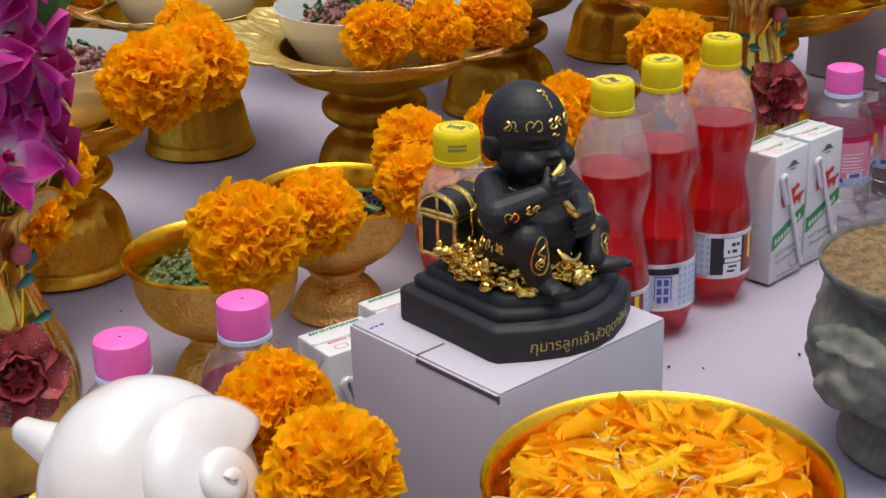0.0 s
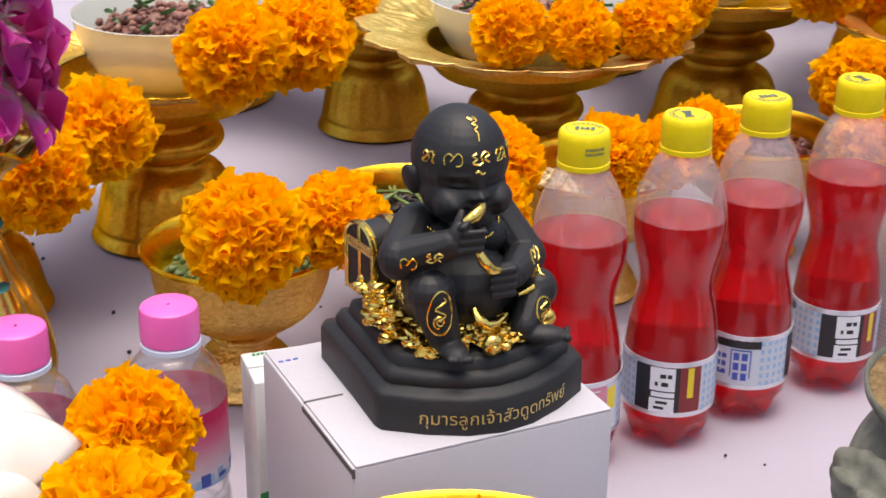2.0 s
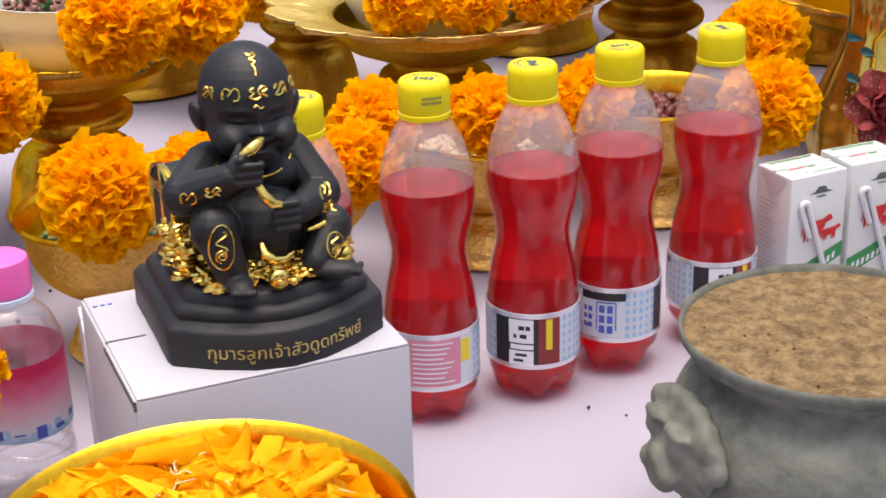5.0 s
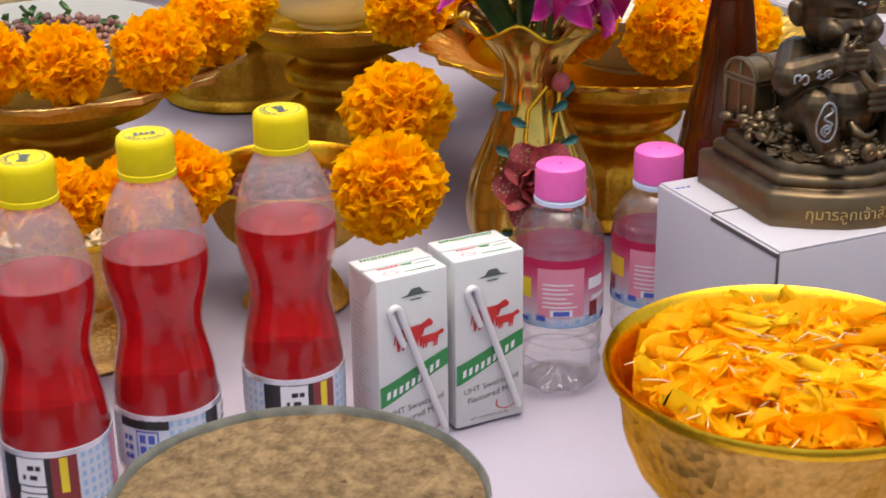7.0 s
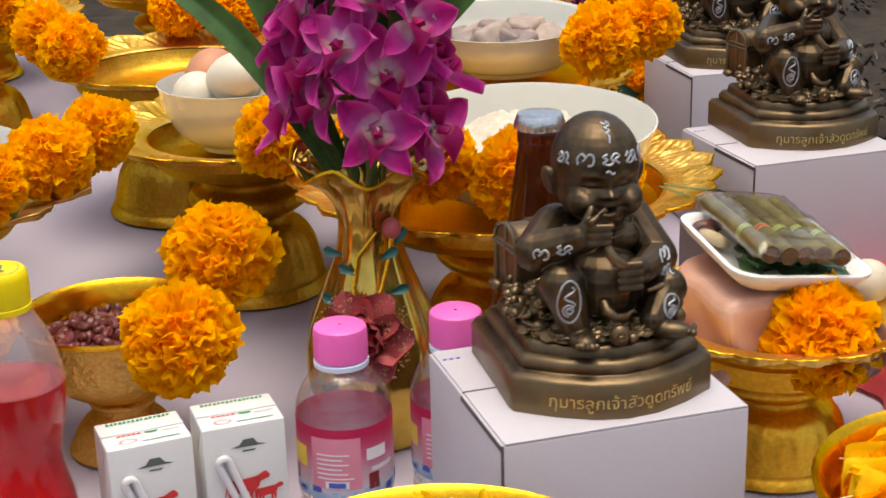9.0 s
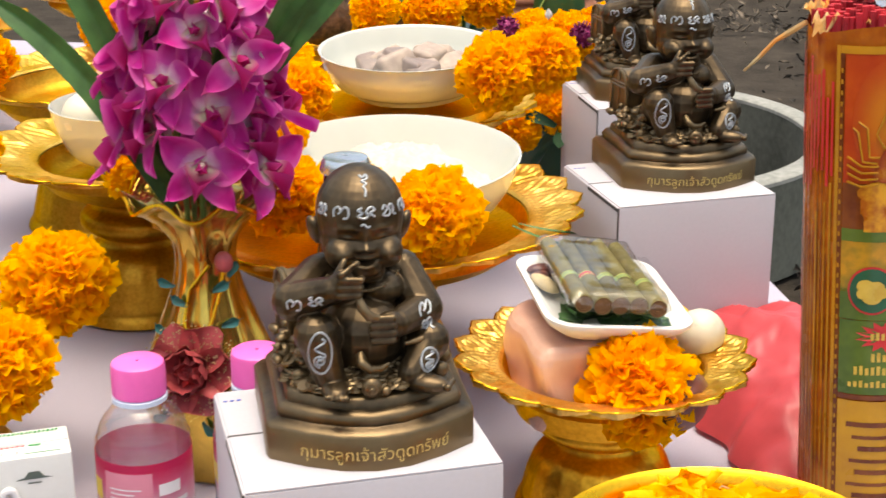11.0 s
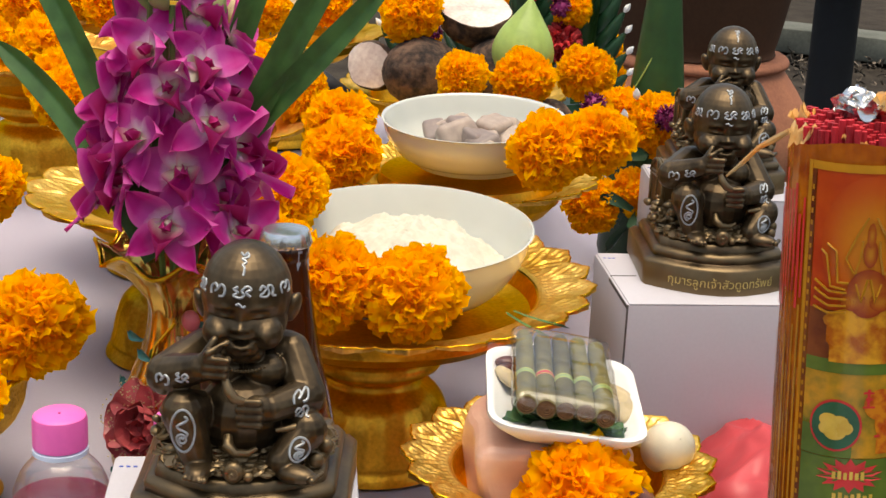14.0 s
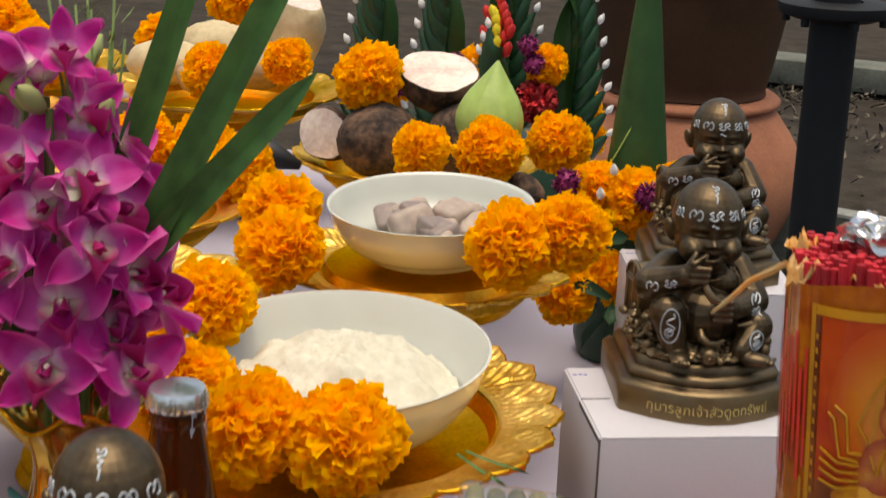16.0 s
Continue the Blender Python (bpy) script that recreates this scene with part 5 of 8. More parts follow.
K_MESH = statue_mesh(M["black"], M["gold_leaf"], M["gold_leaf"], 5)
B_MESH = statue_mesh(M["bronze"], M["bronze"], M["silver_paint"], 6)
BOXES = [  # box x, y, height, turn; statue x, y, turn, size
    ((-0.3745, -0.336, 0.151, 27.8), (-0.362, -0.335, 25.5, 0.98)),
    ((0.2208, 0.0150, 0.156, 25.0), (0.2270, 0.0200, 20.5, 1.0)),
    ((0.3735, 0.534, 0.158, 26.0), (0.380, 0.555, 21.0, 1.04)),
    ((0.334, 0.858, 0.158, 22.0), (0.333, 0.862, 18.0, 1.04))]
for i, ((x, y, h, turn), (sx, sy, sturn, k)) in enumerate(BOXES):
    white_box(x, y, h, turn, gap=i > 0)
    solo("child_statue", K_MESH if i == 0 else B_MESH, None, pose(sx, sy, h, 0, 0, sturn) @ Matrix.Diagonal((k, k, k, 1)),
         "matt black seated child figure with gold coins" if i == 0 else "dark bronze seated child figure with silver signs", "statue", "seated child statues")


# ---- red drink bottles ----
def red_bottle(x, y, turn):
    ob = thing("drink_bottle", pose(x, y, 0, 0, 0, turn), "waisted clear bottle of red drink with yellow cap", "bottle", "red drink bottles")
    R = 0.0312

    def feet(a, i):
        if i > 3:
            return 1, 0
        s = 0.5 + 0.5 * math.cos(5 * a)
        return 1 - (0.30 if i < 2 else 0.13) * (1 - s), (0.012 * (1 - s) if i < 2 else 0.004 * (1 - s))

    outline = [(R * 0.50, 0.0008), (R * 0.72, 0.0), (R * 0.88, 0.006), (R * 0.95, 0.014), (R * 0.985, 0.024), (R, 0.030), (R, 0.066), (R * 0.985, 0.074), (R * 0.93, 0.088), (R * 0.82, 0.104), (R * 0.785, 0.114), (R * 0.84, 0.126), (R * 0.95, 0.140), (R * 0.99, 0.152), (R * 0.95, 0.164), (R * 0.86, 0.178), (R * 0.70, 0.191), (R * 0.53, 0.200), (R * 0.47, 0.204), (R * 0.46, 0.212)]
    shell = curve_profile(outline, 3)
    level = 0.159
    cut = next(i for i, p in enumerate(shell) if p[1] > level)
    part("bottle_wall", lathe(shell[: cut + 1], 40, lambda a, i: feet(a, i / 3)), M["clear"], ob, "clear ribbed plastic wall", angle=80)
    part("bottle_shoulder", lathe(shell[cut:], 40), M["clear_neck"], ob, "misted clear plastic shoulder", angle=80)
    inner = [(r - 0.0011, max(z, 0.0018)) for r, z in shell if z < level]
    rl = inner[-1][0]
    part("drink", lathe([(0.001, 0.006), *inner, (rl, level), (0.001, level)], 40, lambda a, i: feet(a, (i - 1) / 3) if i > 0 else (1, 0)), M["red_drink"], ob, "bright red drink", angle=60)
    bm = bmesh.new()
    L = R + 0.0005
    z0, z1 = 0.0265, 0.0665
    lathe([(L - 0.0004, z0), (L, z0), (L, z1), (L - 0.0004, z1)], 60, bm=bm)
    part("label_back", lathe([(L - 0.0002, z0), (L - 0.0002, z1)], 60), M["ink_white"], ob, "white back of the label")
    sleeve = part("label", bm, M["label_paper"], ob, "pale blue-white wraparound label")
    for za in (z0, z1 - 0.0034):
        bm = bmesh.new()
        lathe([(L + 0.00025, za), (L + 0.00025, za + 0.0034)], 60, bm=bm)
        part("silver_edge", bm, M["label_silver"], sleeve, "shiny silver label edge")
    bm = bmesh.new()
    patch(bm, L, -56, 0, z0 + 0.001, z1 - 0.001, 0, lift=0.0002)
    part("black_panel", bm, M["ink_black"], sleeve)
    bm = bmesh.new()
    for k, (za, zb) in enumerate(((z0 + 0.003, z0 + 0.0135), (z0 + 0.0145, z0 + 0.018), (z0 + 0.019, z0 + 0.036))):
        patch(bm, L, -36 if k != 1 else -34, -6, za, zb, lift=0.0004)
    part("emblem", bm, M["ink_white"], sleeve, "chunky white emblem")
    bm = bmesh.new()
    for za, zb, a0, a1 in ((z0 + 0.0055, z0 + 0.0075, -30, -18), (z0 + 0.0095, z0 + 0.0115, -28, -14), (z0 + 0.0225, z0 + 0.0255, -30, -14), (z0 + 0.0285, z0 + 0.0315, -24, -10)):
        patch(bm, L, a0, a1, za, zb, lift=0.0006)
    part("emblem_cut", bm, M["ink_black"], sleeve, "black cuts in the emblem")
    bm = bmesh.new()
    patch(bm, L, 0, 27, z0 + 0.001, z1 - 0.001, lift=0.0002)
    part("maroon_panel", bm, M["ink_maroon"], sleeve)
    bm = bmesh.new()
    patch(bm, L, 9, 17, z0 + 0.014, z1 - 0.004, lift=0.0004)
    part("yellow_strip", bm, M["ink_yellow"], sleeve)
    bm = bmesh.new()
    for a0, a1 in ((31, 68), (158, 200), (262, 300)):
        for a in range(a0, a1, 9):
            for k in range(6):
                patch(bm, L, a, a + 4.5, z0 + 0.003 + 0.006 * k, z0 + 0.0065 + 0.006 * k, n=1, lift=0.0003)
    stuff(part("check_pattern", bm, M["ink_paleblue"], sleeve, "pale blue printed squares"))
    bm = bmesh.new()
    patch(bm, L, 72, 136, z0 + 0.001, z1 - 0.002, lift=0.0002)
    part("pink_panel", bm, M["ink_rose"], sleeve)
    bm = bmesh.new()
    for k in range(9):
        patch(bm, L, 78, 128 - (k * 13) % 17, z0 + 0.006 + 0.0034 * k, z0 + 0.0071 + 0.0034 * k, lift=0.0005)
    patch(bm, L, 205, 214, z0 + 0.012, z0 + 0.030, n=1, lift=0.0003)
    stuff(part("small_print", bm, M["ink_white"], sleeve, "unreadable small print"))
    bm = bmesh.new()
    patch(bm, L, 137, 151, z0 + 0.018, z0 + 0.034, lift=0.0003)
    part("yellow_spot", bm, M["ink_yellow"], sleeve)
    bm = bmesh.new()
    patch(bm, L, 205, 262, z1 - 0.009, z1 - 0.003, lift=0.0003)
    part("black_band", bm, M["ink_black"], sleeve)
    bm = bmesh.new()
    for k in range(3):
        for j in range(2):
            patch(bm, L, 229 + 10 * j, 236 + 10 * j, z0 + 0.007 + 0.0075 * k, z0 + 0.0125 + 0.0075 * k, lift=0.0004)
    for a0, a1 in ((225, 226.5), (249, 250.5)):
        patch(bm, L, a0, a1, z0 + 0.009, z0 + 0.030, n=1, lift=0.0004)
    patch(bm, L, 225, 250.5, z0 + 0.029, z0 + 0.030, lift=0.0004)
    for k in range(3):
        patch(bm, L, 208, 220, z0 + 0.010 + 0.006 * k, z0 + 0.0135 + 0.006 * k, n=1, lift=0.0004)
    stuff(part("shield", bm, M["ink_blue"], sleeve, "blue shield emblem"))
    cr = 0.0162
    bm = lathe([(cr * 0.93, 0.203), (cr * 1.02, 0.2035), (cr * 1.02, 0.2065), (cr * 0.97, 0.207), (cr, 0.2085), (cr, 0.222), (cr * 0.97, 0.2255), (cr * 0.88, 0.227), (cr * 0.84, 0.2266), (0.001, 0.2268)], 72, lambda a, i: (1 + 0.012 * (math.sin(36 * a) if 3 < i < 6 else 0), 0))
    cap = part("cap", bm, M["yellow_cap"], ob, "ribbed yellow screw cap")
    bm = bmesh.new()
    for k in range(30):
        a, b = 2 * math.pi * k / 30, 2 * math.pi * (k + 1) / 30
        quad(bm, [(0.0112 * math.cos(a), 0.0112 * math.sin(a), 0.22715), (0.0117 * math.cos(a), 0.0117 * math.sin(a), 0.22715), (0.0117 * math.cos(b), 0.0117 * math.sin(b), 0.22715), (0.0112 * math.cos(b), 0.0112 * math.sin(b), 0.22715)])
    for k in range(4):
        x, h = -0.0062 + 0.0032 * k, 0.0036 - 0.0007 * (k % 3)
        quad(bm, [(x, -h, 0.22715), (x + 0.0027, -h * 0.8, 0.22715), (x + 0.0024, h, 0.22715), (x + 0.0003, h * 0.9, 0.22715)])
    for k in range(7):
        a = radians(205 + 19 * k)
        quad(bm, [(r * math.cos(a + d), r * math.sin(a + d), 0.22715) for r, d in ((0.0086, -0.1), (0.0100, -0.1), (0.0100, 0.1), (0.0086, 0.1))])
    for k in range(9):
        for z in (0.2145, 0.2175):
            a = 96 + k * 5
            patch(bm, cr, a, a + 3, z, z + 0.0018, n=1, lift=0.0004)
    part("printing", bm, M["ink_grey"], cap, "dark unreadable printing")
    return ob


RED = [(-0.365, -0.185, 140), (-0.292, -0.147, -185), (-0.226, -0.113, -82), (-0.170, -0.071, 20), (-0.100, -0.025, -62)]
for x, y, turn in RED:
    red_bottle(x, y, turn)


# ---- water bottles ----
def water_bottle(x, y, turn):
    ob = thing("water_bottle", pose(x, y, 0, 0, 0, turn), "small clear water bottle with pink cap and label", "bottle", "pink-capped water bottles")
    R = 0.030
    outline = [(R * 0.55, 0.003), (R * 0.80, 0.0), (R * 0.95, 0.006), (R, 0.014), (R * 0.985, 0.020), (R * 0.92, 0.0235), (R, 0.027), (R, 0.031), (R * 0.92, 0.0345), (R, 0.038), (R * 0.92, 0.0435), (R, 0.048), (R, 0.102), (R * 0.97, 0.109), (R * 0.84, 0.119), (R * 0.62, 0.127), (R * 0.48, 0.131), (R * 0.47, 0.140)]
    shell = curve_profile(outline, 3)

    def ripple(a, i):
        """Petal-shaped foot and wavy grip rings."""
        if i < 8:
            return 1 - 0.10 * (0.5 + 0.5 * math.cos(7 * a)), 0.0035 * (0.5 + 0.5 * math.cos(7 * a)) * (8 - i) / 8
        return 1, 0.0022 * math.sin(2 * a + 0.6 * i) if i < 34 else 0

    part("bottle_wall", lathe([(0.001, 0.010), *shell], 60, ripple), M["clear_water"], ob, "clear thin plastic wall", angle=80)
    lev = 0.112
    inner = [(r - 0.0012, max(z, 0.003)) for r, z in shell if z < lev]
    part("water", lathe([(0.001, 0.007), *inner, (inner[-1][0], lev), (0.001, lev)], 40), M["water"], ob, angle=60)
    bm = bmesh.new()
    L = R + 0.0004
    z0, z1 = 0.052, 0.1005
    along = bm.verts.layers.float.new("along")
    lathe([(L, z0 + (z1 - z0) * k / 8) for k in range(9)], 60, bm=bm)
    for v in bm.verts:
        v[along] = (v.co.z - z0) / (z1 - z0)
    sleeve = part("label", bm, M["pink_label"], ob, "pink label fading to pale blue below")
    bm = bmesh.new()
    for k in range(26):
        a = 14 * k
        patch(bm, L, a, a + 5 + (k * 7) % 6, z0 + 0.001 + 0.0015 * (k % 3), z0 + 0.0042 + 0.0018 * (k % 4), n=1, lift=0.0002)
    stuff(part("lower_band", bm, M["ink_paleblue"], sleeve, "pale blue printed border"))
    bm = bmesh.new()
    patch(bm, L, -35, 25, z0 + 0.008, z1 - 0.006, lift=0.0003)
    part("rose_panel", bm, M["ink_rose"], sleeve)
    bm = bmesh.new()
    for k in range(6):
        patch(bm, L, -28, 16 - (k * 7) % 15, z0 + 0.015 + 0.0032 * k, z0 + 0.0159 + 0.0032 * k, lift=0.0005)
    patch(bm, L, 32, 60, z0 + 0.026, z0 + 0.034, lift=0.0003)
    patch(bm, L, 38, 72, z0 + 0.018, z0 + 0.021, lift=0.0003)
    patch(bm, L, -18, 10, z0 + 0.0085, z0 + 0.0135, lift=0.0005)
    part("printing", bm, M["ink_white"], sleeve, "unreadable white printing")
    bm = bmesh.new()
    patch(bm, L, -14, 6, z0 + 0.0092, z0 + 0.0128, lift=0.0007)
    for k in range(12):
        patch(bm, L, 60 + 24 * k, 72 + 24 * k, z0 + 0.001 + 0.002 * (k % 3), z0 + 0.006 + 0.003 * (k % 2), n=2, lift=0.0003)
    part("blue_print", bm, M["ink_blue"], sleeve)
    bm = bmesh.new()
    patch(bm, L, -78, -44, z0 + 0.020, z0 + 0.034, lift=0.0003)
    part("yellow_spot", bm, M["ink_yellow"], sleeve)
    bm = bmesh.new()
    patch(bm, L, -80, -62, z0 + 0.008, z0 + 0.018, lift=0.0004)
    part("picture", bm, M["ink_maroon"], sleeve)
    bm = bmesh.new()
    patch(bm, L, 34, 48, z0 + 0.006, z0 + 0.017, lift=0.0004)
    part("picture", bm, M["ink_maroon"], sleeve)
    cr = 0.0168
    part("neck_ring", lathe([(0.0142, 0.132), (0.0172, 0.1325), (0.0172, 0.1355), (0.0145, 0.137)], 40), M["cap_ring"], ob, "pale blue neck ring")
    part("cap", lathe([(cr * 0.95, 0.1365), (cr, 0.137), (cr, 0.154), (cr * 0.96, 0.157), (cr * 0.86, 0.1582), (0.001, 0.1582)], 72, lambda a, i: (1 + 0.008 * (math.sin(40 * a) if 0 < i < 4 else 0), 0)), M["pink_cap"], ob, "pink ribbed cap")
    return ob


def water_mat():
    """Clear water: it bends what lies behind."""
    m = bpy.data.materials.new("water")
    m.use_nodes = True
    n, l = m.node_tree.nodes, m.node_tree.links
    n.remove(n["Principled BSDF"])
    rf, tr, mx = n.new("ShaderNodeBsdfRefraction"), n.new("ShaderNodeBsdfTransparent"), n.new("ShaderNodeMixShader")
    rf.inputs["IOR"].default_value, rf.inputs["Roughness"].default_value = 1.28, 0.03
    rf.inputs["Color"].default_value = (0.97, 0.98, 1.0, 1)
    mx.inputs["Fac"].default_value = 0.85
    l.new(rf.outputs[0], mx.inputs[1])
    l.new(tr.outputs[0], mx.inputs[2])
    l.new(mx.outputs[0], n["Material Output"].inputs["Surface"])
    return m


M["water"] = water_mat()
for x, y, turn in ((0.069, 0.078, -85), (0.137, 0.108, -95), (-0.527, -0.270, 175), (-0.604, -0.303, 150)):
    water_bottle(x, y, turn)


# ---- milk cartons ----
def milk_carton(x, y, turn):
    """x, y: the lower front corner at the left of its printed face."""
    W, D, Hh = 0.050, 0.039, 0.118
    ob = thing("milk_carton", pose(x, y, 0, 0, 0, turn), "white drinking-milk carton with a green band and a straw", "carton", "milk cartons")
    bm = bmesh.new()
    block(bm, (0, 0, 0), (W, D, Hh), 0.0014)
    body = part("carton_body", bm, M["carton"], ob)
    bm = bmesh.new()
    block(bm, (0.0006, D / 2 - 0.0012, Hh), (W - 0.0006, D / 2 + 0.0022, Hh + 0.0009), 0.0003)
    part("top_seam", bm, M["carton"], body)
    bm = bmesh.new()
    quad(bm, [(-0.0004, 0.004, Hh - 0.002), (-0.0004, D - 0.004, Hh - 0.002), (-0.0008, D / 2, Hh - 0.020)])
    part("ear_flap", bm, M["carton"], body)
    bm = bmesh.new()
    n = 14
    lo, hi = [], []
    for k in range(n + 1):
        s = k / n
        z = 0.031 + 0.020 * s**1.5 + 0.003 * math.sin(s * 3)
        lo.append(bm.verts.new((0.0007 + (W - 0.0014) * s, -0.0003, z)))
        hi.append(bm.verts.new((0.0007 + (W - 0.0014) * s, -0.0003, z + 0.0145 - 0.003 * s)))
    for k in range(n):
        bm.faces.new((lo[k], lo[k + 1], hi[k + 1], hi[k]))
    band = part("green_band", bm, M["ink_green"], body, "curved dark green printed band")
    bm = bmesh.new()
    for k in range(9):
        s = 0.10 + 0.088 * k
        z = 0.0355 + 0.020 * s**1.5
        quad(bm, [(W * s, -0.0006, z), (W * s + 0.0024, -0.0006, z + 0.001), (W * s + 0.0028, -0.0006, z + 0.006), (W * s + 0.0004, -0.0006, z + 0.0052)])
    stuff(part("emblem", bm, M["ink_white"], band, "white emblem bars"))
    bm = bmesh.new()  # two red cattle, large and small
    for ox, oz, s in ((0.013, 0.0680, 0.92), (0.0310, 0.0660, 0.56)):
        def P(a, b):
            return (ox + a * s, -0.0004 - (0.0002 if s < 1 else 0), oz + b * s)
        quad(bm, [P(0.000, 0.0065), P(0.008, 0.0060), P(0.015, 0.0068), P(0.020, 0.0085), P(0.0215, 0.0130), P(0.019, 0.0165), P(0.010, 0.0160), P(0.002, 0.0155), P(-0.001, 0.0135)])
        quad(bm, [P(0.0185, 0.0120), P(0.0225, 0.0130), P(0.0275, 0.0145), P(0.0280, 0.0165), P(0.0255, 0.0195), P(0.0235, 0.0190), P(0.0190, 0.0165)])
        for lx, k in ((0.0002, 0), (0.0036, 1), (0.0138, 0), (0.0170, 1)):
            quad(bm, [P(lx + 0.0004 * k, 0.000), P(lx + 0.0017, 0.000), P(lx + 0.0030, 0.0075), P(lx - 0.0004, 0.0075)])
        quad(bm, [P(-0.0012, 0.0130), P(0.0, 0.0138), P(-0.0015, 0.0060), P(-0.0026, 0.0045)])
    part("cattle_print", bm, M["ink_red"], body, "red printed cow and calf")
    bm = bmesh.new()
    quad(bm, [(0.016, -0.0004, 0.1035), (0.038, -0.0004, 0.1035), (0.034, -0.0004, 0.1047), (0.020, -0.0004, 0.1047)])
    quad(bm, [(0.021, -0.0005, 0.1047), (0.033, -0.0005, 0.1047), (0.030, -0.0005, 0.1085), (0.024, -0.0005, 0.1085)])
    quad(bm, [(0.023, -0.0004, 0.1005), (0.031, -0.0004, 0.1005), (0.031, -0.0004, 0.1015), (0.023, -0.0004, 0.1015)])
    stuff(part("roof_print", bm, M["ink_grey"], body, "small grey printed marks"))
    bm = bmesh.new()
    for k in range(22):
        quad(bm, [(-0.0004, 0.034, 0.095 - 0.0035 * k), (-0.0004, 0.012 + 0.004 * (k % 4), 0.095 - 0.0035 * k), (-0.0004, 0.012 + 0.004 * (k % 4), 0.0944 - 0.0035 * k), (-0.0004, 0.034, 0.0944 - 0.0035 * k)])
    stuff(part("side_print", bm, M["ink_pale"], body, "faint unreadable small print"))
    bm = bmesh.new()
    for k in range(15):
        a = 0.006 + 0.0026 * k
        quad(bm, [(a, D - 0.0065, Hh + 0.0004), (a + 0.0017, D - 0.0068 + 0.0006 * (k % 3), Hh + 0.0004), (a + 0.0022, D - 0.0035, Hh + 0.0004), (a + 0.0004, D - 0.0030 - 0.0005 * (k % 2), Hh + 0.0004)])
    quad(bm, [(0.026, 0.0145, Hh + 0.0004), (0.032, 0.0140, Hh + 0.0004), (0.0335, 0.0165, Hh + 0.0004), (0.025, 0.0168, Hh + 0.0004)])
    quad(bm, [(0.022, 0.0045, Hh + 0.0004), (0.044, 0.0045, Hh + 0.0004), (0.044, 0.0054, Hh + 0.0004), (0.022, 0.0054, Hh + 0.0004)])
    stuff(part("top_print", bm, M["ink_green"], body, "green print on the top"))
    bm = bmesh.new()
    for k in range(5):
        quad(bm, [(0.009 + 0.0030 * k, 0.0150, Hh + 0.0004), (0.0112 + 0.0030 * k, 0.0150, Hh + 0.0004), (0.0112 + 0.0030 * k, 0.0168, Hh + 0.0004), (0.009 + 0.0030 * k, 0.0168, Hh + 0.0004)])
    for k in range(14):
        a, b = radians(26 * k), radians(26 * k + 20)
        quad(bm, [(0.014 + r * math.cos(t), 0.0075 + 0.6 * r * math.sin(t), Hh + 0.0004) for r, t in ((0.0044, a), (0.0044, b), (0.0052, b), (0.0052, a))])
    stuff(part("red_top_print", bm, M["ink_red"], body, "red print on the top"))
    bm = bmesh.new()
    for k in range(8):
        quad(bm, [(0.035 + 0.0014 * k, 0.0130, Hh + 0.0004), (0.0359 + 0.0014 * k, 0.0130, Hh + 0.0004), (0.0359 + 0.0014 * k, 0.0150, Hh + 0.0004), (0.035 + 0.0014 * k, 0.0150, Hh + 0.0004)])
    stuff(part("date_print", bm, M["ink_pale"], body, "faint unreadable stamped marks"))
    bm = bmesh.new()
    for k in range(12):
        a, b = radians(150 + 20 * k), radians(170 + 20 * k)
        for r0, r1 in ((0.0062, 0.0070),):
            quad(bm, [(0.037 + r0 * 1.15 * math.cos(a), -0.0004, 0.0125 + r0 * 0.75 * math.sin(a)), (0.037 + r0 * 1.15 * math.cos(b), -0.0004, 0.0125 + r0 * 0.75 * math.sin(b)), (0.037 + r1 * 1.15 * math.cos(b), -0.0004, 0.0125 + r1 * 0.75 * math.sin(b)), (0.037 + r1 * 1.15 * math.cos(a), -0.0004, 0.0125 + r1 * 0.75 * math.sin(a))])
    part("seal", bm, M["ink_red"], body, "round red seal")
    up = Matrix.Rotation(math.pi / 2, 4, "X")
    for text, size, px, pz in (("UHT Sweetened", 0.0060, 0.0060, 0.0235), ("Flavoured Milk", 0.0060, 0.0085, 0.0165), ("NET CONTENT 200 ML.", 0.0028, 0.010, 0.004)):
        words(text, size, M["ink_grey"], body, Matrix.Translation((px, -0.0004, pz)) @ Matrix.Rotation(radians(-7 if size > 0.004 else 0), 4, "Y") @ up)
    bm = bmesh.new()
    tube(bm, [(0.017, -0.0022, 0.072), (0.0085, -0.0022, 0.094)] + [(0.0085 + 0.0028 - 0.0035 * math.cos(a), -0.0022, 0.0955 + 0.0035 * math.sin(a)) for a in np.linspace(0.3, 2.7, 7)] + [(0.0155, -0.0022, 0.093), (0.0455, -0.0022, 0.008)], 0.0023, 8)
    part("straw", bm, M["straw"], ob, "bent drinking straw in a clear sleeve")
    bm = bmesh.new()
    quad(bm, [(0.006, -0.0026, 0.103), (0.017, -0.0026, 0.100), (0.049, -0.0026, 0.007), (0.040, -0.0026, 0.005)])
    part("straw_sleeve", bm, M["film"], ob, "clear plastic sleeve")
    return ob


for x, y, turn in ((-0.047, -0.027, 31.0), (0.0, 0.004, 28.0), (-0.477, -0.286, 22.0), (-0.428, -0.246, 24.0)):
    milk_carton(x, y, turn)

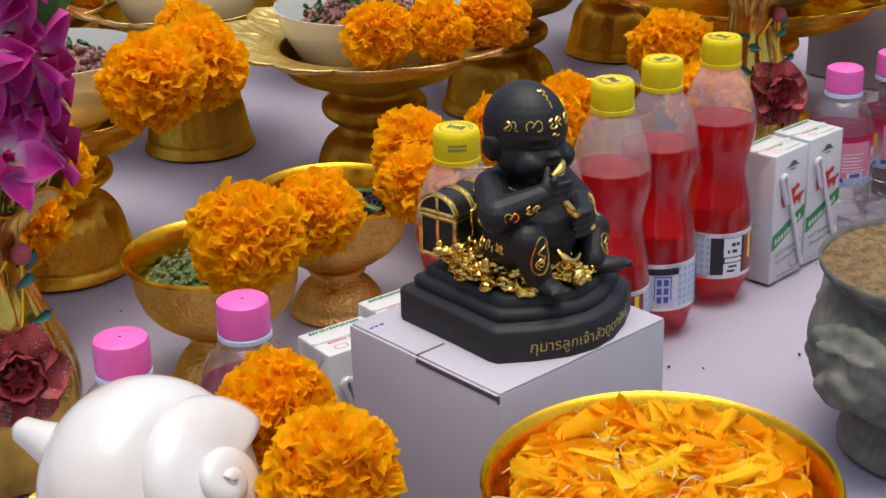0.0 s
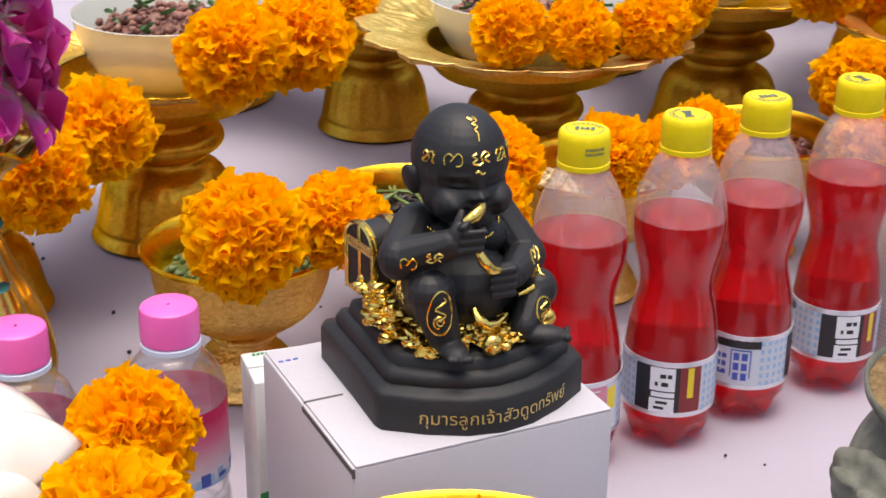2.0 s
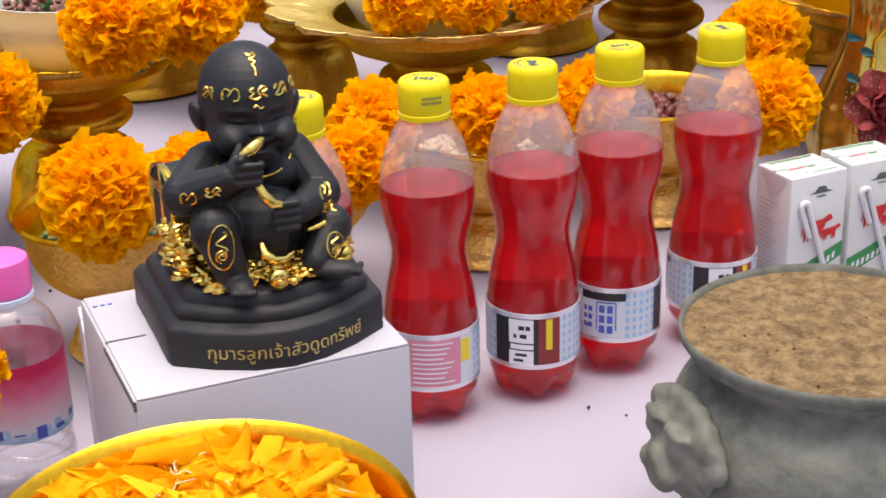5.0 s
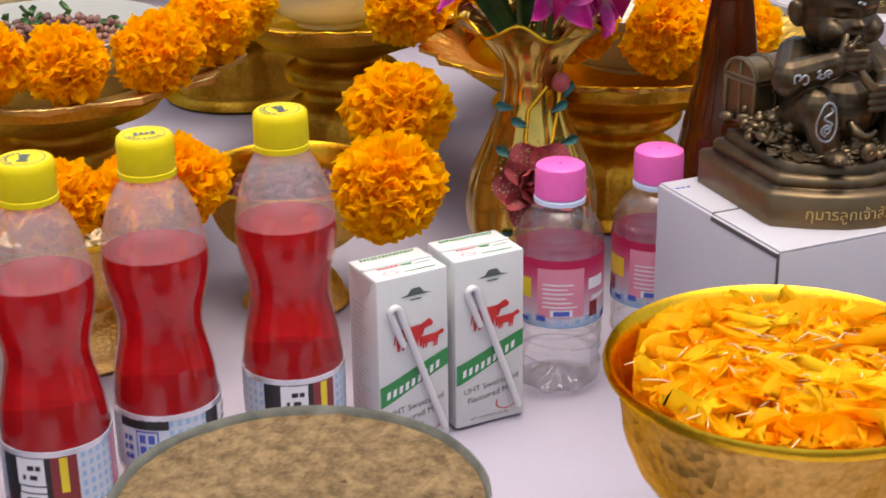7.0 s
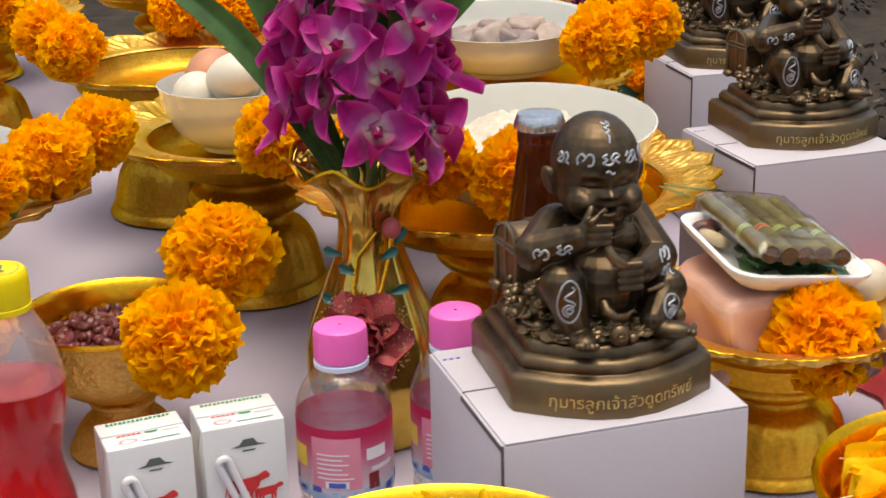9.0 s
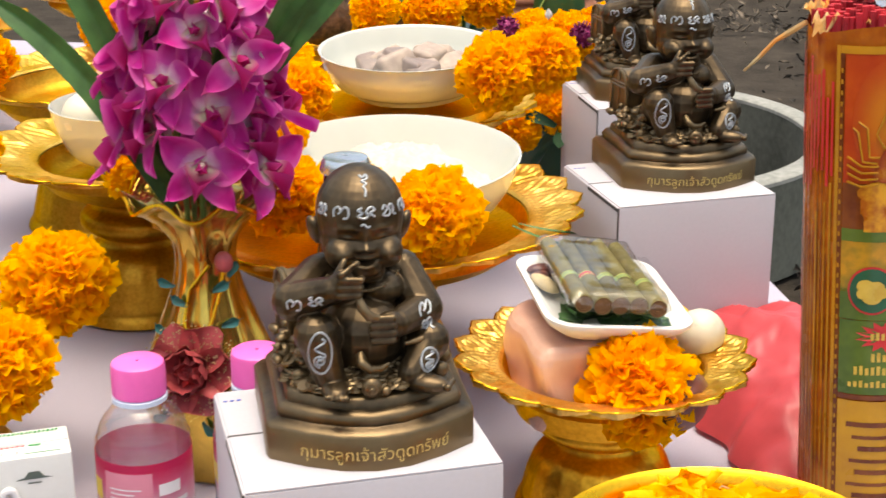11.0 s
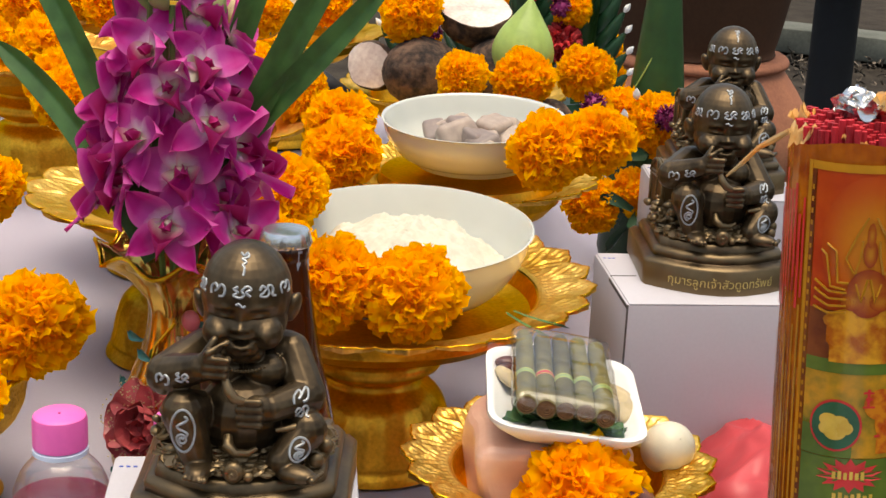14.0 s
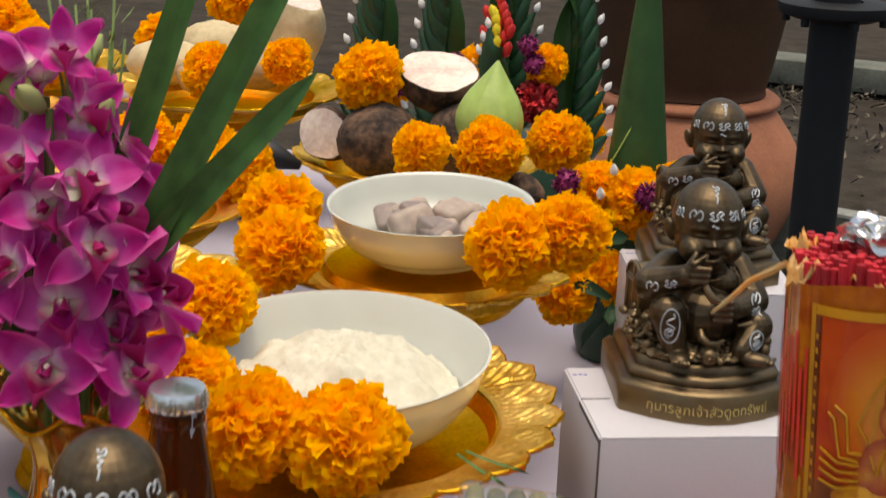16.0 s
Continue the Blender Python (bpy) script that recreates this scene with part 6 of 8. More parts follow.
# ---- incense urn of carved stone, filled with sand ----
UX, UY, UZ, UR = -0.061, -0.312, 0.150, 0.0830
urn = thing("incense_urn", pose(UX, UY, 0) @ Matrix.Diagonal((1, 1, 0.933, 1)), "grey carved stone incense urn filled with sand", "urn")
prof = curve_profile([(UR * 0.45, 0), (UR * 0.72, 0.0), (UR * 0.74, 0.012), (UR * 0.66, 0.026), (UR * 0.62, 0.034), (UR * 0.80, 0.044), (UR * 0.98, 0.062), (UR * 1.05, 0.084), (UR * 1.0, 0.106), (UR * 0.90, 0.120), (UR * 0.86, 0.128), (UR * 0.92, 0.138), (UR * 0.99, 0.145)], 4)
part("urn_body", lathe([*prof, (UR * 1.0, 0.150), (UR * 0.985, 0.1512), (UR * 0.97, 0.149), (UR * 0.96, 0.140)], 64, lambda a, i: (1 + 0.012 * noise.noise((3 * math.cos(a), 3 * math.sin(a), i * 0.2)), 0)), M["stone"], urn, angle=60)
bm = bmesh.new()
N = 90
cen = bm.verts.new((0, 0, 0.1475))
rings = []
for j in range(1, 27):
    r = UR * 0.968 * j / 26
    rings.append([bm.verts.new((r * math.cos(2 * math.pi * k / N), r * math.sin(2 * math.pi * k / N), 0.1475 + (0.003 * noise.noise((r * 60 * math.cos(2 * math.pi * k / N), r * 60 * math.sin(2 * math.pi * k / N), 0)) + 0.002 * noise.noise((r * 190 * math.cos(2 * math.pi * k / N), r * 190 * math.sin(2 * math.pi * k / N), 5))) * (j < 26) - 0.001 * (j == 26))) for k in range(N)])
for k in range(N):
    bm.faces.new((cen, rings[0][k], rings[0][(k + 1) % N]))
for a, b in zip(rings, rings[1:]):
    for k in range(N):
        bm.faces.new((a[k], b[k], b[(k + 1) % N], a[(k + 1) % N]))
for i in range(70):
    a, r = rnd.uniform(0, 6.28), UR * 0.92 * math.sqrt(rnd.random())
    ball(bm, (r * math.cos(a), r * math.sin(a), 0.1472 + rnd.uniform(-0.001, 0.0008)), rnd.uniform(0.0005, 0.0012), 6, 5)
part("sand", bm, M["sand"], urn, "coarse tan sand")["kind"] = "stuff"


def lion_mask(bm):
    ball(bm, (0, 0, 0), (0.026, 0.014, 0.022))
    ball(bm, (0, -0.012, -0.004), (0.013, 0.009, 0.009))
    for s in (-1, 1):
        ball(bm, (s * 0.011, -0.012, 0.008), (0.006, 0.005, 0.005))
        ball(bm, (s * 0.022, -0.002, 0.014), (0.007, 0.006, 0.008))
        ball(bm, (s * 0.009, -0.015, -0.008), (0.007, 0.006, 0.006))
        ball(bm, (s * 0.010, -0.012, 0.015), (0.009, 0.005, 0.003))
    for k in range(9):
        a = math.pi * (0.05 + 0.9 * k / 8)
        ball(bm, (0.028 * math.cos(a), 0.002, 0.022 * math.sin(a)), (0.007, 0.007, 0.007))
        ball(bm, (0.024 * math.cos(a), -0.001, -0.020 * math.sin(a)), (0.005, 0.006, 0.005))
    ball(bm, (0, -0.014, -0.015), (0.011, 0.006, 0.004))


for a in (200, 352, 96):
    bm = fused(lion_mask, 0.0022, 2)
    part("lion_mask", bm, M["stone"], urn, "carved lion mask in relief", m=pose(UR * 1.02 * math.cos(radians(a)), UR * 1.02 * math.sin(radians(a)), 0.088, 0, 0, a + 90) @ Matrix.Diagonal((1.25, 0.95, 1.2, 1)), angle=180)


# ---- conch shell ----
def conch():
    bm = bmesh.new()
    turns, n, m = 2.3, 130, 22
    rows = []
    for i in range(n + 1):
        t = i / n
        a = 2 * math.pi * turns * t
        grow = math.exp(2.15 * (t - 1))
        r, x = 0.040 * grow, 0.092 * (grow - 1)
        tubr = 0.050 * grow
        ring = []
        for k in range(m):
            b = 2 * math.pi * k / m
            rad = r * 0.62 + tubr * math.cos(b)
            ring.append(bm.verts.new((x + tubr * 1.05 * math.sin(b) - 0.01, rad * math.cos(a), rad * math.sin(a))))
        rows.append(ring)
    for p, q in zip(rows, rows[1:]):
        for k in range(m):
            bm.faces.new((p[k], p[(k + 1) % m], q[(k + 1) % m], q[k]))
    bm.faces.new(rows[-1])
    bm.faces.new(rows[0][::-1])
    return bm


CX, CY, CZ = -0.600, -0.431, 0.126
axis = Vector((0.50, -0.72, 0.48)).normalized()  # points to the spire
turned = axis.to_track_quat("Z", "Y").to_matrix().to_4x4()
shell = thing("conch_shell", Matrix.Translation((CX, CY, CZ)) @ turned, "glossy white conch shell lying on a gilt tray", "shell")
prof = curve_profile([(0.001, -0.060), (0.020, -0.056), (0.042, -0.040), (0.055, -0.020), (0.0600, 0.0), (0.0560, 0.020), (0.044, 0.034), (0.028, 0.040), (0.001, 0.042)], 5)
part("body_whorl", lathe(prof, 56, lambda a, i: (1 + 0.035 * math.cos(a - 0.6), 0)), M["conch"], shell, "smooth rounded body whorl", angle=180)
part("whorl", conch(), M["conch"], shell, "spiral spire of smaller whorls", angle=180, m=pose(0.010, -0.008, 0.024, 0, 90, 0) @ pose(0, 0, 0, 320, 0, 0) @ Matrix.Diagonal((0.42, 0.74, 0.74, 1)))
bm = bmesh.new()
back = turned.inverted() @ Vector((-0.062, 0.040, 0.026))
tube(bm, [back * 0.45, back * 0.7, back * 0.88, back * 1.0, back * 1.04], [0.022, 0.014, 0.0095, 0.0075, 0.004], 20)
part("siphon_tip", bm, M["conch"], shell, "blunt shell tip", angle=180)


# ---- flower vases with orchids ----
def orchid_petal(bm, L, w, m, cup, curl, broad, ro, index=0):
    """A rounded petal along +y with a soft point; broad sets how far out it is widest."""
    along, side = bm.verts.layers.float["along"], bm.verts.layers.float["side"]
    ph, grid = ro.uniform(0, 6.28), []
    for i in range(12):
        t = i / 11
        f = t**broad
        half = w / 2 * max(0.16 * (1 - t), math.sin(math.pi * (0.05 + 0.95 * f)) ** 0.74)
        row = []
        for sd in (-1, -0.66, -0.33, 0, 0.33, 0.66, 1):
            z = cup * w * sd * sd * (0.4 + t) + curl * L * t * t + 0.05 * w * math.sin(ph + 3 * sd + 4 * t) - 0.05 * w * math.exp(-(sd / 0.2) ** 2)
            v = bm.verts.new(m @ Vector((sd * half, L * t * (1 - 0.04 * sd * sd * t), z)))
            v[along], v[side] = t, max(abs(sd), 1 - 5 * (1 - t))
            row.append(v)
        grid.append(row)
    for a, b in zip(grid, grid[1:]):
        for k in range(6):
            bm.faces.new((a[k], a[k + 1], b[k + 1], b[k])).material_index = index


def orchid_mesh(seed, pale=False):
    """A dendrobium bloom: three oval sepals, two broader petals and a folded dark lip with a pale throat."""
    ro = random.Random(seed)
    bm = bmesh.new()
    bm.verts.layers.float.new("along")
    bm.verts.layers.float.new("side")
    for k, (deg, L, w, broad) in enumerate(((90, 0.0310, 0.0185, 0.95), (160, 0.0305, 0.0222, 0.85), (226, 0.0290, 0.0165, 0.90), (314, 0.0290, 0.0165, 0.90), (20, 0.0305, 0.0222, 0.85))):
        a = radians(deg + ro.uniform(-9, 9))
        d = Vector((math.cos(a), math.sin(a), ro.uniform(0.15, 0.65) if k in (1, 4) else ro.uniform(-0.10, 0.55)))
        m = direction(d.normalized(), ro.uniform(-0.3, 0.3))
        if (m.to_3x3() @ Vector((0, 0, 1))).z < 0:
            m = m @ Matrix.Rotation(math.pi, 4, "Y")
        orchid_petal(bm, L * ro.uniform(0.92, 1.08), w, m, ro.uniform(0.06, 0.24), ro.uniform(-0.30, 0.14), broad, ro, 3 if pale and k == 2 else 0)
    orchid_petal(bm, 0.0190, 0.0190, direction(Vector((0, -0.72, 0.70)).normalized()), 0.55, -0.45, 0.62, ro, 2)
    for sx in (-1, 1):
        orchid_petal(bm, 0.0105, 0.0085, direction(Vector((0.55 * sx, -0.25, 0.80)).normalized()), 0.4, 0.3, 0.8, ro, 2)
    ball(bm, (0, 0.001, 0.003), (0.0020, 0.0018, 0.0042), 8, 6, 1)
    ball(bm, (0, -0.0022, 0.0040), (0.0022, 0.0018, 0.0016), 8, 6, 1)
    return finish("orchid_flower", bm, [M["orchid"], M["orchid_lip"], M["orchid_dark"], M["orchid_pale"]], True, 180)


ORCHIDS = [orchid_mesh(sd, sd % 2 == 0) for sd in (11, 12, 13, 15, 17)]


def ceramic_rose(R):
    bm = bmesh.new()
    rr = random.Random(8)
    for ring, (n, tilt, s) in enumerate(((6, 15, 1.0), (6, 38, 0.82), (5, 58, 0.62), (4, 76, 0.42))):
        for k in range(n):
            a = 2 * math.pi * (k + 0.5 * ring) / n
            d = Vector((math.cos(a) * math.cos(radians(tilt)), math.sin(a) * math.cos(radians(tilt)), math.sin(radians(tilt))))
            m = direction(d)
            if (m.to_3x3() @ Vector((0, 0, 1))).z < 0:
                m = m @ Matrix.Rotation(math.pi, 4, "Y")
            blade(bm, R * s, R * s * 1.05, R * s * 0.4, m, rows=5, cols=4, cup=0.35, curl=0.25 if ring else -0.1, ruffle=0.03, tipw=0.6, rnd=rr)
    ball(bm, (0, 0, R * 0.1), R * 0.3, 10, 8)
    b2 = bmesh.new()
    for i in range(520):
        a, r = rr.uniform(0, 6.28), R * rr.uniform(0.3, 1.0)
        ball(b2, (r * math.cos(a), r * math.sin(a), R * 0.30 + rr.uniform(-0.002, 0.003)), rr.uniform(0.0004, 0.0009), 5, 4)
    append(bm, b2, index=1)
    return bm


def flower_vase(x, y, turn, seed, leaves):
    rv = random.Random(seed)
    ob = thing("flower_vase", pose(x, y, 0, 0, 0, turn), "gilt fluted ceramic vase with a red rose in relief", "vase", "gilt flower vases")
    prof = curve_profile([(0.026, 0), (0.034, 0.0), (0.036, 0.006), (0.042, 0.025), (0.050, 0.055), (0.048, 0.085), (0.037, 0.115), (0.0265, 0.142), (0.0225, 0.160), (0.0225, 0.176), (0.029, 0.194), (0.043, 0.208), (0.056, 0.214)], 4)

    def flute(a, i):
        t = i / len(prof)
        k = 1 + 0.035 * math.sin(9 * a + 1.5 * t) + 0.02 * math.sin(5 * a - 2 * t)
        return k, (0.0055 * math.cos(7 * a) if t > 0.9 else 0)

    part("vase_body", lathe([*prof, (0.0575, 0.2155), (0.0545, 0.2145), (0.040, 0.205), (0.024, 0.185), (0.018, 0.16)], 84, flute), M["vase"], ob, angle=180)
    bm = bmesh.new()
    tube(bm, [(0.0575 * (1 + 0.035 * math.sin(9 * a + 1.5)) * math.cos(a), 0.0575 * (1 + 0.035 * math.sin(9 * a + 1.5)) * math.sin(a), 0.2155 + 0.0055 * math.cos(7 * a)) for a in np.linspace(0, 6.2832, 85)], 0.0014, 6)
    part("lip", bm, M["gold_bright"], ob, "wavy bright gilt lip")
    part("rose", ceramic_rose(0.036), [M["rose"], M["glitter"]], ob, "dark red ceramic rose with glitter", angle=180, m=pose(0.004, -0.046, 0.098, 74, 0, 0))
    bm = bmesh.new()
    ball(bm, (0, 0, 0), (0.007, 0.005, 0.008))
    part("rosebud", bm, M["rose"], ob, "small red ceramic bud", m=pose(0.020, -0.020, 0.170))
    bm = bmesh.new()
    for p in ([(0.0, -0.050, 0.11), (-0.006, -0.036, 0.13), (-0.004, -0.027, 0.15), (0.010, -0.024, 0.168)], [(0.006, -0.048, 0.11), (0.014, -0.034, 0.13), (0.018, -0.024, 0.15), (0.020, -0.02, 0.168)]):
        tube(bm, p, 0.0013, 6)
    part("vine", bm, M["gold_bright"], ob, "gilt vine in relief")
    for px, pz, ang in ((-0.016, 0.118, 150), (0.020, 0.126, 20), (-0.004, 0.140, 160), (0.013, 0.150, 30), (-0.015, 0.152, 170), (0.010, 0.060, -60), (-0.016, 0.062, 200), (0.022, 0.158, 60)):
        bm = bmesh.new()
        blade(bm, 0.016, 0.008, 0.002, Matrix.Identity(4), rows=5, cols=2, cup=0.4, curl=-0.2, rnd=rv)
        r = np.interp(pz, [0.05, 0.085, 0.115, 0.142, 0.176], [0.052, 0.050, 0.040, 0.029, 0.025])
        part("vase_leaf", bm, M["vase_leaf"], ob, "turquoise ceramic leaf", angle=180, m=pose(px, -math.sqrt(max(1e-5, r * r - px * px)) - 0.001, pz, 90, 0, 0) @ Matrix.Rotation(radians(ang - 90), 4, "Z"))
    spray = thing("orchid_spray", pose(x, y, 0.205, 0, 0, turn), "bunch of purple orchids standing in a gilt vase", "orchids")
    for k in range(5):
        a = 1.26 * k
        bm = bmesh.new()
        tube(bm, [(0.008 * math.cos(a), 0.008 * math.sin(a), -0.12), (0.012 * math.cos(a), 0.012 * math.sin(a), 0.0), (0.022 * math.cos(a), 0.022 * math.sin(a), 0.10), (0.018 * math.cos(a), 0.018 * math.sin(a), 0.185)], 0.0022, 6)
        part("flower_stalk", bm, M["stem"], spray, "green flower stalk")
    n = 31
    for i in range(n):
        t = i / (n - 1)
        z = 0.032 + 0.132 * t
        a = i * 2.39996 + rv.uniform(-0.3, 0.3)
        rad = (0.046 - 0.016 * t * t) * rv.uniform(0.80, 1.20)
        d = Vector((math.cos(a), math.sin(a), rv.uniform(0.05, 0.50) + 0.15 * t)).normalized()
        s = rv.uniform(1.20, 1.42) * (1 - 0.20 * t * t)
        m = Matrix.Translation((rad * math.cos(a), rad * math.sin(a), z)) @ d.to_track_quat("Z", "Y").to_matrix().to_4x4() @ Matrix.Rotation(rv.uniform(-1.0, 1.0), 4, "Z") @ Matrix.Diagonal((s, s, s, 1))
        part("orchid_flower", ORCHIDS[i % 5], None, spray, m=m)
    for i in range(5):
        a = 1.3 * i + rv.uniform(-0.3, 0.3)
        d = Vector((math.cos(a), math.sin(a), 0.7)).normalized()
        m = Matrix.Translation((0.016 * math.cos(a), 0.016 * math.sin(a), 0.178 + 0.009 * i)) @ d.to_track_quat("Z", "Y").to_matrix().to_4x4() @ Matrix.Diagonal((0.85, 0.85, 1.3, 1))
        part("orchid_flower", ORCHIDS[i % 5], None, spray, "small half-open orchid", m=m)
    for i in range(7):
        a = rv.uniform(0, 6.28)
        z = 0.172 + 0.055 * rv.random()
        bm = bmesh.new()
        lathe([(0.0012, -0.010), (0.004, -0.005), (0.0062, 0.003), (0.0052, 0.011), (0.001, 0.018)], 9, bm=bm)
        part("bud", bm, M["orchid_bud"], spray, "green orchid bud", angle=180, m=pose(0.024 * math.cos(a), 0.024 * math.sin(a), z, 0, 0, math.degrees(a)) @ pose(0, 0, 0, 0, rv.uniform(15, 60), 0) @ Matrix.Diagonal((1.15, 1.05, 1.2, 1)))
    for base, tip, w, bend in leaves:
        bm = bmesh.new()
        p0, p1 = Vector(base), Vector(tip)
        axis = (p1 - p0).normalized()
        side = axis.cross(Vector((0.25, -1, 0.1))).normalized()
        nrm = side.cross(axis)
        prev = None
        for k in range(15):
            t = k / 14
            c = p0.lerp(p1, t) + Vector((0, 0, bend * math.sin(math.pi * t))) - nrm * 0.0
            wd = w * (0.55 + 0.9 * t - 1.0 * t * t) * (1 if t < 0.9 else max(0.05, (1 - t) * 10))
            row = [bm.verts.new(c + side * (j / 7 - 1) * wd / 2 + nrm * (0.25 * wd * abs(j / 7 - 1) + (0.028 * wd if j % 2 else 0))) for j in range(15)]
            if prev:
                for j in range(14):
                    bm.faces.new((prev[j], prev[j + 1], row[j + 1], row[j]))
            prev = row
        part("long_leaf", bm, M["green"], spray, "long green strap leaf", angle=180)
    return ob


V2_LEAVES = [((0.0, 0.02, 0.06), (0.090, 0.02, 0.300), 0.024, 0.0), ((-0.012, 0.02, 0.0), (0.152, 0.02, 0.300), 0.028, 0.0), ((0.005, 0.02, 0.055), (0.152, 0.02, 0.214), 0.025, 0.0), ((-0.02, 0.0, 0.0), (-0.150, 0.0, 0.145), 0.027, 0.02), ((-0.02, 0.01, 0.0), (-0.135, 0.0, 0.235), 0.027, 0.02), ((-0.01, 0.02, 0.02), (-0.072, 0.02, 0.26), 0.027, 0.0)]
flower_vase(0.056, 0.250, 0, 31, V2_LEAVES)
flower_vase(-0.682, -0.165, 8, 32, V2_LEAVES)

# ---- beer bottle ----
beer = thing("beer_bottle", pose(0.187, 0.150, 0), "brown glass bottle with a tin cap", "bottle")
prof = curve_profile([(0.028, 0.0), (0.0335, 0.001), (0.0355, 0.008), (0.0355, 0.10), (0.0345, 0.130), (0.029, 0.165), (0.0215, 0.200), (0.0165, 0.235), (0.0135, 0.255), (0.0142, 0.257), (0.0142, 0.263), (0.0130, 0.266)], 3)
part("glass", lathe(prof, 40, closed_bottom=True), M["beer"], beer, "brown glass", angle=70)
part("crown_cap", lathe([(0.0158, 0.2655), (0.0161, 0.2670), (0.0150, 0.2725), (0.0140, 0.2747), (0.0100, 0.2755), (0.001, 0.2755)], 63, lambda a, i: (1 + (0.035 * math.sin(21 * a) if i < 2 else 0), 0)), M["tin"], beer, "crimped shiny tin cap")
bm = bmesh.new()
for k in range(2):
    a = radians(-25 + 40 * k)
    m = Matrix.Translation((0.0150 * math.cos(a), 0.0150 * math.sin(a), 0.264)) @ Matrix.Rotation(a + math.pi / 2, 4, "Z") @ Matrix.Rotation(-math.pi / 2 + 0.1, 4, "X")
    blade(bm, 0.035, 0.012, 0.008, m, rows=6, cols=3, cup=0.4, curl=-0.05, ruffle=0.08, rnd=rnd)
part("torn_seal", bm, M["seal"], beer, "torn pale blue seal hanging from the neck", angle=180)

# ---- food in the bowls ----
white_bowl(0.1530, 0.4340, 0.1075, 0.1360, 0.062, "white porcelain bowl of cooked rice", 3.5, 0.44)
bm = bmesh.new()
rr = random.Random(44)


def rice_top(x, y):
    r = min(1.0, math.hypot(x + 0.004, y - 0.004) / 0.080)
    return 0.026 * (1 - r**1.8) + 0.0060 * noise.noise((x * 55, y * 55, 3)) + 0.0030 * noise.noise((x * 150, y * 150, 9)) + 0.0016 * noise.noise((x * 330, y * 330, 4))


N = 84
mid = bm.verts.new((0, 0, rice_top(0, 0)))
rows = [[bm.verts.new((0.084 * j / 28 * math.cos(2 * math.pi * k / N), 0.084 * j / 28 * math.sin(2 * math.pi * k / N), rice_top(0.084 * j / 28 * math.cos(2 * math.pi * k / N), 0.084 * j / 28 * math.sin(2 * math.pi * k / N)))) for k in range(N)] for j in range(1, 29)]
for k in range(N):
    bm.faces.new((mid, rows[0][k], rows[0][(k + 1) % N]))
for a, b in zip(rows, rows[1:]):
    for k in range(N):
        bm.faces.new((a[k], b[k], b[(k + 1) % N], a[(k + 1) % N]))
solo("cooked_rice", bm, M["rice"], pose(0.1560, 0.4320, 0.1690, 3.5) @ Matrix.Diagonal((0.98, 0.98, 1.2, 1)), "heap of white cooked rice in a bowl", "rice", kind="stuff", angle=180)

white_bowl(0.104, 0.752, 0.092, 0.1725, 0.0475, "white porcelain bowl of boiled taro cubes", 3.5, 0.56)
for i in range(13):
    a, r = rr.uniform(0, 6.28), 0.046 * math.sqrt(rr.random())
    b2 = bmesh.new()
    s = rr.uniform(0.015, 0.021)
    block(b2, (-s, -s * 0.75, -s * 0.65), (s, s * 0.75, s * 0.65), s * 0.34, seg=4)
    for v in b2.verts:
        v.co += Vector((noise.noise(v.co * 60 + Vector((i, 0, 0))), noise.noise(v.co * 60 + Vector((0, i, 0))), noise.noise(v.co * 60))) * 0.002
    solo("taro_cube", b2, M["taro_dice"], pose(0.105 + r * math.cos(a), 0.752 + r * math.sin(a), 0.190 + 0.022 * (1 - r / 0.055) + rr.uniform(0, 0.004), rr.uniform(-30, 30), rr.uniform(-30, 30), rr.uniform(0, 180)), "soft grey-purple cube of boiled taro", "taro", "boiled taro cubes", angle=180)


def egg(x, y, z, kind, turn, s=1.0):
    bm = bmesh.new()
    prof = [(0.0225 * math.sin(t) * (1 - 0.10 * math.cos(t)) * s, -0.028 * math.cos(t) * s) for t in np.linspace(0.02, math.pi - 0.02, 18)]
    lathe(prof, 26, bm=bm)
    return solo("egg", bm, M["egg_white" if kind else "egg_brown"], pose(x, y, z, *turn), "smooth peeled white boiled egg" if kind else "brown-shelled egg in the bowl", "egg", "eggs in the bowl", angle=180)


white_bowl(-0.128, 0.570, 0.071, 0.134, 0.062, "white porcelain bowl of eggs")
for e in ((-0.116, 0.526, 0.208, 1, (70, 20, 60)), (-0.153, 0.534, 0.190, 1, (80, 0, 20)), (-0.095, 0.545, 0.186, 1, (90, 30, 100)), (-0.152, 0.575, 0.200, 0, (60, 20, 140)), (-0.090, 0.580, 0.198, 0, (75, 10, 30)), (-0.122, 0.608, 0.194, 0, (80, 0, 70)), (-0.122, 0.566, 0.196, 0, (80, 40, 10))):
    egg(*e)


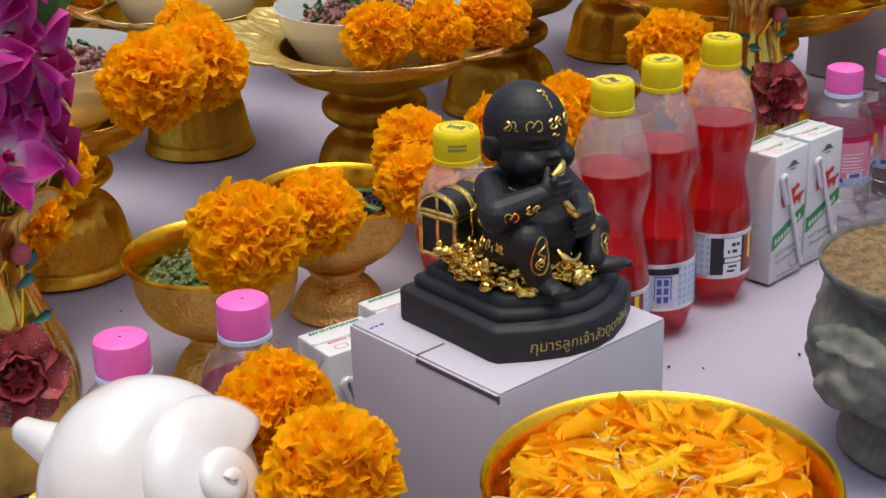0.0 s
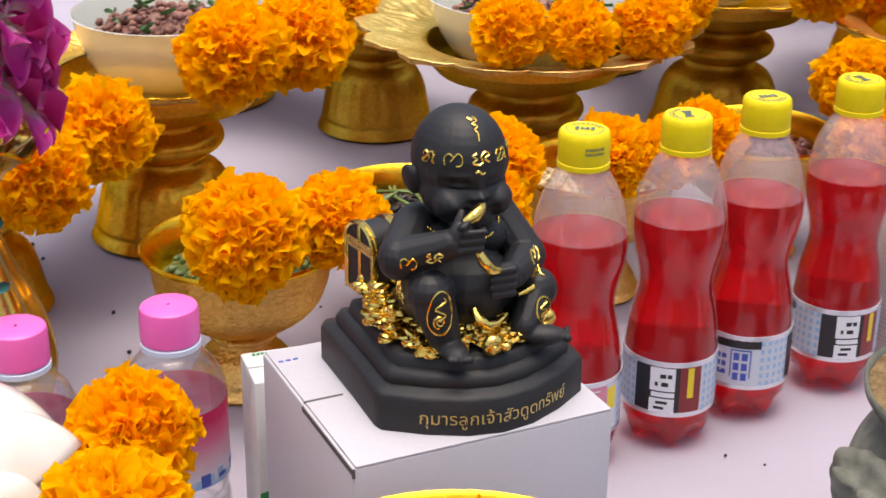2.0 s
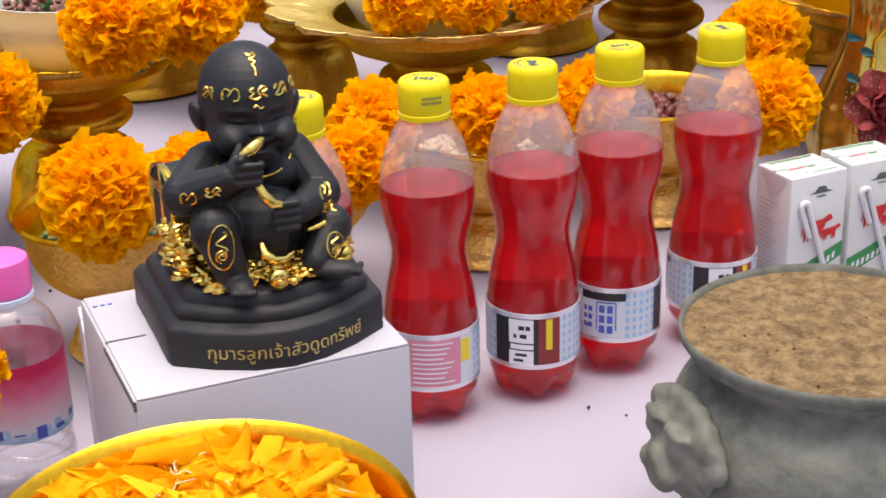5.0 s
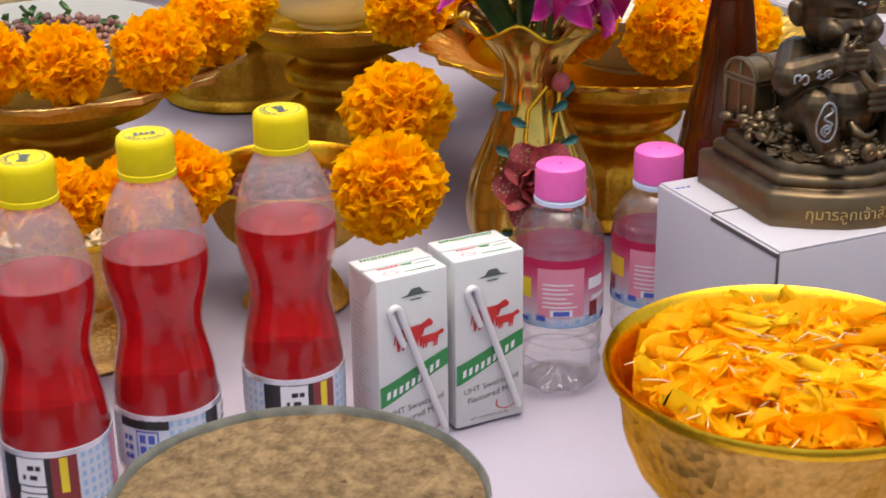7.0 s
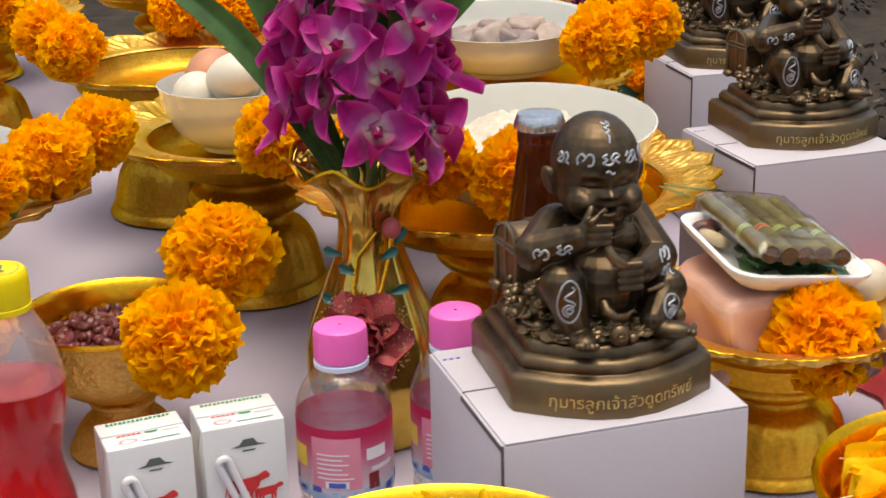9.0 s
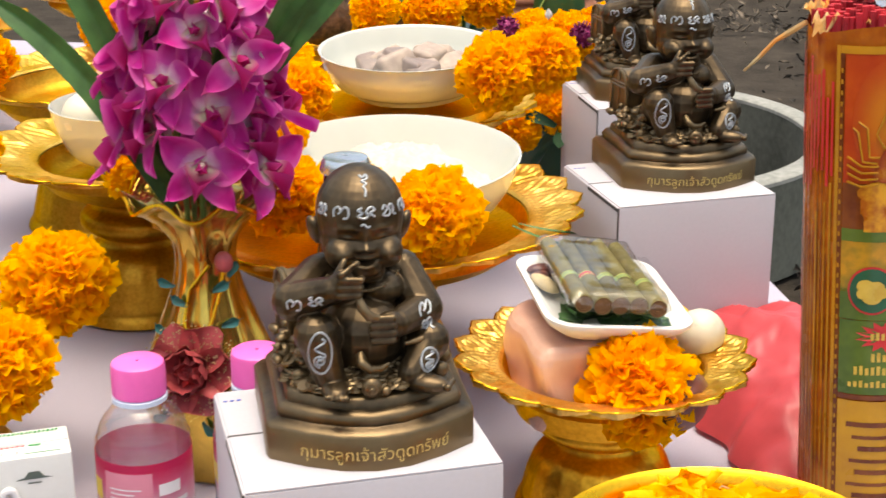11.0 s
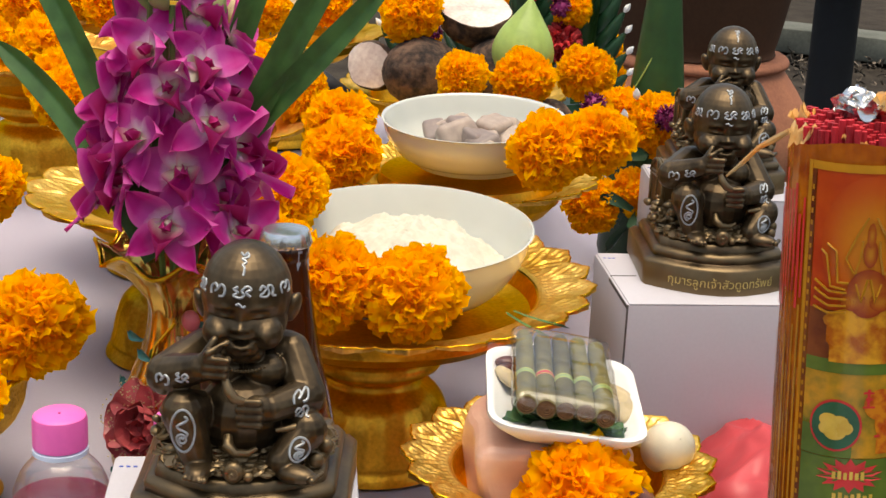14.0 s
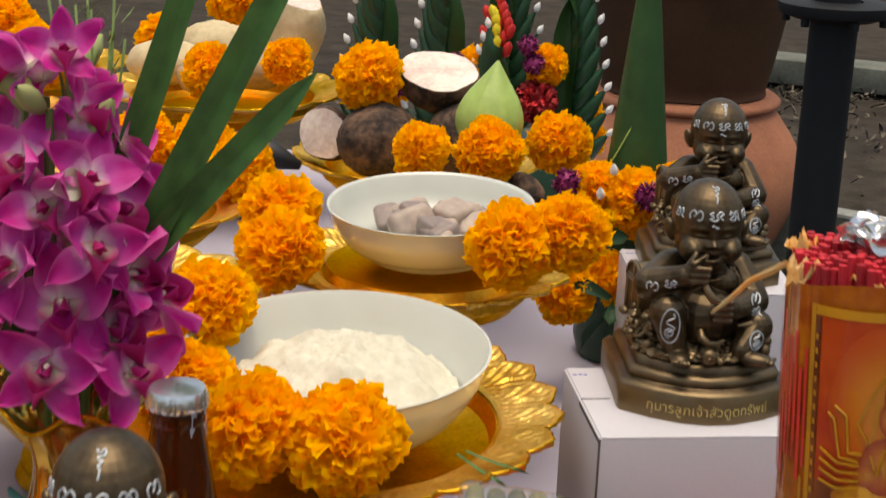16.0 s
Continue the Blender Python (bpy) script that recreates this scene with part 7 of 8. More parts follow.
def minced(x, y, z, R, greens, name, label):
    bm = bmesh.new()
    rq = random.Random(int(x * 1000) + 7)
    lathe([(R, -0.006), (R * 0.7, 0.006), (R * 0.3, 0.014), (0.001, 0.016)], 28, lambda a, i: (1, 0.004 * math.sin(5 * a + i)), bm=bm)
    for i in range(330):
        a, r = rq.uniform(0, 6.28), R * math.sqrt(rq.random())
        rot = Euler((rq.uniform(0, 3), rq.uniform(0, 3), rq.uniform(0, 3))).to_matrix()
        ball(bm, (r * math.cos(a), r * math.sin(a), 0.017 * (1 - (r / R) ** 2) + rq.uniform(-0.003, 0.006)), (rq.uniform(0.002, 0.005), rq.uniform(0.002, 0.004), rq.uniform(0.002, 0.004)), 6, 5, rot=rot)
    for i in range(greens):
        a, r = rq.uniform(0, 6.28), R * 0.9 * math.sqrt(rq.random())
        m = pose(r * math.cos(a), r * math.sin(a), 0.018 * (1 - (r / R) ** 2) + 0.005, rq.uniform(-40, 40), rq.uniform(-40, 40), rq.uniform(0, 360))
        blade(bm, rq.uniform(0.006, 0.016), rq.uniform(0.003, 0.009), 0.002, m, rows=3, cols=2, cup=0.4, curl=0.3, index=1, rnd=rq)
    solo(name, bm, [M["larb"], M["green"]], pose(x, y, z), label, "food", kind="stuff", angle=180)


white_bowl(-0.632, 0.235, 0.085, 0.126, 0.070, "white porcelain bowl of minced meat salad")
minced(-0.632, 0.235, 0.176, 0.066, 18, "meat_salad", "dark minced meat salad with chopped greens")
white_bowl(-0.325, 0.315, 0.092, 0.131, 0.066, "white porcelain bowl of meat and herbs")
minced(-0.325, 0.315, 0.178, 0.070, 34, "herb_salad", "chopped meat and green herbs in a bowl")
white_bowl(-0.760, 0.045, 0.080, 0.108, 0.070, "white porcelain bowl on a gilt tray")
minced(-0.760, 0.045, 0.156, 0.062, 30, "meat_salad", "dark minced meat salad in a bowl")
white_bowl(-0.483, 0.523, 0.085, 0.130, 0.070, "white porcelain bowl on a dull gilt tray")
minced(-0.483, 0.523, 0.178, 0.066, 20, "meat_salad", "dark minced meat salad in a bowl")
bm = bmesh.new()
for i in range(2):
    m = pose(0.262 + 0.004 * i, 0.375 + 0.006 * i, 0.160, -12 + 5 * i, 8, -120 + 14 * i)
    blade(bm, 0.05, 0.003, 0.002, m, rows=6, cols=2, cup=0.3, curl=0.1, rnd=rr)
solo("grass_blades", bm, M["green"], pose(0, 0, 0), "thin green blades lying on the tray rim", "grass", kind="stuff", angle=180)

# ---- raw pork, foam tray and cigars on the petal tray ----
MX, MY = 0.343, 0.246


bm = bmesh.new()
block(bm, (-0.050, -0.050, 0), (0.044, 0.050, 0.064), 0.012, seg=4)
bmesh.ops.subdivide_edges(bm, edges=bm.edges[:], cuts=5, use_grid_fill=True)
for v in bm.verts:
    v.co += Vector((noise.noise(v.co * 26), noise.noise(v.co * 26 + Vector((7, 0, 0))), 0.6 * noise.noise(v.co * 30))) * 0.009
    v.co.x -= 0.16 * (0.060 - v.co.z) * (1 if v.co.x < 0 else -0.5)
solo("pork_slab", bm, M["meat"], pose(MX - 0.006, MY + 0.002, 0.074, 0, 0, 24), "pale pink slab of raw pork on a gilt tray", "pork", angle=180)
bm = bmesh.new()
ball(bm, (0, 0, 0.014), (0.030, 0.022, 0.022), 20, 12)
for v in bm.verts:
    v.co += v.co.normalized() * 0.003 * noise.noise(v.co * 50)
solo("liver_piece", bm, M["liver"], pose(MX + 0.052, MY - 0.046, 0.088, 0, 14, 60), "dark red piece of raw liver", "liver", angle=180)
egg(MX + 0.066, MY + 0.036, 0.117, 1, (40, 30, 10), 0.78)
foam = thing("foam_tray", pose(0.340, 0.2555, 0.1410, 3, 5.5, 20), "white foam tray of leaves and mushrooms in plastic film", "tray")
FW, FD = 0.103, 0.126
bm = bmesh.new()


def rrect(w, d, r, n=5):
    out = []
    for cx_, cy_, a0 in ((w / 2 - r, d / 2 - r, 0), (-w / 2 + r, d / 2 - r, 90), (-w / 2 + r, -d / 2 + r, 180), (w / 2 - r, -d / 2 + r, 270)):
        out += [(cx_ + r * math.cos(radians(a0 + 90 * k / n)), cy_ + r * math.sin(radians(a0 + 90 * k / n))) for k in range(n + 1)]
    return out


prev = None
for ins, z in ((0.014, 0.0), (0.004, 0.008), (0.0, 0.0130), (0.0, 0.0155), (0.003, 0.0162), (0.006, 0.013), (0.015, 0.003), (0.03, 0.002)):
    ring = [bm.verts.new((x, y, z)) for x, y in rrect(FW - 2 * ins, FD - 2 * ins, 0.02 - ins * 0.3)]
    if prev:
        for k in range(len(ring)):
            j = (k + 1) % len(ring)
            bm.faces.new((prev[k], prev[j], ring[j], ring[k]))
    else:
        bm.faces.new(ring[::-1])
    prev = ring
bm.faces.new(prev)
part("tray_shell", bm, M["foam"], foam, angle=60)
bm = bmesh.new()
for i in range(22):
    m = pose(rr.uniform(-0.030, 0.030), rr.uniform(-0.044, 0.004), 0.006 + rr.uniform(0, 0.006), rr.uniform(-15, 15), rr.uniform(-15, 15), rr.uniform(0, 360))
    blade(bm, 0.030, 0.020, 0.006, m @ Matrix.Translation((0, -0.015, 0)), rows=5, cols=4, cup=0.15, curl=0.05, rnd=rr)
for v in bm.verts:
    v.co.x, v.co.y = max(-0.044, min(0.044, v.co.x)), max(-0.056, min(0.056, v.co.y))
part("betel_leaves", bm, M["green"], foam, "dark green leaves", angle=180)
for k, (fx, fy, s) in enumerate(((0.038, -0.004, 1.1), (-0.036, 0.018, 0.8), (0.036, 0.016, 0.9), (-0.032, 0.042, 0.9), (-0.038, 0.030, 0.7))):
    bm = bmesh.new()
    ball(bm, (0, 0, 0), (0.010 * s, 0.016 * s, 0.006 * s), 14, 8)
    part("root_slice", bm, M["cassava"] if k < 3 else M["liver"], foam, "pale root slice" if k < 3 else "dark dried slice", angle=180, m=pose(fx, fy, 0.0120, 10, 20, 40 * k))
bm = bmesh.new()
NXF, NYF = 12, 18
rows = [[bm.verts.new((-FW / 2 + 0.001 + (FW - 0.002) * i / NXF, -FD / 2 + 0.001 + (FD - 0.002) * j / NYF, 0.0172 + 0.0022 * noise.noise((i * 0.7, j * 0.5, 2)))) for i in range(NXF + 1)] for j in range(NYF + 1)]
for a, b in zip(rows, rows[1:]):
    for i in range(NXF):
        bm.faces.new((a[i], a[i + 1], b[i + 1], b[i]))
part("film_cover", bm, M["film"], foam, "clear plastic film", angle=180)
pack = thing("cigar_pack", pose(0.340, 0.2560, 0.1680, 0, 7, 18), "five leaf-wrapped cigars in a clear plastic pack", "cigars")
for k in range(5):
    prof = curve_profile([(0.0058, -0.0615), (0.0063, -0.060), (0.0064, -0.03), (0.0062, 0.0), (0.0060, 0.03), (0.0056, 0.058), (0.0050, 0.060)], 4)
    cgr = part("cigar", lathe(prof, 22, lambda a, i: (1 + 0.06 * noise.noise((2 * math.cos(a), 2 * math.sin(a), i * 0.3 + 7 * k)) + 0.03 * math.sin(a + i * 0.55), 0), closed_top=True), M["cigar"], pack, "olive-brown rolled cigar", m=pose(-0.0252 + 0.0126 * k, (0.0, -0.002, 0.001, 0.0025, -0.001)[k], 0.0, -90, 0, 0) @ Matrix.Rotation(rr.uniform(0, 6), 4, "Z"))
    bm = bmesh.new()
    for t in (0.95, 0.66, 0.36):
        tube(bm, [(0.0058 * t * math.cos(a), 0.0058 * t * math.sin(a), -0.0617 - 0.0004 * (1 - t)) for a in np.linspace(0, 6.0, 16)], 0.0007, 4)
    bmesh.ops.create_circle(bm, cap_ends=True, segments=18, radius=0.0058, matrix=Matrix.Translation((0, 0, -0.0614)))
    part("cut_end", bm, M["cigar_end"], cgr, "rolled brown tobacco end")
    z0 = -0.022 + 0.004 * (k % 2) - 0.005 * (k > 2)
    part("paper_ring", lathe([(0.0067, z0), (0.0068, z0 + 0.0062)], 20), M["ink_palegreen"] if k != 1 else M["ink_red"], cgr, "small printed paper band")
    for zz in (z0, z0 + 0.0052):
        part("band_edge", lathe([(0.0070, zz), (0.0070, zz + 0.0010)], 20), M["ink_lime"], cgr)
bm = bmesh.new()
rows = []
for j in range(31):
    y = -0.0645 + 0.129 * j / 30
    line = []
    shut = 1 - max(0, (abs(y) - 0.056) / 0.0085) ** 2
    for i in range(41):
        a = 2 * math.pi * i / 40
        x = 0.0345 * (abs(math.cos(a)) ** 0.35) * (1 if math.cos(a) >= 0 else -1)
        z = 0.0082 * shut * (abs(math.sin(a)) ** 0.6) * (1 if math.sin(a) >= 0 else -1)
        crease = 1 - 2 * abs(noise.noise((x * 60 + y * 40, y * 34, 2)))
        line.append(bm.verts.new((x + 0.002 * noise.noise((0, y * 60, 1)), y, z + 0.0016 * noise.noise((x * 160, y * 70, 0)) + 0.0010 * crease)))
    rows.append(line)
for a, b in zip(rows, rows[1:]):
    for i in range(40):
        bm.faces.new((a[i], a[i + 1], b[i + 1], b[i]))
part("clear_pouch", bm, M["pouch"], pack, "crinkled clear plastic pouch", angle=180)
# ---- red plastic bag ----
bm = bmesh.new()
NB = 56
rows = [[bm.verts.new((x, y, 0)) for x in np.linspace(-0.075, 0.075, NB)] for y in np.linspace(-0.14, 0.14, NB)]
for a, b in zip(rows, rows[1:]):
    for i in range(NB - 1):
        bm.faces.new((a[i], a[i + 1], b[i + 1], b[i]))
for v in bm.verts:
    x, y = v.co.x / 0.075, v.co.y / 0.14
    e = max(0, 1 - abs(x) ** 3) * max(0, 1 - abs(y) ** 4)
    p = Vector((v.co.x * 10 + v.co.y * 5, v.co.y * 8 - v.co.x * 6, 1))
    ridge = 1 - abs(noise.noise(p)) * 2 + 0.5 * (1 - abs(noise.noise(p * 2.3)) * 2) + 0.25 * (1 - abs(noise.noise(p * 5)) * 2)
    v.co.z = 0.003 + e * (0.040 + 0.030 * (x * 0.5 + 0.5)) + 0.014 * e * ridge
    v.co.x += 0.016 * noise.noise((0, y * 4, 3)) + 0.006 * noise.noise(p * 2)
    v.co.y += 0.012 * noise.noise((x * 3, 0, 7))
solo("plastic_bag", bm, M["bag"], pose(0.480, 0.415, 0.0, 0, 0, 22), "crumpled thin red plastic bag on the cloth", "bag", angle=180)

# ---- incense bundle in printed wrapper ----
IX, IY, IR, IH = 0.5315, 0.268, 0.0440, 0.348
inc = thing("incense_bundle", pose(IX, IY, 0.0025, 0, -3.2, 0), "fat bundle of red incense sticks in orange printed film", "incense")


def crinkle(a, i):
    return 1 + 0.022 * noise.noise((2.5 * math.cos(a), 2.5 * math.sin(a), i * 0.35)) + 0.006 * math.sin(34 * a + 0.12 * i), 0.003 * math.sin(3 * a) if i > 20 else 0


part("wrapper", lathe([(IR * (1.02 - 0.03 * k / 24), IH * k / 24) for k in range(25)], 180, crinkle), M["wrap_orange"], inc, "orange printed plastic wrapper", angle=180)
stick = bmesh.new()
tube(stick, [(0, 0, 0), (0, 0, 0.06)], 0.0022, 6)
stick = finish("incense_stick", stick, M["incense"])
for i in range(280):
    r, a = IR * 0.91 * math.sqrt((i + 0.5) / 280), i * 2.39996
    h = 0.357 + 0.008 * noise.noise((r * 60 * math.cos(a), r * 60 * math.sin(a), 0)) + rr.uniform(-0.002, 0.002)
    part("incense_stick", stick, None, inc, m=Matrix.Translation((r * math.cos(a), r * math.sin(a), h - 0.06)))
FA = -75  # where the printed face looks
PR = IR * 1.035


def face_print(name, material, label, bars=(), ovals=(), lines=(), wide=0.0008, lift=0.0):
    """Ink on the wrapper's face: bars (a0, a1, z0, z1), ovals (a, z, ra, rz) and lines of (a, z) points."""
    bm = bmesh.new()
    along = bm.verts.layers.float.new("along")
    for a0, a1, z0, z1 in bars:
        patch(bm, PR, FA + a0, FA + a1, z0, z1, lift=lift)
    for a, z, ra, rz in ovals:
        rings = []
        for q in range(1, 8):
            ring = []
            for t in np.linspace(0, 2 * math.pi, 28, endpoint=False):
                c = radians(FA + a + ra * q / 7 * math.cos(t))
                ring.append(bm.verts.new(((PR + lift) * math.cos(c), (PR + lift) * math.sin(c), z + rz * q / 7 * math.sin(t))))
                ring[-1][along] = q / 7
            rings.append(ring)
        bm.faces.new(rings[0])
        for r0, r1 in zip(rings, rings[1:]):
            for k in range(28):
                bm.faces.new((r0[k], r1[k], r1[(k + 1) % 28], r0[(k + 1) % 28]))
    for pts in lines:
        pts = [Vector((FA + a, z, 0)) for a, z in pts]
        fine = [p.lerp(q, k / 3) for p, q in zip(pts, pts[1:]) for k in range(3)] + [pts[-1]]
        tube(bm, [((PR + lift) * math.cos(radians(p.x)), (PR + lift) * math.sin(radians(p.x)), p.y) for p in fine], wide, 4)
    return part(name, bm, material, inc, label)


face_print("red_picture", M["wrap_red"], "red printed picture", bars=((-43, 43, 0.246, 0.334),))
face_print("dark_band", M["wrap_dark"], "dark brown-red printed band", bars=((-43, 43, 0.2165, 0.250),), lift=0.0003)
face_print("halo_print", M["wrap_halo"], "soft orange printed halo", ovals=((0, 0.292, 36, 0.041),), lift=0.0006)
face_print("lotus_print", M["wrap_brown"], "golden printed lotus seat", bars=((-25, 25, 0.218, 0.232), (-28, 28, 0.230, 0.246)), ovals=((0, 0.244, 31, 0.009), (0, 0.231, 27, 0.008)), lift=0.0009)
face_print("figure_print", M["wrap_figure"], "plain brown-gold printed shape", ovals=((0, 0.262, 15, 0.0150), (0, 0.2865, 5, 0.0085), (0, 0.297, 3, 0.008), (-10, 0.257, 9, 0.006), (10, 0.257, 9, 0.006)), lift=0.0013)
arms = []
for d in (-1, 1):
    arms += [[(d * 11, 0.274), (d * 17, 0.283), (d * 10, 0.297), (d * 3, 0.308)], [(d * 14, 0.268), (d * 22, 0.268), (d * 24, 0.287), (d * 31, 0.291)], [(d * 16, 0.264), (d * 27, 0.265), (d * 31, 0.284), (d * 35, 0.287)]]
    arms += [[(d * 15, 0.262 - 0.004 * k), (d * 28, 0.262 - 0.0045 * k), (d * 39, 0.268 - 0.0055 * k)] for k in range(4)]
    arms += [[(d * 9, 0.268), (d * 5, 0.257), (d * 1, 0.271)], [(d * 6, 0.294), (d * 7, 0.284), (d * 10, 0.274)]]
for arm in arms:
    face_print("gold_outline", M["wrap_gold"], "fine gold printed outline", lines=(arm,), wide=0.0008, lift=0.0014)
face_print("landscape_print", M["wrap_land"], "yellow and green printed landscape", bars=((-43, 43, 0.157, 0.2175),), lift=0.0004)
face_print("green_band", M["wrap_green"], "green printed band", bars=((-43, 43, 0.211, 0.2195),), lift=0.0006)
face_print("green_field", M["wrap_green"], "green printed field", bars=((-43, -4, 0.157, 0.176),), lift=0.0006)
face_print("tree_print", M["wrap_tree"], "orange printed trees and roofs", ovals=((16, 0.192, 13, 0.010), (22, 0.181, 10, 0.012), (33, 0.188, 7, 0.010)), bars=((14, 24, 0.160, 0.180), (26, 36, 0.164, 0.170)), lift=0.0007)
face_print("roof_print", M["ink_red"], "red printed roofs and strokes", bars=[(12, 26, 0.171, 0.1725), (24, 38, 0.1690, 0.1705), (4, 9, 0.195, 0.1966), (2, 11, 0.190, 0.1912), (5, 7, 0.190, 0.202), (2, 10, 0.199, 0.2004)] + [(34.5 + 1.2 * (k % 2), 39 - 1.5 * (k % 3), 0.176 + 0.0062 * k, 0.1800 + 0.0062 * k) for k in range(6)], lift=0.0010)
face_print("green_panel", M["wrap_green"], "green printed panel", bars=((-43, 43, 0.1035, 0.1565),), lift=0.0003)
face_print("ring_print", M["ink_red"], "thin red printed ring", ovals=((-17, 0.1777, 19.5, 0.0168),), lift=0.0009)
face_print("ring_field", M["wrap_field"], "dark green printed disc", ovals=((-17, 0.1777, 17.8, 0.0153),), lift=0.0012)
face_print("blob_print", M["wrap_pale"], "pale yellow printed shapes in the disc", ovals=((-22, 0.1810, 7, 0.0045), (-14, 0.1795, 7, 0.0050), (-17, 0.1735, 8, 0.0050), (-9, 0.1765, 5, 0.0040), (-25, 0.1755, 4, 0.0035)), lift=0.0015)
burst = bmesh.new()
pts = [(FA - 4 + (26 if k % 2 else 17) * math.cos(2 * math.pi * k / 28), 0.1455 + (0.0115 if k % 2 else 0.0072) * math.sin(2 * math.pi * k / 28)) for k in range(28)]
hub = burst.verts.new(((PR + 0.0008) * math.cos(radians(FA - 4)), (PR + 0.0008) * math.sin(radians(FA - 4)), 0.1455))
ring = [burst.verts.new(((PR + 0.0008) * math.cos(radians(a)), (PR + 0.0008) * math.sin(radians(a)), z)) for a, z in pts]
for k in range(28):
    burst.faces.new((hub, ring[k], ring[(k + 1) % 28]))
part("burst_print", burst, M["ink_red"], inc, "red printed burst")
face_print("burst_text", M["wrap_pale"], "unreadable yellow strokes on the red burst", bars=[(-17 + 4.2 * k, -14.4 + 4.2 * k, 0.1432, 0.1478 + 0.0008 * (k % 2)) for k in range(6)], lift=0.0013)
for z, tall, n in ((0.1275, 0.0052, 7), (0.1180, 0.0050, 13), (0.1090, 0.0034, 15)):
    face_print("text_line", M["wrap_pale"], "unreadable line of yellow strokes", bars=[((k - n / 2) * 4.6, (k - n / 2) * 4.6 + 2.8, z, z + tall + 0.0008 * ((k * 7 + n) % 3)) for k in range(n)], lift=0.0008)
face_print("yellow_panel", M["wrap_yellow"], "yellow printed foot panel", bars=((-43, 43, 0.008, 0.0985),), lift=0.0003)
face_print("small_print", M["wrap_dark"], "unreadable brown lines", bars=[(-36 + (k * 7) % 12, 36 - (k * 11) % 17, 0.018 + 0.0088 * k, 0.0206 + 0.0088 * k + 0.001 * (k % 2)) for k in range(8)], lift=0.0007)
face_print("key_border", M["wrap_dark"], "brown printed border strips", bars=((-47, -43.4, 0.008, 0.334), (43.4, 47, 0.008, 0.334), (-47, 47, 0.0995, 0.1030)), lift=0.0003)
face_print("yellow_border", M["wrap_gold"], "yellow printed border lines", bars=((-50.5, -47.3, 0.004, 0.339), (47.3, 50.5, 0.004, 0.339), (-47, 47, 0.334, 0.339)), lift=0.0003)
stuff(face_print("key_mark", M["wrap_gold"], "tiny gold key marks on the border", bars=[(e, e + 1.8, 0.012 + 0.0072 * k, 0.0150 + 0.0072 * k) for k in range(44) for e in (-46.2, 44.4)], lift=0.0007))
stripes = {"wrap_gold": [], "wrap_dark": [], "ink_red": []}
for k in range(22):
    a = -56 - 5.2 * k
    stripes["wrap_gold"].append((a, a + rr.uniform(0.7, 2.4), 0.004 + 0.02 * rr.random(), 0.20 + 0.05 * rr.random()))
    stripes["wrap_dark"].append((a + 2.4, a + 2.4 + rr.uniform(0.4, 1.2), 0.01 + 0.05 * rr.random(), 0.18 + 0.12 * rr.random()))
    stripes["ink_red"].append((a + 0.4, a + rr.uniform(1.8, 3.6), 0.235 + 0.02 * rr.random(), 0.30 + 0.035 * rr.random()))
for key, label in (("wrap_gold", "yellow sticks showing through the film"), ("wrap_dark", "dark gaps between the sticks"), ("ink_red", "red paper showing through the film")):
    stuff(face_print("stripes", M[key], label, bars=stripes[key], lift=-0.0006 if key == "ink_red" else -0.0003))
for k, (dx, dy, dz, turn, lx, ly, tip) in enumerate(((0.026, -0.006, 0.366, 20, 0.044, 0.030, -24), (0.036, -0.020, 0.352, 70, 0.040, 0.026, 30), (-0.030, -0.022, 0.349, 10, 0.022, 0.010, 10), (-0.004, -0.034, 0.349, -20, 0.020, 0.008, 24), (-0.036, 0.004, 0.356, 60, 0.018, 0.012, -10))):
    bm = bmesh.new()
    m = pose(dx, dy, dz, tip, 8, turn)
    grid = [[bm.verts.new(m @ Vector((lx * (i / 14 - 0.5) * (1 + 0.3 * noise.noise((j * 0.5, k, 1))), ly * (j / 10 - 0.5) * (1 + 0.4 * noise.noise((i * 0.5, k, 5))), 0.012 * noise.noise((i * 0.30, j * 0.30, 3 * k)) + 0.006 * noise.noise((i * 0.8, j * 0.8, 3 * k + 7))))) for j in range(11)] for i in range(15)]
    for a, b in zip(grid, grid[1:]):
        for j in range(10):
            bm.faces.new((a[j], b[j], b[j + 1], a[j + 1]))
    part("torn_film", bm, M["wrap_film"], inc, "crumpled torn orange film", angle=180)
bm = bmesh.new()
bmesh.ops.create_icosphere(bm, subdivisions=4, radius=0.011, matrix=Matrix.Translation((-0.004, -0.006, 0.367)) @ Matrix.Diagonal((1.2, 0.8, 0.75, 1)))
for v in bm.verts:
    v.co += Vector((noise.noise(v.co * 190), noise.noise(v.co * 190 + Vector((9, 0, 0))), noise.noise(v.co * 190 + Vector((0, 9, 0))))) * 0.007
part("foil_scrap", bm, M["tin"], inc, "crumpled silver foil scrap")
bm = bmesh.new()
tube(bm, [(-IR, 0.0, 0.347), (-IR - 0.010, 0.004, 0.340), (-IR - 0.020, 0.010, 0.333), (-IR - 0.030, 0.011, 0.322), (-IR - 0.040, 0.016, 0.312)], [0.0018, 0.0022, 0.0015, 0.0015, 0.0007], 6)
part("tie_tail", bm, M["wrap_film"], inc, "twisted tail of orange film")

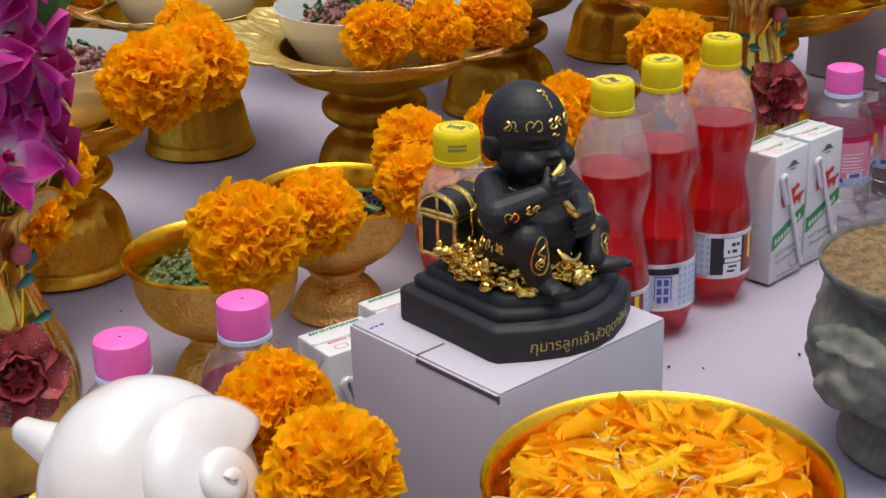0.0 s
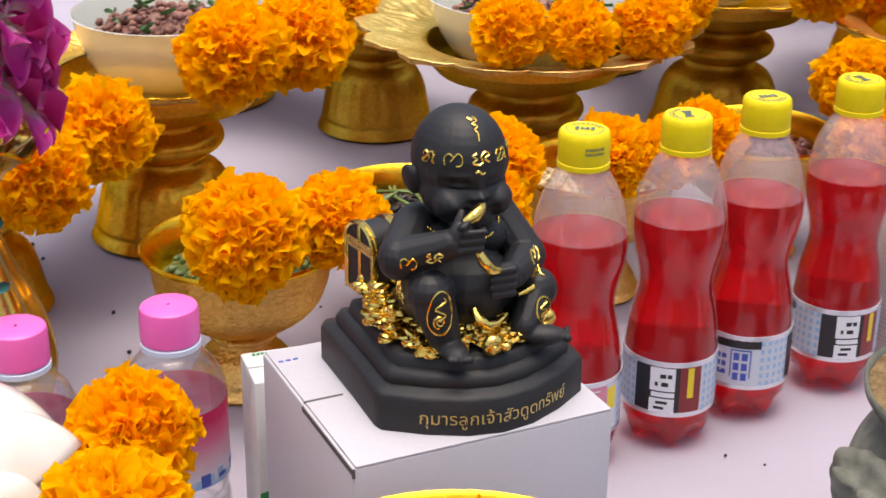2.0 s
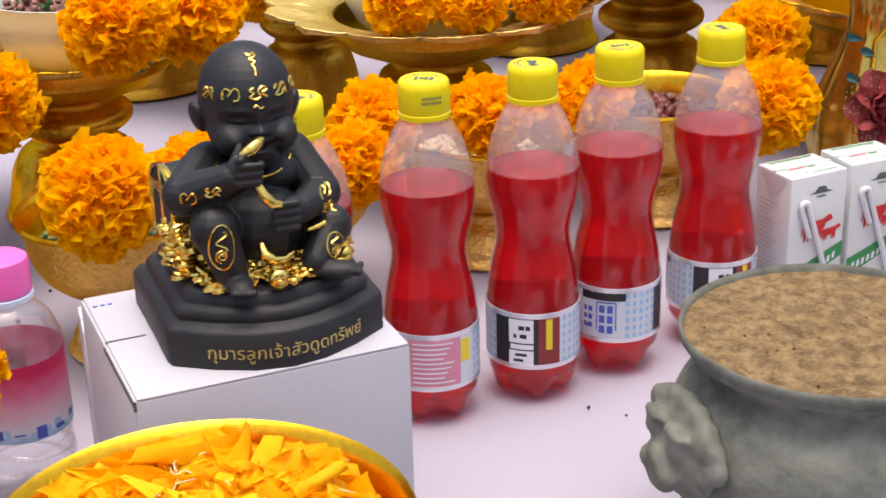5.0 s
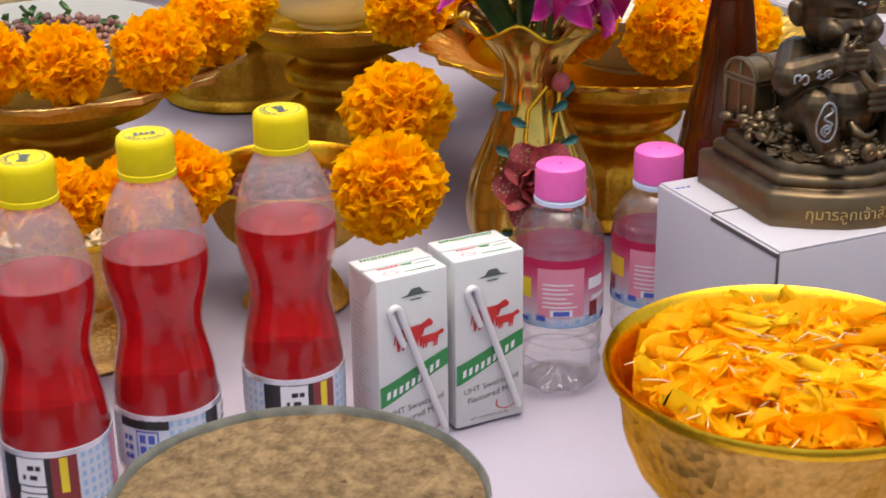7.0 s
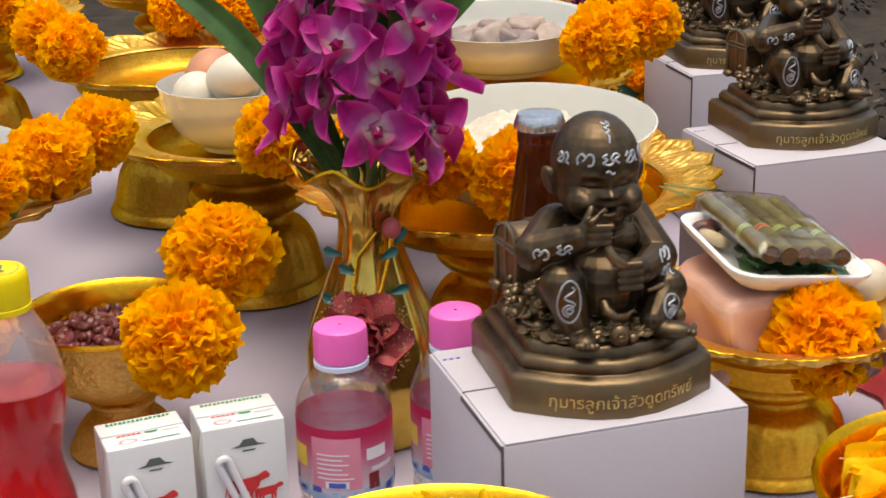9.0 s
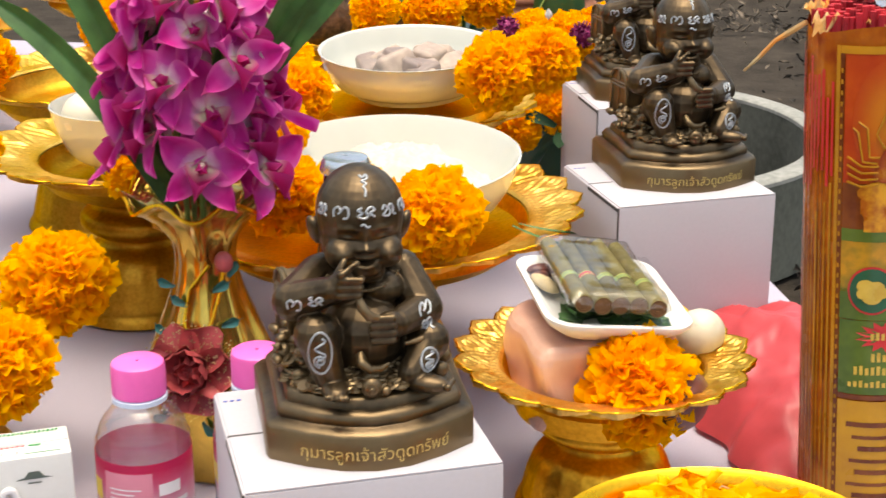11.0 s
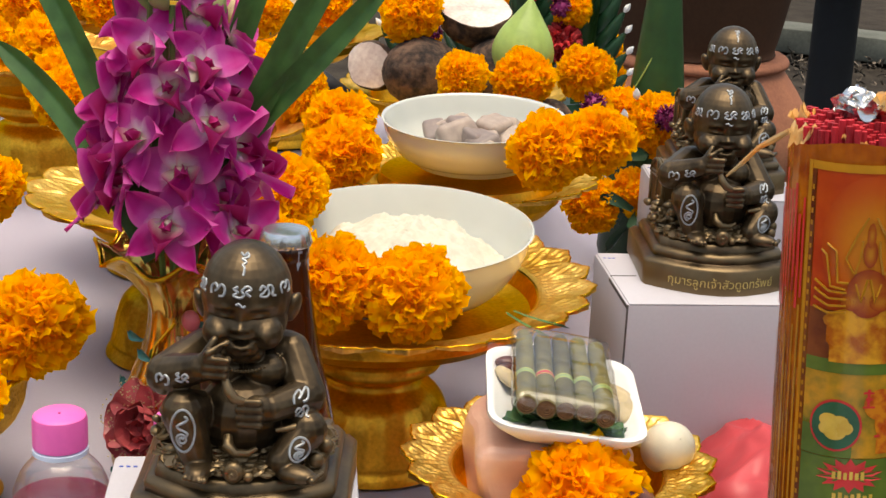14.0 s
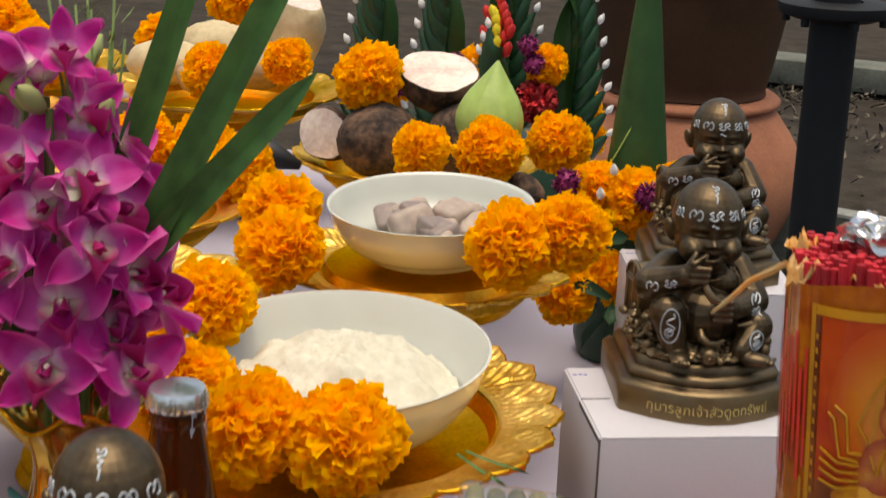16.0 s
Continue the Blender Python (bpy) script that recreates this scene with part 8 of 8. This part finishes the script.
# ---- roots on the back trays ----
def root(name, x, y, z, r, material, turn, label, cut=None, cutmat=None, group="roots on the trays"):
    ob = thing(name, pose(x, y, z, *turn), label, "root", group)
    bm = bmesh.new()
    bmesh.ops.create_icosphere(bm, subdivisions=4, radius=1, matrix=Matrix.Diagonal((*r, 1)))
    for v in bm.verts:
        v.co += v.co.normalized() * (0.10 * min(r) * noise.noise(v.co * 35 + Vector((x * 50, 0, 0))) + 0.04 * min(r) * noise.noise(v.co * 140))
    if cut is not None:
        res = bmesh.ops.bisect_plane(bm, geom=bm.verts[:] + bm.edges[:] + bm.faces[:], plane_co=(0, 0, cut), plane_no=(0, 0, 1), clear_outer=True)
        edges = [e for e in res["geom_cut"] if isinstance(e, bmesh.types.BMEdge)]
        face = bmesh.ops.contextual_create(bm, geom=edges)["faces"]
        outline = [v.co.copy() for v in face[0].verts] if face else []
        part("skin", bm, M[material], ob, angle=60)
        if outline:
            b2 = bmesh.new()
            vs = [b2.verts.new((p.x * 0.975, p.y * 0.975, p.z + 0.0006)) for p in outline]
            b2.faces.new(vs)
            part("cut_face", b2, M[cutmat], ob, "pale cut face", smooth=False)
    else:
        part("skin", bm, M[material], ob, angle=180)
    return ob


root("taro_root", -0.075, 1.070, 0.193, (0.046, 0.042, 0.043), "yam_skin", (20, 10, 30), "round brown taro root with rough skin")
root("taro_root", -0.028, 1.125, 0.262, (0.046, 0.040, 0.042), "yam_skin", (24, 6, 10), "cut taro root showing its white flesh", 0.006, "yam_cut")
root("taro_root", -0.140, 1.075, 0.192, (0.030, 0.032, 0.046), "yam_skin", (66, -58, 25), "cut taro root leaning on others", 0.014, "yam_cut")
root("taro_root", 0.010, 1.110, 0.195, (0.042, 0.040, 0.042), "yam_skin", (0, 30, 70), "brown taro root under the lotus bud")
root("taro_root", 0.112, 1.000, 0.172, (0.022, 0.030, 0.020), "yam_skin", (0, 10, 60), "small brown taro root on the rim")
root("pale_root", -0.470, 1.450, 0.205, (0.060, 0.045, 0.042), "cassava", (0, 10, 20), "thick cream-coloured root on a tray")
root("pale_root", -0.400, 1.430, 0.190, (0.055, 0.038, 0.030), "potato", (0, 0, 70), "smooth pale brown root on a tray")
root("pale_root", -0.380, 1.490, 0.235, (0.045, 0.042, 0.070), "cassava", (10, 20, 0), "upright cream root with rough side", 0.05, "yam_cut")
root("pale_root", -0.440, 1.350, 0.185, (0.050, 0.032, 0.028), "potato", (0, 0, -20), "smooth pale brown root at the rim")
root("pale_root", -0.520, 1.380, 0.195, (0.055, 0.036, 0.032), "cassava", (0, 0, 40), "cream root laid across the tray")
bm = bmesh.new()
tube(bm, [(-0.09, 0, 0), (-0.05, 0.01, 0.012), (0, 0.012, 0.016), (0.05, 0.008, 0.010), (0.085, 0, 0)], [0.006, 0.017, 0.020, 0.017, 0.005], 18)
solo("eggplant", bm, M["black"], pose(-0.225, 0.985, 0.168, 0, 0, 20), "long dark purple-black eggplant on a tray", "eggplant", angle=180)
bm = bmesh.new()
bud = curve_profile([(0.012, 0), (0.022, 0.004), (0.034, 0.020), (0.036, 0.036), (0.030, 0.054), (0.018, 0.072), (0.008, 0.086), (0.001, 0.096)], 4)
lotus = thing("lotus_bud", pose(0.062, 1.030, 0.205, -6, 4, 0), "closed pale green lotus bud among taro roots", "lotus")
for k in range(5):
    b2 = bmesh.new()
    rows = []
    for i, (r, z) in enumerate(bud):
        rows.append([b2.verts.new((r * (1 + 0.012 * (k % 2)) * math.cos(radians(72 * k + s * 44)), r * (1 + 0.012 * (k % 2)) * math.sin(radians(72 * k + s * 44)), z)) for s in (-1, -0.6, -0.2, 0.2, 0.6, 1)])
    for a, b in zip(rows, rows[1:]):
        for j in range(5):
            b2.faces.new((a[j], a[j + 1], b[j + 1], b[j]))
    part("petal", b2, M["lotus"], lotus, angle=180)


# ---- banana-leaf offering (folded cones, buds, blossoms) ----
def leaf_fan(x, y, z, turn, lean, h, label):
    """Overlapping folded leaf points rising from a base, each tipped with a white bud."""
    ob = thing("folded_leaf_fan", pose(x, y, z, lean, 0, turn), label, "leaf ornament", "folded leaf fans")
    for k in range(9):
        t = k / 8
        bm = bmesh.new()
        L = h * (0.30 + 0.05 * t)
        lathe([(0.004, 0), (0.013, L * 0.25), (0.011, L * 0.55), (0.005, L * 0.85), (0.0008, L)], 10, bm=bm)
        mm = pose(0.012 * (1 - t), 0, h * 0.80 * t, 0, 44 - 34 * t, 0)
        fold = part("leaf_point", bm, M["dark_leaf"], ob, m=mm, angle=180)
        bm = bmesh.new()
        lathe([(0.001, L - 0.004), (0.0045, L + 0.002), (0.0042, L + 0.006), (0.0008, L + 0.012)], 8, bm=bm)
        part("jasmine_bud", bm, M["bud_white"], fold, "white bud")
    bm = bmesh.new()
    blade(bm, h * 1.05, 0.036, 0.026, Matrix.Rotation(math.pi / 2, 4, "X") @ Matrix.Translation((0, 0, 0.004)), rows=8, cols=4, cup=0.5, curl=0.0, rnd=rr)
    part("back_leaf", bm, M["banana"], ob, angle=180)
    return ob


for x, y, turn, lean, h in ((0.040, 1.430, -10, -4, 0.24), (-0.050, 1.410, 190, -6, 0.16), (-0.130, 1.450, 170, -4, 0.24), (-0.225, 1.450, 180, -4, 0.24), (-0.100, 1.590, 0, -3, 0.26)):
    leaf_fan(x, y, 0.10, turn, lean, h, "dark green folded banana-leaf fan tipped with white buds")
bm = bmesh.new()
lathe([(0.145, 0), (0.155, 0.02), (0.150, 0.09), (0.145, 0.10), (0.001, 0.10)], 40, bm=bm)
solo("leaf_drum", bm, M["dark_leaf"], pose(-0.09, 1.500, 0.0), "round banana-leaf drum under folded fans", "leaf drum")
for k, (x, y, z) in enumerate(((-0.076, 1.41, 0.225), (0.018, 1.41, 0.236), (-0.225, 1.47, 0.16), (0.055, 1.46, 0.175), (0.065, 1.45, 0.140), (-0.075, 1.43, 0.150))):
    ob = thing("yellow_blossom", pose(x, y, z, 60, 0, 20 * k), "small yellow blossom tucked into leaf folds", "blossom", "blossoms of the leaf offering")
    stuff(part("petals", BLOOMS[k % 4][0], None, ob, "crowded frilled petals", m=Matrix.Diagonal((0.75, 0.75, 0.75, 1))))
for k, (x, y, z) in enumerate(((0.008, 1.385, 0.240), (-0.001, 1.385, 0.262), (-0.097, 1.385, 0.231), (-0.2, 1.45, 0.18), (0.262, 0.925, 0.203), (0.175, 0.945, 0.203))):
    bm = bmesh.new()
    for i in range(90):
        d = Vector((rr.gauss(0, 1), rr.gauss(0, 1), rr.gauss(0, 1))).normalized()
        blade(bm, 0.008, 0.005, 0.002, Matrix.Translation(d * 0.008) @ direction(d, rr.uniform(0, 6)), rows=2, cols=2, cup=0.3, curl=0.1, rnd=rr)
    ball(bm, (0, 0, 0), 0.0105, 10, 8)
    solo("globe_amaranth", bm, M["amaranth"], pose(x, y, z), "deep purple globe amaranth blossom", "blossom", "globe amaranths", angle=180)
bm = bmesh.new()
for i in range(220):
    d = Vector((rr.gauss(0, 1), rr.gauss(0, 1), rr.gauss(0, 0.9))).normalized()
    blade(bm, 0.014, 0.012, 0.005, Matrix.Translation(d * 0.016) @ direction(d, rr.uniform(0, 6)), rows=3, cols=3, cup=0.3, curl=0.2, ruffle=0.1, rnd=rr)
ball(bm, (0, 0, 0), 0.020, 12, 8)
solo("red_blossom", bm, M["red_rose"], pose(0.010, 1.395, 0.191), "crinkled dark red blossom hanging by the leaves", "blossom", angle=180)
crest = thing("flower_crest", pose(-0.048, 1.400, 0.235, -8, 0, 0), "pointed crest threaded from red and yellow buds", "blossom")
for k in range(22):
    t = k / 21
    bm = bmesh.new()
    lathe([(0.001, -0.012), (0.0055, -0.006), (0.006, 0.006), (0.001, 0.012)], 8, bm=bm)
    inner = k % 4 == 0
    a = (k * 0.9) % 2 - 1
    part("bud", bm, M["ink_yellow"] if inner else M["ink_red"], crest, angle=180, m=pose((0.004 if inner else 0.019) * a, -0.012 if inner else -0.004, 0.012 + 0.075 * t * (1 - 0.3 * abs(a)), 20, 22 * a, 0))
for x, y in ((-0.222, 1.40), (0.06, 1.44)):
    bm = bmesh.new()
    lathe([(0.002, 0), (0.011, 0.010), (0.010, 0.022), (0.001, 0.042)], 10, bm=bm)
    solo("pink_lotus_tip", bm, M["orchid"], pose(x, y, 0.205, -10, 8, 0), "small pink bud tucked in the leaves", "blossom", "pink buds", angle=180)

# leaf cone with blossoms round its foot
cone = thing("leaf_cone", pose(0.222, 1.045, 0.0), "tall rolled banana-leaf cone with yellow blossoms at its foot", "leaf ornament")
bm = bmesh.new()
n = 60
prev = None
for k in range(n + 1):
    a = 2 * math.pi * 1.35 * k / n
    rr_ = 1 + 0.05 * k / n
    row = [bm.verts.new((0.034 * (1 - s * 0.93) * rr_ * math.cos(a), 0.034 * (1 - s * 0.93) * rr_ * math.sin(a), 0.17 + 0.30 * s + 0.02 * math.sin(a) * (1 - s) * 0.3)) for s in np.linspace(0, 1, 9)]
    if prev:
        for j in range(8):
            bm.faces.new((prev[j], row[j], row[j + 1], prev[j + 1]))
    prev = row
part("rolled_leaf", bm, M["banana"], cone, angle=180)
bm = bmesh.new()
tube(bm, [(0.036 * (1 - s * 0.93) * math.cos(-2.4 + 2.2 * s), 0.036 * (1 - s * 0.93) * math.sin(-2.4 + 2.2 * s), 0.20 + 0.15 * s) for s in np.linspace(0, 0.6, 9)], 0.0009, 5)
part("midrib", bm, M["lotus"], cone, "pale leaf midrib")
part("cone_base", lathe([(0.05, 0.0), (0.055, 0.02), (0.05, 0.09), (0.045, 0.16), (0.04, 0.18), (0.001, 0.18)], 30), M["dark_leaf"], cone, "dark leaf-wrapped base")
for k, (x, y, z, s) in enumerate(((0.245, 0.955, 0.19, 0.9), (0.262, 0.975, 0.165, 0.8), (0.200, 0.965, 0.195, 0.75), (0.190, 0.900, 0.105, 0.9), (0.235, 0.930, 0.115, 0.8), (0.275, 0.990, 0.205, 0.6))):
    ob = thing("yellow_blossom", pose(x, y, z, 60, 10, 30 * k), "yellow-orange blossom at the foot of a leaf cone", "blossom", "blossoms of the leaf offering")
    stuff(part("petals", BLOOMS[(k + 1) % 4][0], None, ob, "crowded frilled petals", m=Matrix.Diagonal((s, s, s, 1))))
bm = bmesh.new()
for i in range(14):
    m = pose(0.215 + rr.uniform(-0.03, 0.03), 0.93 + rr.uniform(-0.03, 0.03), 0.11 + rr.uniform(-0.03, 0.05), rr.uniform(-60, 60), rr.uniform(-60, 60), rr.uniform(0, 360))
    blade(bm, 0.05, 0.016, 0.006, m, rows=5, cols=2, cup=0.3, curl=-0.2, rnd=rr)
solo("dark_leaves", bm, M["dark_leaf"], pose(0, 0, 0), "dark green leaves hanging under blossoms", "leaves", kind="stuff", angle=180)
for k, (x, y, z) in enumerate(((0.222, 0.945, 0.215), (0.215, 0.925, 0.195), (0.17, 0.90, 0.17))):
    bm = bmesh.new()
    lathe([(0.001, 0), (0.0042, 0.004), (0.004, 0.008), (0.0008, 0.014)], 8, bm=bm)
    solo("jasmine_bud", bm, M["bud_white"], pose(x, y, z, 20, 0, 0), "white jasmine bud in the garland", "bud", "jasmine buds", angle=180)
bm = bmesh.new()
for i in range(12):
    x0, y0 = rr.uniform(-0.025, 0.025), rr.uniform(-0.02, 0.02)
    tube(bm, [(x0 * 0.3, y0 * 0.3, 0), (x0 * 0.7, y0 * 0.7, 0.05), (x0, y0, 0.09 + rr.uniform(0, 0.03))], 0.0008, 4)
    for k in range(6):
        m = pose(x0 * (0.5 + 0.08 * k), y0 * (0.5 + 0.08 * k), 0.03 + 0.014 * k, rr.uniform(30, 70), 0, rr.uniform(0, 360))
        blade(bm, 0.014, 0.002, 0.001, m, rows=2, cols=1, cup=0, curl=0.1, rnd=rr)
solo("fern_sprig", bm, M["stem"], pose(0.064, 0.275, 0.335), "feathery green sprig among orchids", "sprig", kind="stuff", angle=180)

# ---- behind the table ----
jar = thing("water_jar", pose(-0.226, 3.67, GROUND), "large orange terracotta jar standing on soil", "jar")
part("jar_body", lathe(curve_profile([(0.16, 0), (0.20, 0.0), (0.27, 0.10), (0.335, 0.26), (0.325, 0.38), (0.27, 0.47), (0.245, 0.50)], 4), 64), M["terracotta"], jar, angle=70)
part("rim", lathe(curve_profile([(0.245, 0.4995), (0.262, 0.506), (0.265, 0.518), (0.255, 0.528), (0.235, 0.53), (0.10, 0.53)], 3), 64), M["terracotta"], jar, "rolled terracotta rim", angle=70)
pot = thing("large_pot", pose(-0.226, 3.67, GROUND + 0.532), "dark brown clay pot set on a terracotta jar", "pot")
part("pot_body", lathe(curve_profile([(0.10, 0), (0.215, 0.0), (0.222, 0.02), (0.24, 0.10), (0.275, 0.30), (0.30, 0.42)], 3), 64), M["brown_jar"], pot, angle=60)
part("rim", lathe([(0.30, 0.4195), (0.318, 0.428), (0.322, 0.445), (0.318, 0.468), (0.30, 0.472), (0.285, 0.46), (0.27, 0.40)], 64), M["brown_jar"], pot, "thick rolled rim", angle=60)
post = thing("iron_post", pose(0.268, 2.5, GROUND), "dark painted iron post with a flat flange", "post")
part("shaft", lathe([(0.045, 0), (0.045, 1.02)], 32), M["iron"], post)
part("flange", lathe([(0.05, 0.90), (0.075, 0.905), (0.105, 0.915), (0.108, 0.922), (0.108, 0.935), (0.10, 0.938), (0.05, 0.94)], 40), M["iron"], post, "round iron flange")
for k in range(6):
    bm = bmesh.new()
    lathe([(0.001, 0.895), (0.008, 0.896), (0.008, 0.912), (0.001, 0.912)], 8, bm=bm)
    part("bolt", bm, M["iron"], post, m=pose(0.09 * math.cos(k * 1.047), 0.09 * math.sin(k * 1.047), 0))
ring = thing("well_ring", pose(0.10, 3.10, GROUND), "weathered grey concrete well ring set in soil", "concrete ring")
# the wall is darker and slightly greener than the top edge
part("ring_wall", lathe([(0.60, 0), (0.60, 0.238), (0.54, 0.238), (0.54, 0)], 72), M["concrete_dark"], ring, "dark grey-green concrete wall")
part("ring_edge", lathe([(0.601, 0.2375), (0.600, 0.246), (0.595, 0.25), (0.545, 0.25), (0.54, 0.246), (0.539, 0.2375)], 72), M["concrete"], ring, "pale concrete top edge")
bm = bmesh.new()
lathe([(0.545, 0.03), (0.001, 0.03)], 40, bm=bm)
part("soil_fill", bm, M["soil"], ring, "soil inside the ring")
bm = bmesh.new()
block(bm, (-1.2, 0, 0), (1.6, 0.25, 0.12), 0.01)
solo("kerb", bm, M["concrete_dark"], pose(0.5, 6.9, GROUND, 0, 0, -6), "weathered concrete kerb behind the soil", "kerb", kind="structure")
